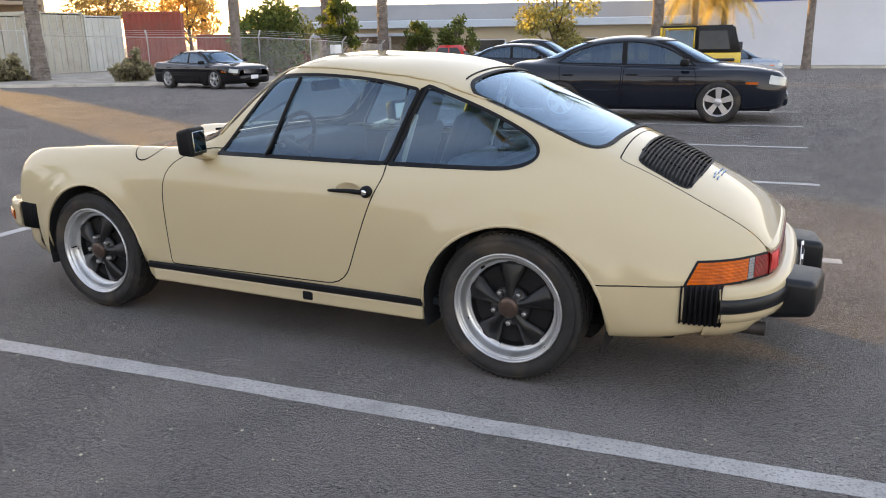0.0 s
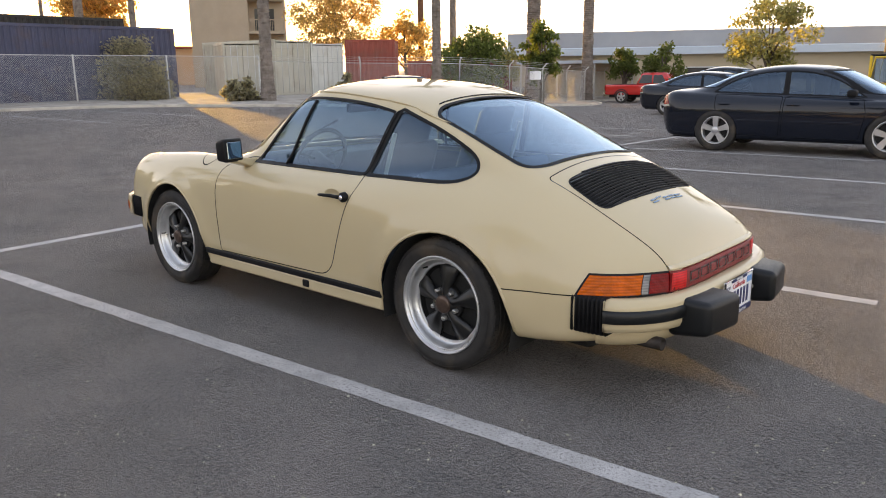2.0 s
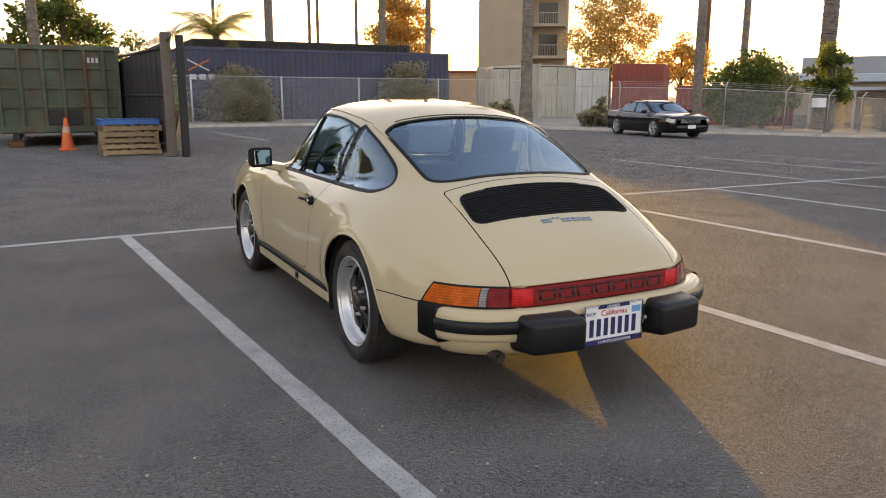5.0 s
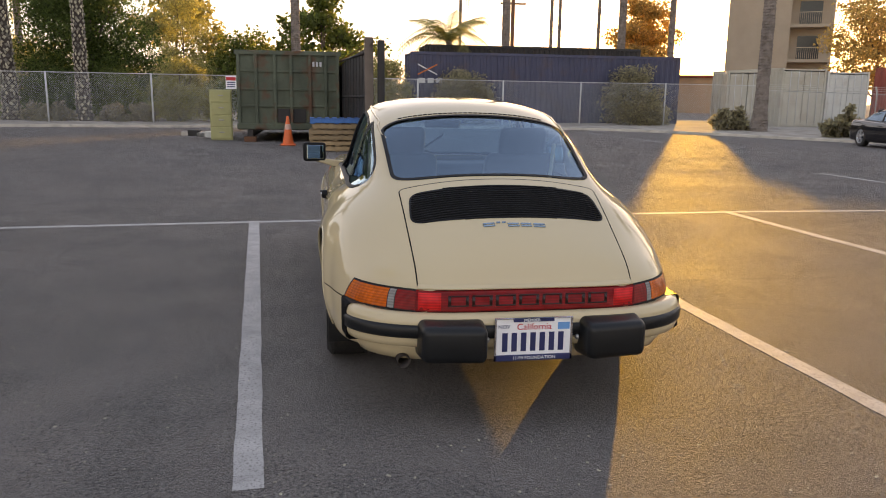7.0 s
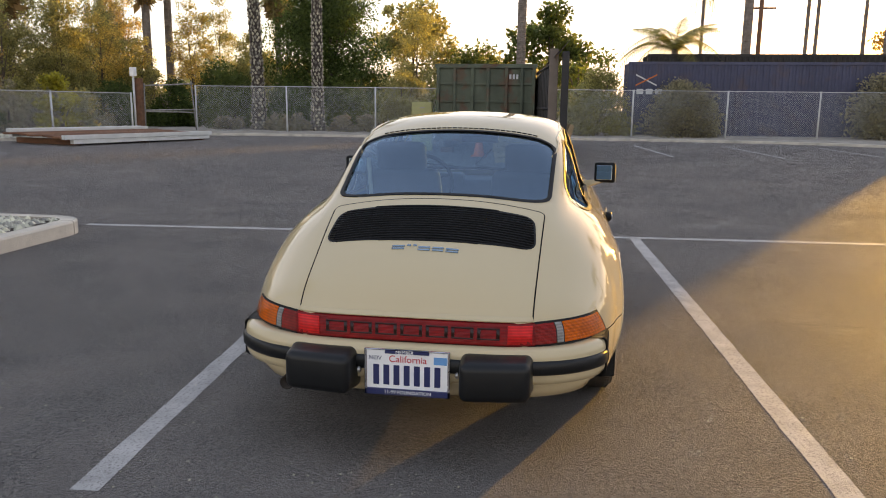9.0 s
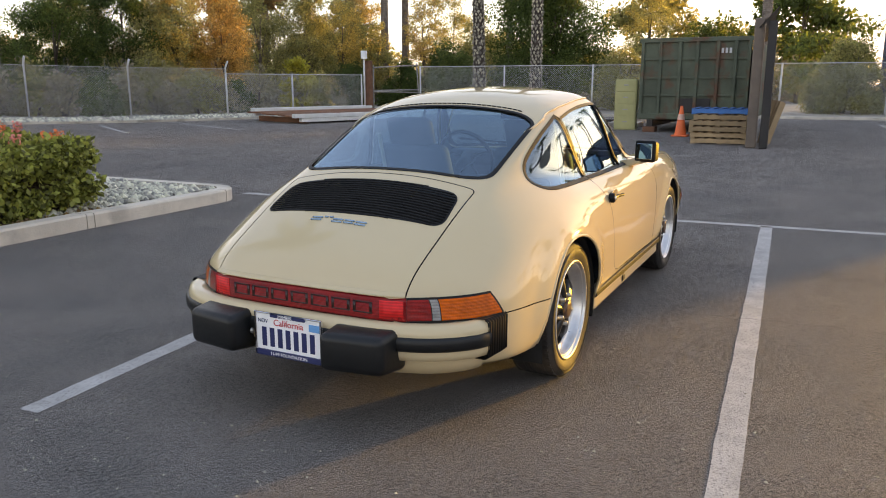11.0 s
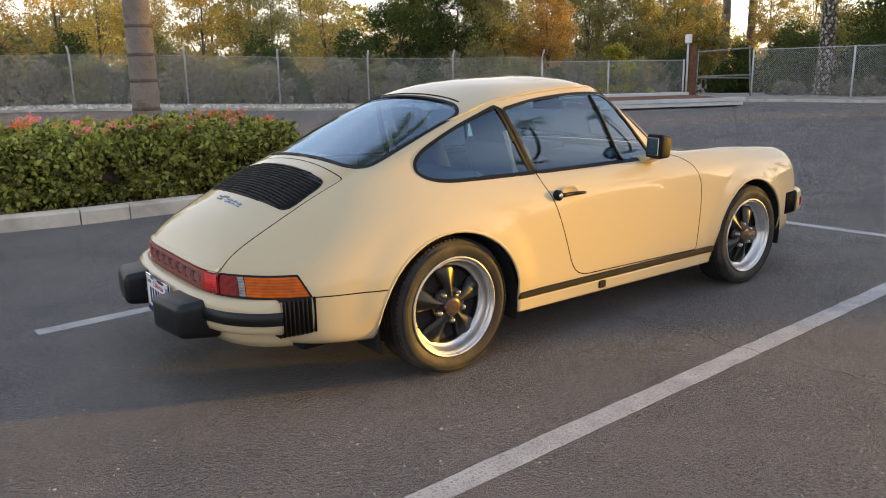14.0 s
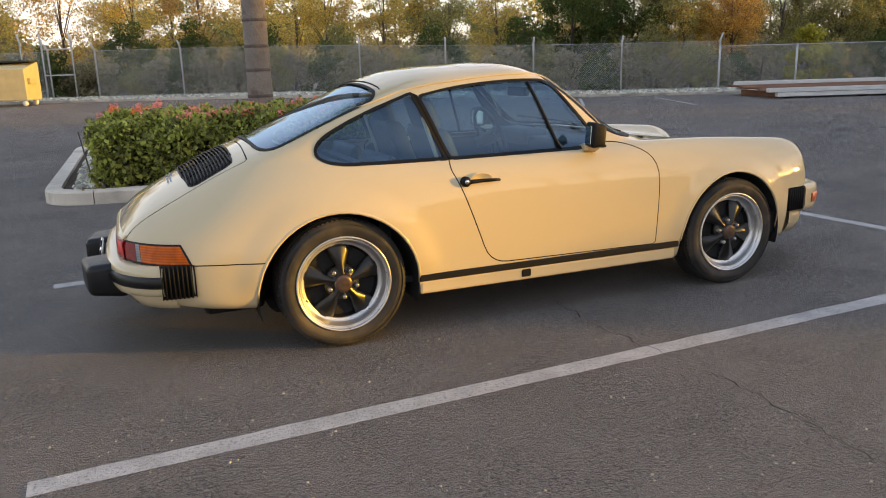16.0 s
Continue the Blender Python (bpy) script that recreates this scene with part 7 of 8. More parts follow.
for k in range(7):
    a = random.Random(k)
    tagged(part("scrap_piece", boxed(0, a.uniform(0.3, 0.8), 0, a.uniform(0.1, 0.4), 0, a.uniform(0.06, 0.22), 0.01), (M_STEEL, M_BLACK_STEEL, M_WHITE_STEEL)[k % 3], m=pose(-21.2 + a.uniform(-0.8, 0.6), -5.2 + 0.35 * k * 0.6, 0.0, 0, 0, a.uniform(0, 180))), label="piece of scrap metal lying on the asphalt", category="scrap")
sign = thing("fence_sign", pose(-30.5, -4.55, 1.55), label="small white and red notice on the fence", category="sign")
part("board", boxed(0, 0.012, -0.22, 0.22, 0, 0.55, 0.003), M_WHITE, sign)
part("red_band", boxed(0.013, 0.016, -0.2, 0.2, 0.36, 0.5), M_RED_INK, sign)
for k in range(3):
    part("text_bar", boxed(0.013, 0.016, -0.16, 0.16, 0.08 + 0.09 * k, 0.12 + 0.09 * k), M_NAVY_INK, sign)
sign = thing("fence_sign", pose(-21.8, 31.6, 1.3 + ground_z(-21.8, 31.6), 0, 0, -25), label="small white notice on the fence", category="sign")
part("board", boxed(0, 0.012, -0.35, 0.35, 0, 0.45, 0.003), M_WHITE, sign)

# stack of white and brown timbers on the asphalt
stack = Matrix.Translation((-17.55, -14.35, 0)) @ pose(0, 0, 0, 0, 0, 161.5)
for k in range(7):
    y = 0.12 + k * 0.40
    tagged(part("stacked_timber", boxed(0.12 * (k % 3), 6.0 - 0.15 * (k % 2), y, y + 0.36, 0.22 + 0.012 * k, 0.28 + 0.012 * k, 0.006), M_TIMBER_B, m=stack), label="brown timber board lying in a stack", category="timber", group="timber stack")
for k, (x, y, z) in enumerate(((0.0, -0.12, 0.20), (0.3, -0.10, 0.06), (0.38, 2.95, 0.32), (0.45, 3.08, 0.19), (0.40, 3.13, 0.33))):
    tagged(part("stacked_timber", boxed(x, 6.1 - 0.1 * k, y, y + 0.17, z, z + 0.13, 0.006), M_TIMBER_W, m=stack), label="white painted beam at the edge of the stack", category="timber", group="timber stack")
for x in (0.6, 3.2, 5.8):
    tagged(part("bearer", boxed(x, x + 0.12, 0.1, 3.1, 0.0, 0.18, 0.006), M_TIMBER_B, m=stack), label="timber bearer under the stack", category="timber", group="timber stack")

# wheeled dumpster by the south gate
zz = ground_z(4.8, -27.0)
dump = thing("dumpster", pose(4.02, -26.2, zz, 0, 0, -14), label="cream-yellow wheeled steel dumpster with black lids", category="dumpster")
bm = boxed(0, 2.0, -1.4, 0, 0.2, 1.52, 0.02)
for v in bm.verts:
    if v.co.y > -0.5 and v.co.z > 1:
        v.co.z -= 0.26
part("bin_body", bm, M_DUMPSTER, dump)
part("lid", boxed(0.02, 2.0, -1.42, -0.75, 1.50, 1.56, 0.01), M_BLACK_PLASTIC, dump)
part("lift_pocket", boxed(-0.1, 0.0, -0.8, -0.2, 0.75, 0.95, 0.01), M_DUMPSTER, dump)
for x in (0.15, 1.85):
    for y in (-1.15, -0.15):
        part("castor", mesh_of("castor", *lathe([(-0.03, 0.01), (-0.03, 0.09), (0.03, 0.09), (0.03, 0.01)], 16), M_WHITE), None, dump, m=pose(x, y, 0.095))

# ---- buildings ----
M_STUCCO = material("tan_stucco", (0.42, 0.34, 0.25), 0.9, vary=0.08, scale=0.6, bump=0.006, bump_scale=20)
M_BEIGE_WALL = material("beige_block_wall", (0.52, 0.45, 0.33), 0.9, vary=0.06, scale=0.4)
M_BLUE_ROOF = material("pale_blue_metal", (0.50, 0.58, 0.66), 0.5, vary=0.06, scale=0.4)
M_GREY_ROOF = material("grey_parapet", (0.33, 0.34, 0.35), 0.7, vary=0.08, scale=0.4)
M_WHITE_WALL = material("white_wall", (0.66, 0.68, 0.72), 0.8, vary=0.05, scale=0.3)
M_BLUE_BAND = material("blue_band", (0.05, 0.10, 0.36), 0.6)
M_DARK_GLASS = material("dark_window", (0.03, 0.035, 0.04), 0.15)

flat_ = thing("apartment_building", pose(-61.8, 35.25, 0, 0, 0, 59), label="tan stucco apartment building with corner balconies", category="building")
part("wall", boxed(0, 5.1, 0, 9, 0, 17, 0.02), M_STUCCO, flat_)
part("roof", boxed(-0.2, 8.7, -0.2, 9.2, 17, 17.4, 0.02), M_STUCCO, flat_)
part("wall", boxed(5.1, 8.5, 1.6, 9, 0, 17), M_STUCCO, flat_)
for k in range(6):
    z = 2.1 + 2.95 * k
    b = part("balcony", boxed(5.1, 8.5, 0.0, 1.6, z - 0.28, z, 0.02), M_STUCCO, flat_)
    part("rail", boxed(5.1, 8.5, 0.0, 0.05, z + 0.95, z + 1.02), M_STUCCO, b)
    for q in np.arange(5.15, 8.5, 0.16):
        part("baluster", boxed(q, q + 0.03, 0.01, 0.04, z, z + 0.95), M_STUCCO, b)
    w = part("window", boxed(5.8, 7.6, 1.56, 1.6, z + 0.05, z + 2.05), M_DARK_GLASS, flat_)
    part("window", boxed(8.48, 8.52, 3.5, 5.5, z + 0.7, z + 2.0), M_DARK_GLASS, flat_)
part("corner_pier", boxed(8.3, 8.5, 0, 0.3, 0, 17), M_STUCCO, flat_)

low = thing("low_building", pose(-82.0, 40.5, 0, 0, 0, 63.4), label="low far-off building beyond the gap by the container", category="building")
part("wall", boxed(-7, 7, -3, 3, 0, 3.95), M_STUCCO, low)
part("roof", boxed(-7.3, 7.3, -3.3, 3.3, 3.95, 4.2, 0.03), M_RED_STEEL, low)
ware = thing("warehouse", pose(-37.0, 45.2, -0.8, 0, 0, 25.5), label="long beige warehouse with a pale blue metal eave", category="building")
part("wall", boxed(0, 36, 0, 14, 0, 3.1), M_BEIGE_WALL, ware)
bm = boxed(-0.6, 36.4, -0.9, 14, 3.1, 4.15)
for v in bm.verts:
    if v.co.y < 0 and v.co.z > 3.5:
        v.co.z -= 0.55
part("roof", bm, M_BLUE_ROOF, ware)
part("parapet", boxed(2, 36, 3.2, 14, 3.3, 4.95), M_GREY_ROOF, ware)
for k in range(4):
    w = part("window", boxed(9 + 7 * k, 11.4 + 7 * k, -0.03, 0.02, 1.2, 2.2), M_WHITE_WALL, ware)
    part("pane", boxed(9.1 + 7 * k, 11.3 + 7 * k, -0.05, -0.03, 1.28, 2.12), M_DARK_GLASS, w)
lean = thing("open_shed", pose(-29.5, 40.5, -0.62, 0, 0, 26), label="pale open-fronted shed roof on posts", category="shed")
part("roof", boxed(0, 8.0, 0, 4, 2.3, 2.5), M_BLUE_ROOF, lean)
part("wall", boxed(0, 8, 3.8, 4, 0, 2.3), M_BEIGE_WALL, lean)
for x in (0.2, 2.7, 5.2, 7.7):
    part("post", boxed(x, x + 0.12, 0.1, 0.22, 0, 2.3), M_GALV, lean)
office = thing("white_building", pose(-6.4, 55.2, -0.8, 0, 0, 2), label="plain white building with a blue band under the eave", category="building")
part("wall", boxed(0, 34, 0, 16, 0, 7.5), M_WHITE_WALL, office)
part("band", boxed(-0.03, 34, -0.04, 0.0, 4.35, 4.65), M_BLUE_BAND, office)
part("roof", boxed(-0.2, 34.2, -0.2, 16, 7.5, 7.8), M_GREY_ROOF, office)
# utility pole with crossarms
pole = thing("utility_pole", pose(-73.8, 18.5, 0), label="timber utility pole with two crossarms", category="pole")
part("mast", tube_mesh("mast", [(0, 0, -0.3), (0, 0, 12.5)], 0.2, M_WOOD), None, pole)
for z in (11.8, 10.6):
    part("crossarm", boxed(-0.08, 0.08, -1.3, 1.3, z, z + 0.16), M_WOOD, pole)
pole = thing("utility_pole", pose(-44, 46.5, 0), label="plain timber utility pole", category="pole")
part("mast", tube_mesh("mast", [(0, 0, -0.3), (0, 0, 14)], 0.26, M_WOOD), None, pole)

# ---- other parked cars ----
def sec(top, w=0.90, low=0.2, mid=0.58):
    """Half section with a common flank, and its upper points."""
    return [(w * 0.78, low), (w * 0.945, low + 0.015), (w * 0.985, 0.38), (w, mid), (w * 0.995, 0.75), (w * 0.955, 0.87)] + top


SALOON = {
    -2.41: [(.50, .34), (.60, .38), (.66, .46), (.69, .56), (.70, .68), (.69, .80), (.67, .88), (.64, .925), (.60, .95), (.52, .965), (.4, .972), (.2, .978), (0, .98)],
    -2.3: [(.64, .26), (.76, .29), (.80, .4), (.82, .56), (.82, .73), (.80, .86), (.76, .95), (.70, .995), (.63, 1.01), (.53, 1.02), (.4, 1.027), (.2, 1.033), (0, 1.035)],
    -1.95: sec([(.80, .97), (.73, 1.01), (.65, 1.03), (.56, 1.045), (.44, 1.055), (.22, 1.065), (0, 1.07)], 0.89, 0.22),
    -1.6: sec([(.81, .965), (.74, 1.005), (.69, 1.05), (.62, 1.10), (.51, 1.14), (.26, 1.165), (0, 1.17)]),
    -1.2: sec([(.81, .955), (.75, .99), (.71, 1.10), (.65, 1.22), (.55, 1.295), (.28, 1.335), (0, 1.345)], 0.91),
    -.7: sec([(.81, .945), (.755, .975), (.70, 1.16), (.63, 1.33), (.54, 1.405), (.28, 1.44), (0, 1.45)], 0.915),
    0: sec([(.805, .93), (.755, .96), (.70, 1.16), (.63, 1.35), (.54, 1.425), (.28, 1.455), (0, 1.465)], 0.915),
    .5: sec([(.80, .915), (.755, .945), (.705, 1.12), (.64, 1.28), (.545, 1.35), (.28, 1.39), (0, 1.40)], 0.915),
    .95: sec([(.80, .90), (.755, .925), (.725, 1.0), (.68, 1.08), (.58, 1.135), (.3, 1.175), (0, 1.185)], 0.91),
    1.3: sec([(.80, .90), (.755, .935), (.72, .955), (.67, .975), (.56, .995), (.3, 1.01), (0, 1.015)], 0.905),
    1.75: sec([(.79, .895), (.735, .925), (.68, .935), (.61, .942), (.5, .948), (.25, .956), (0, .96)], 0.895, mid=0.55),
    2.15: [(.68, .22), (.82, .25), (.85, .38), (.86, .52), (.85, .67), (.82, .79), (.77, .85), (.72, .868), (.66, .876), (.57, .882), (.46, .888), (.22, .896), (0, .90)],
    2.36: [(.58, .25), (.70, .28), (.74, .38), (.755, .50), (.75, .63), (.72, .735), (.68, .785), (.64, .80), (.59, .808), (.51, .814), (.41, .82), (.20, .826), (0, .83)],
    2.43: [(.46, .30), (.56, .33), (.60, .40), (.62, .50), (.62, .60), (.60, .67), (.57, .705), (.54, .718), (.5, .726), (.44, .732), (.36, .737), (.18, .742), (0, .745)],
}
SALOON_SHELL = Shell(SALOON, 0.05, 0.15, 4)
SIDE_GLASS = rounded([(-1.50, 1.005), (0.98, 0.945), (0.55, 1.235), (0.05, 1.375), (-0.65, 1.37), (-1.18, 1.22)], [0.06, 0.02, 0.3, 0.3, 0.3, 0.2], 4)
M_WHEEL_ALLOY = material("silver_alloy", (0.62, 0.62, 0.63), 0.32, 0.8, vary=0.1)
M_DARK_CABIN = material("dark_cabin", (0.015, 0.015, 0.016), 0.8)
M_TINT = glass("tinted_car_glass", (0.35, 0.40, 0.42), 0.6)
M_HEADLIGHT = material("headlamp_glass", (0.52, 0.52, 0.48), 0.12, 0.2, vary=0.1)


def road_wheel(parent, x, y, r, side, spokes=5):
    w = part("wheel", mesh_of("wheel", *lathe([(-0.20, r * 0.66), (-0.20, r * 0.93), (-0.18, r), (-0.02, r), (0.0, r * 0.93), (0.002, r * 0.72), (-0.012, r * 0.66)], 36), M_TYRE), None, parent, "black tyre on a silver alloy wheel", m=Matrix.LocRotScale((x, y, r), None, (1, side, 1)))
    part("rim", mesh_of("rim", *lathe([(-0.004, r * 0.68), (0.0, r * 0.66), (-0.012, r * 0.62), (-0.09, r * 0.60)], 36), M_WHEEL_ALLOY), None, w)
    part("brake_disc", mesh_of("brake_disc", *lathe([(-0.085, 0.01), (-0.085, r * 0.6)], 24), M_DARK_CABIN), None, w)
    for k in range(spokes):
        bm = bmesh.new()
        for z0, z1, h0, h1 in ((r * 0.1, r * 0.64, r * 0.10, r * 0.15),):
            vs = [bm.verts.new(p) for p in ((-h0, -0.012, z0), (h0, -0.012, z0), (h1, -0.006, z1), (-h1, -0.006, z1), (-h0, -0.05, z0), (h0, -0.05, z0), (h1, -0.05, z1), (-h1, -0.05, z1))]
            for q in ((0, 1, 2, 3), (0, 3, 7, 4), (1, 5, 6, 2), (3, 2, 6, 7)):
                bm.faces.new([vs[i] for i in q])
        part("spoke", bm, M_WHEEL_ALLOY, w, m=Matrix.Rotation(2 * math.pi * k / spokes, 4, "Y"))
    part("hub", mesh_of("hub", *lathe([(-0.05, r * 0.2), (-0.008, r * 0.17), (0.0, r * 0.1), (0.001, 0.001)], 20), M_WHEEL_ALLOY), None, w)
    return w


def saloon(m, paint, label, scale=(1, 1, 1), lamps=True):
    """A four-door saloon, nose towards +x, standing on its wheels at the origin."""
    S = SALOON_SHELL
    c = thing("saloon_car", m, label=label, category="car")
    sx, sy, sz = scale

    def shape(me):
        me.transform(Matrix.Diagonal((sx, sy, sz, 1)))
        return me

    rest = S.cells()
    for ax in (-1.365, 1.365):
        arch = [(ax + 0.375 * math.cos(t), 0.335 + 0.365 * math.sin(t)) for t in np.linspace(0, math.pi, 17)] + [(ax - 0.375, 0), (ax + 0.375, 0)]
        _, rest = cut(rest, (0, 2), arch)
    pane, seal, rest = ring(rest, (0, 2), SIDE_GLASS, 0.02, lambda q: 36 <= q[0][4] <= 62)
    pillar, pane = cut(pane, (0, 2), [(-0.30, 0.8), (-0.20, 0.8), (-0.235, 1.5), (-0.315, 1.5)])
    front_glass, front_seal, rest = ring(rest, (1, 2), rounded([(-0.74, 0.985), (0.74, 0.985), (0.60, 1.385), (-0.60, 1.385)], 0.06, 4), 0.02, lambda q: q[0][4] >= 42 and q[0][0] > 0.2)
    back_glass, back_seal, rest = ring(rest, (1, 2), rounded([(-0.70, 1.075), (0.70, 1.075), (0.58, 1.375), (-0.58, 1.375)], 0.06, 4), 0.02, lambda q: q[0][4] >= 42 and q[0][0] < -0.8)
    gaps = []
    for out in (rounded([(-1.22, 0.30), (-0.30, 0.27), (-0.28, 0.955), (-1.42, 0.985), (-1.40, 0.75)], 0.06, 4), rounded([(-0.27, 0.27), (0.92, 0.27), (1.0, 0.70), (0.94, 0.93), (-0.25, 0.953)], 0.06, 4)):
        inn, gap, rest = ring(rest, (0, 2), out, 0.009, lambda q: 3 <= q[0][4] <= 42)
        gaps.append(gap)
        for s in (1, -1):
            d = part("door", shape(S.skin("door", inn, paint, 0.0, (s,))), None, c)
            x1 = min(p[0] for p in out) + 0.17
            part("door_handle", boxed((x1 - 0.10) * sx, (x1 + 0.10) * sx, 0.895 * s * sy - 0.02, 0.895 * s * sy + 0.025, 0.80 * sz, 0.83 * sz, 0.008), paint, d)
    part("body", shape(S.skin("body", rest, paint)), None, c)
    for g in gaps:
        for s in (1, -1):
            part("door_seam", shape(S.skin("door_seam", g, M_GAP, -0.004, (s,))), None, c)
    for s in (1, -1):
        part("side_window", shape(S.skin("side_window", pane, M_TINT, -0.004, (s,))), None, c)
        part("window_seal", shape(S.skin("window_seal", seal, M_TRIM, 0.002, (s,))), None, c)
        part("door_pillar", shape(S.skin("door_pillar", pillar, M_TRIM, 0.001, (s,))), None, c)
        part("door_mirror", boxed(0.72 * sx, 0.86 * sx, (0.86 if s > 0 else -1.05) * sy, (1.05 if s > 0 else -0.86) * sy, 0.95 * sz, 1.07 * sz, 0.03, 2), M_TRIM, c, smooth=True)
        part("rub_strip", boxed(-1.0 * sx, 0.95 * sx, (0.905 * s - 0.012) * sy, (0.905 * s + 0.016) * sy, 0.52 * sz, 0.56 * sz, 0.006), paint, c)
        for ax in (-1.365, 1.365):
            road_wheel(c, ax * sx, 0.90 * s * sy, 0.335, s)
            v, f = lathe([(0.0, 0.01), (0.0, 0.37), (0.30, 0.37)], 20, "y", -0.1, math.pi + 0.2)
            part("wheel_housing", mesh_of("wheel_housing", [((ax + a) * sx, (0.56 + b) * s * sy, 0.33 + z) for a, b, z in v], f, M_UNDER), None, c)
        if lamps:
            lampf, _ = cut(S.cells(), (0, 2), [(2.14, 0.66), (2.40, 0.62), (2.40, 0.75), (2.16, 0.80)], lambda q: 15 <= q[0][4] <= 45)
            part("headlamp", shape(S.skin("headlamp", lampf, M_HEADLIGHT, 0.004, (s,))), None, c, "clear headlamp")
            lampr, _ = cut(S.cells(), (0, 2), [(-2.40, 0.74), (-2.24, 0.76), (-2.33, 0.96), (-2.40, 0.96)], lambda q: 15 <= q[0][4] <= 45)
            tail = part("tail_lamp", shape(S.skin("tail_lamp", lampr, M_RED, 0.004, (s,))), None, c, "red tail lamp")
            low_edge, _ = cut(lampr, (0, 2), [(-2.41, 0.73), (-2.2, 0.73), (-2.2, 0.80), (-2.41, 0.78)])
            part("reversing_lens", shape(S.skin("reversing_lens", low_edge, M_HEADLIGHT, 0.006, (s,))), None, tail, "pale reversing lens")
            marker, _ = cut(S.cells(), (0, 2), [(1.78, 0.655), (1.98, 0.645), (1.98, 0.685), (1.78, 0.69)], lambda q: 9 <= q[0][4] <= 30)
            part("side_marker", shape(S.skin("side_marker", marker, M_AMBER, 0.004, (s,))), None, c, "small amber side marker")
    part("windscreen", shape(S.skin("windscreen", front_glass, M_TINT, -0.003)), None, c)
    part("rear_window", shape(S.skin("rear_window", back_glass, M_TINT, -0.003)), None, c)
    part("window_seal", shape(S.skin("window_seal", front_seal, M_TRIM, 0.002)), None, c)
    part("window_seal", shape(S.skin("window_seal", back_seal, M_TRIM, 0.002)), None, c)
    part("underbody", boxed(-2.2 * sx, 2.2 * sx, -0.72 * sy, 0.72 * sy, 0.19, 0.3), M_UNDER, c)
    part("cabin", boxed(-1.6 * sx, 1.2 * sx, -0.72 * sy, 0.72 * sy, 0.3, 0.86), M_DARK_CABIN, c)
    for x in (-0.75, 0.2):
        for y in (-0.38, 0.38):
            part("seat", boxed(x - 0.08, x + 0.08, (y - 0.24) * sy, (y + 0.24) * sy, 0.8, 1.22, 0.05, 2), M_DARK_CABIN, c, smooth=True)
    part("front_grille", boxed(2.36 * sx, 2.425 * sx, -0.40 * sy, 0.40 * sy, 0.50, 0.66, 0.02), M_CHROME, c, "bright slatted grille")
    part("front_bumper", boxed(2.30 * sx, 2.47 * sx, -0.60 * sy, 0.60 * sy, 0.26, 0.46, 0.05, 2), paint, c, smooth=True)
    part("number_plate", boxed(2.465 * sx, 2.475 * sx, -0.15, 0.15, 0.34, 0.46), M_WHITE, c)
    return c


P_NAVY = material("dark_navy_paint", (0.007, 0.010, 0.018), 0.2, vary=0.05, coat=0.8, spec=0.1, scale=2)
P_BLACK = material("black_car_paint", (0.006, 0.005, 0.006), 0.2, vary=0.05, coat=0.8, spec=0.1, scale=2)
P_GREY = material("dark_grey_paint", (0.014, 0.016, 0.022), 0.22, vary=0.05, coat=0.8, spec=0.1, scale=2)
P_SILVER = material("silver_blue_paint", (0.30, 0.35, 0.42), 0.25, 0.3, vary=0.05, coat=1.0, scale=2)
P_RED = material("bright_red_paint", (0.60, 0.025, 0.02), 0.22, vary=0.05, coat=1.0, scale=2)
P_YELLOW = material("yellow_paint", (0.75, 0.50, 0.03), 0.3, vary=0.05, coat=0.5, scale=2)
M_CANVAS = material("black_canvas", (0.018, 0.018, 0.018), 0.85, vary=0.2, scale=6, bump=0.002)

saloon(pose(-1.60, 10.2, 0, 0, 0, 4), P_NAVY, "dark navy four-door saloon with silver wheels", (0.925, 0.98, 0.935))
saloon(pose(-17.67, 17.37, ground_z(-17.67, 17.37), 0, 0, -10), P_BLACK, "black saloon parked by the fence", (0.90, 0.95, 0.86))
saloon(pose(-7.8, 21.6, ground_z(-7.8, 21.6), 0, 0, 5), P_GREY, "dark grey saloon with silver wheels", (0.96, 0.98, 0.96))
saloon(pose(-8.6, 25.2, ground_z(-8.6, 25.2), 0, 0, 5), P_GREY, "dark blue-grey estate car", (0.96, 1.0, 1.14))
saloon(pose(-2.5, 35.8, ground_z(-2.5, 35.8), 0, 0, 8), P_SILVER, "silver-blue car parked far off", (0.92, 0.98, 0.98))

# red pick-up truck
tr = thing("pickup_truck", pose(-19.5, 41.0, ground_z(-19.5, 41.0), 0, 0, 10), label="bright red pick-up truck with a chrome bumper", category="truck")
bm = boxed(-2.8, 2.8, -0.95, 0.95, 0.50, 1.12, 0.08, 2)
part("body", bm, P_RED, tr, smooth=True)
bm = boxed(-0.9, 1.2, -0.88, 0.88, 1.10, 1.82, 0.0)
for v in bm.verts:
    if v.co.z > 1.5:
        v.co.x = v.co.x * 0.72 - (0.05 if v.co.x > 0 else -0.1)
        v.co.y *= 0.86
bmesh.ops.bevel(bm, geom=list(bm.edges), offset=0.06, segments=2, affect="EDGES")
part("cab", bm, P_RED, tr, smooth=True)
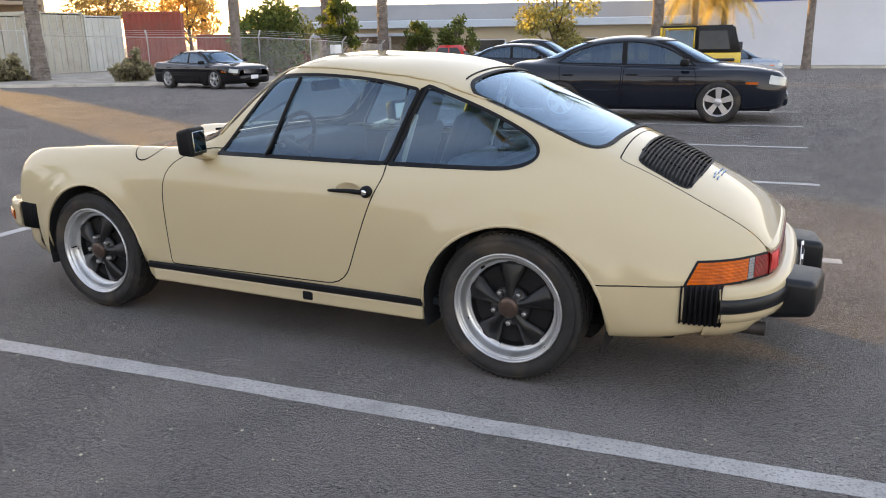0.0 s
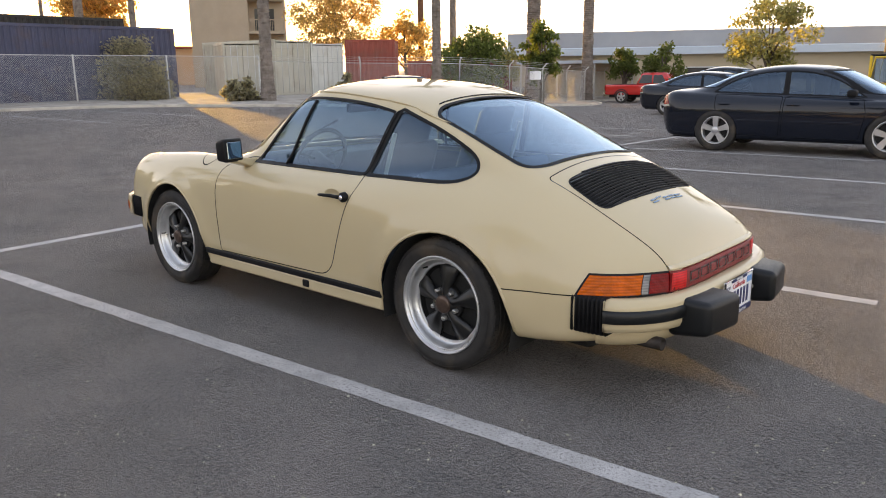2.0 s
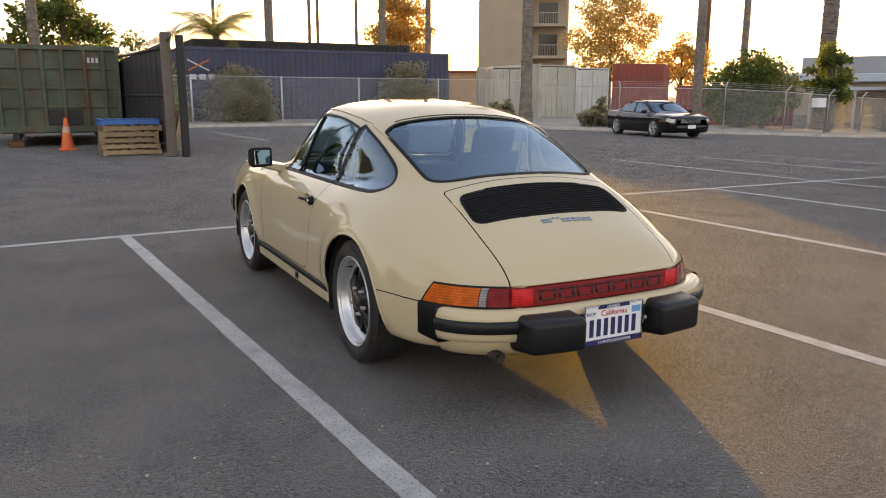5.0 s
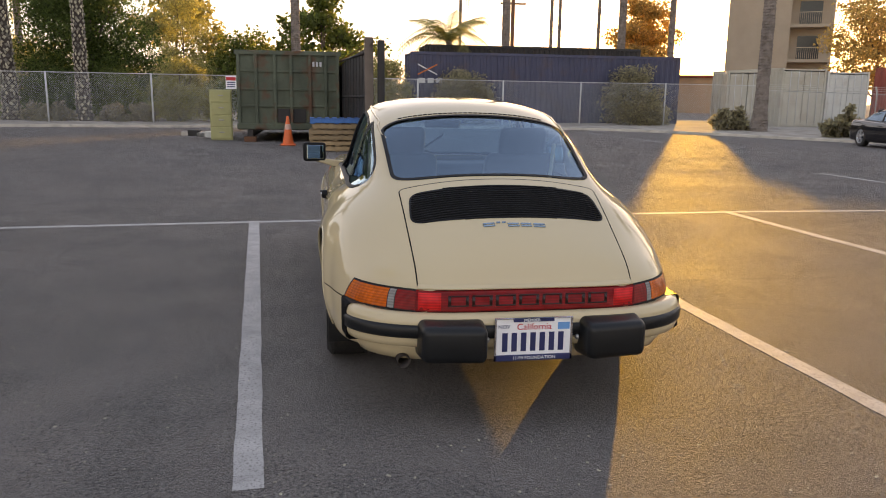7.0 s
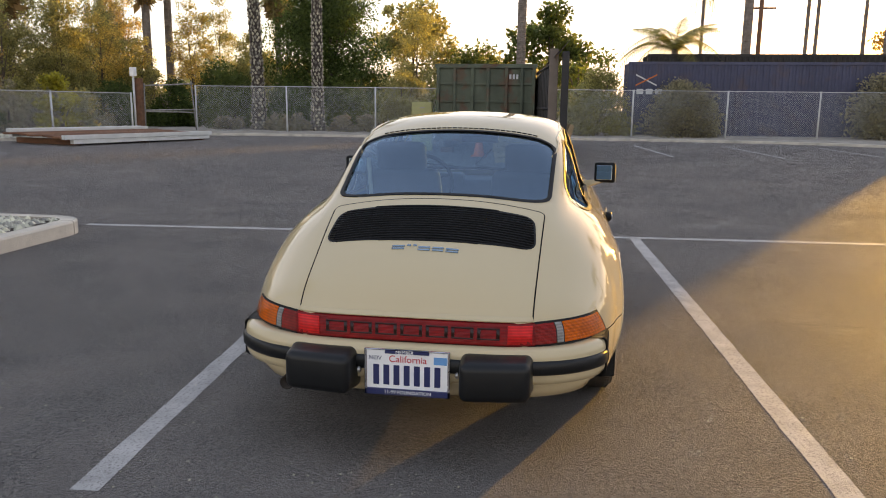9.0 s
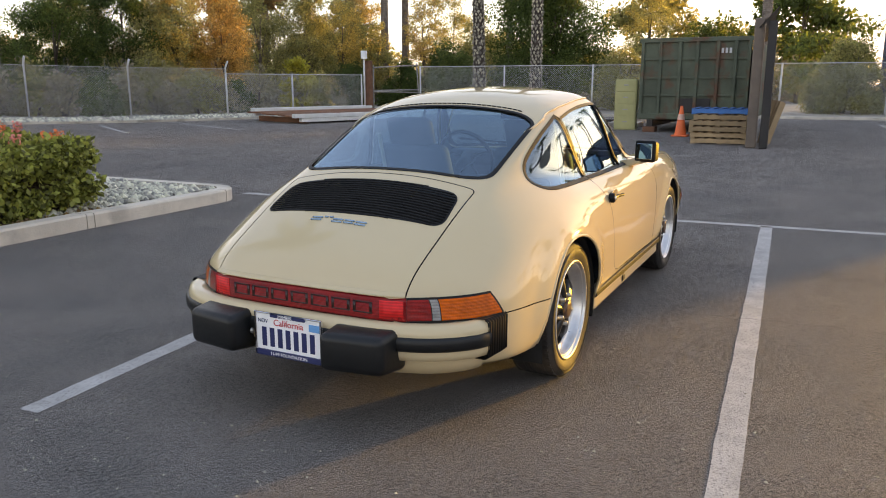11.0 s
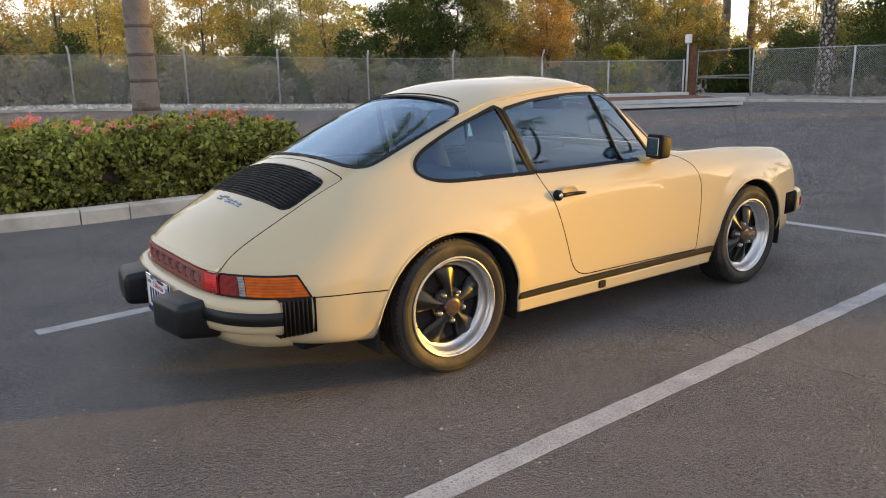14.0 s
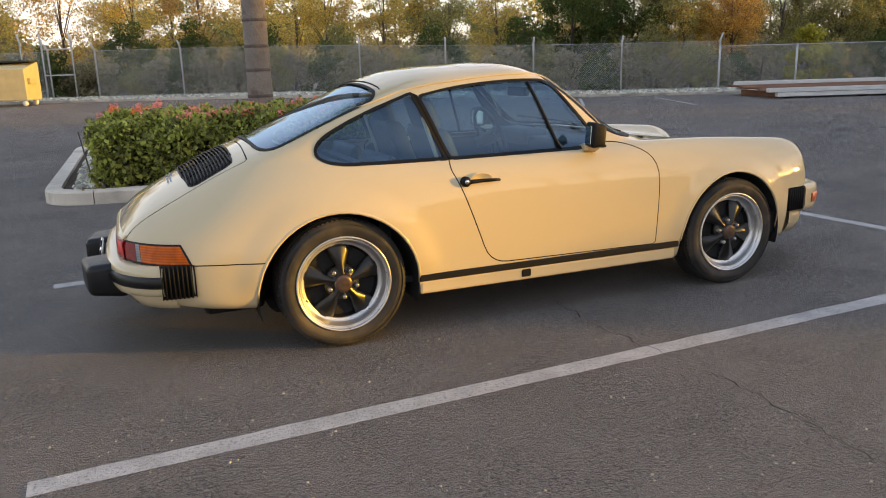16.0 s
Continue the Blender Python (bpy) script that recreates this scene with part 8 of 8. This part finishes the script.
for s in (1, -1):
    for x0, x1, t0, t1 in ((-0.72, 0.08, -0.52, 0.08), (0.16, 0.98, 0.16, 0.68)):
        part("side_window", mesh_of("side_window", [(x0, 0.875 * s, 1.2), (x1, 0.875 * s, 1.2), (t1, 0.79 * s, 1.68), (t0, 0.79 * s, 1.68)], [(0, 1, 2, 3)], M_DARK_GLASS, False), None, tr)
    for x in (-1.75, 1.8):
        road_wheel(tr, x, 0.96 * s, 0.39, s)
        part("arch", mesh_of("arch", *lathe([(0.90 * s, 0.40), (0.965 * s, 0.46), (0.965 * s, 0.40)], 20, "y", 0, math.pi), M_UNDER), None, tr, m=pose(x, 0, 0.40))
    part("tail_lamp", boxed(-2.82, -2.74, (0.78 if s > 0 else -0.95), (0.95 if s > 0 else -0.78), 0.8, 1.08, 0.01), M_RED, tr)
part("windscreen", mesh_of("windscreen", [(1.19, -0.76, 1.16), (1.19, 0.76, 1.16), (0.85, 0.68, 1.72), (0.85, -0.68, 1.72)], [(0, 1, 2, 3)], M_DARK_GLASS, False), None, tr)
part("load_bed", boxed(-2.7, -0.95, -0.85, 0.85, 1.10, 1.128), M_DARK_CABIN, tr)
part("rear_bumper", boxed(-2.95, -2.75, -0.9, 0.9, 0.5, 0.68, 0.03), M_CHROME, tr)
part("front_bumper", boxed(2.75, 2.92, -0.9, 0.9, 0.42, 0.62, 0.03), M_CHROME, tr)
part("underbody", boxed(-2.6, 2.6, -0.7, 0.7, 0.35, 0.52), M_UNDER, tr)

# yellow open off-roader with a black soft top
jp = thing("off_road_car", pose(-2.85, 21.4, ground_z(-2.85, 21.4), 0, 0, 184), label="yellow off-road car with a black soft top and a spare wheel", category="car")
part("tub", boxed(-1.9, 0.35, -0.78, 0.78, 0.55, 1.06, 0.04, 2), P_YELLOW, jp, smooth=True)
part("bonnet", boxed(0.35, 1.9, -0.62, 0.62, 0.66, 1.03, 0.05, 2), P_YELLOW, jp, smooth=True)
part("windscreen_frame", boxed(0.33, 0.40, -0.74, 0.74, 1.02, 1.80, 0.02), P_YELLOW, jp)
part("windscreen", boxed(0.40, 0.41, -0.66, 0.66, 1.14, 1.72), M_TINT, jp)
bm = boxed(-1.88, -0.62, -0.76, 0.76, 1.06, 1.84, 0.0)
for v in bm.verts:
    if v.co.z > 1.5:
        v.co.y *= 0.9
        if v.co.x < -1:
            v.co.x += 0.22
bmesh.ops.bevel(bm, geom=list(bm.edges), offset=0.05, segments=2, affect="EDGES")
part("soft_top", bm, M_CANVAS, jp, "black canvas soft top", True)
part("top_sheet", boxed(-0.64, 0.40, -0.70, 0.70, 1.79, 1.84, 0.02, 2), M_CANVAS, jp, smooth=True)
for s in (1, -1):
    part("soft_window", mesh_of("soft_window", [(-1.60, 0.765 * s, 1.16), (-0.72, 0.765 * s, 1.16), (-0.72, 0.715 * s, 1.68), (-1.48, 0.715 * s, 1.68)], [(0, 1, 2, 3)], M_DARK_GLASS, False), None, jp)
    part("half_door", mesh_of("half_door", [(-0.62, 0.786 * s, 0.66), (0.30, 0.786 * s, 0.66), (0.30, 0.786 * s, 1.06), (-0.62, 0.786 * s, 1.06)], [(0, 1, 2, 3)], P_YELLOW, False), None, jp)
    frame_pts = [(-0.58, 0.772 * s, 1.06), (-0.58, 0.715 * s, 1.76), (0.26, 0.715 * s, 1.76), (0.36, 0.772 * s, 1.06)]
    part("door_frame", tube_mesh("door_frame", frame_pts, 0.03, P_YELLOW, sides=6), None, jp)
    part("door_window", mesh_of("door_window", [(-0.58, 0.768 * s, 1.10), (0.24, 0.768 * s, 1.10), (0.24, 0.715 * s, 1.70), (-0.58, 0.715 * s, 1.70)], [(0, 1, 2, 3)], M_TINT, False), None, jp)
    for x in (-1.25, 1.2):
        road_wheel(jp, x, 0.86 * s, 0.38, s)
        part("wing", boxed(x - 0.5, x + 0.5, (0.6 if s > 0 else -0.88), (0.88 if s > 0 else -0.6), 0.82, 0.90, 0.03), M_BLACK_PLASTIC, jp)
road_wheel(jp, 0, 0, 0.36, 1).matrix_local = pose(-1.92, 0.1, 1.0, 0, 0, 90)
part("underbody", boxed(-1.8, 1.8, -0.5, 0.5, 0.45, 0.62), M_UNDER, jp)
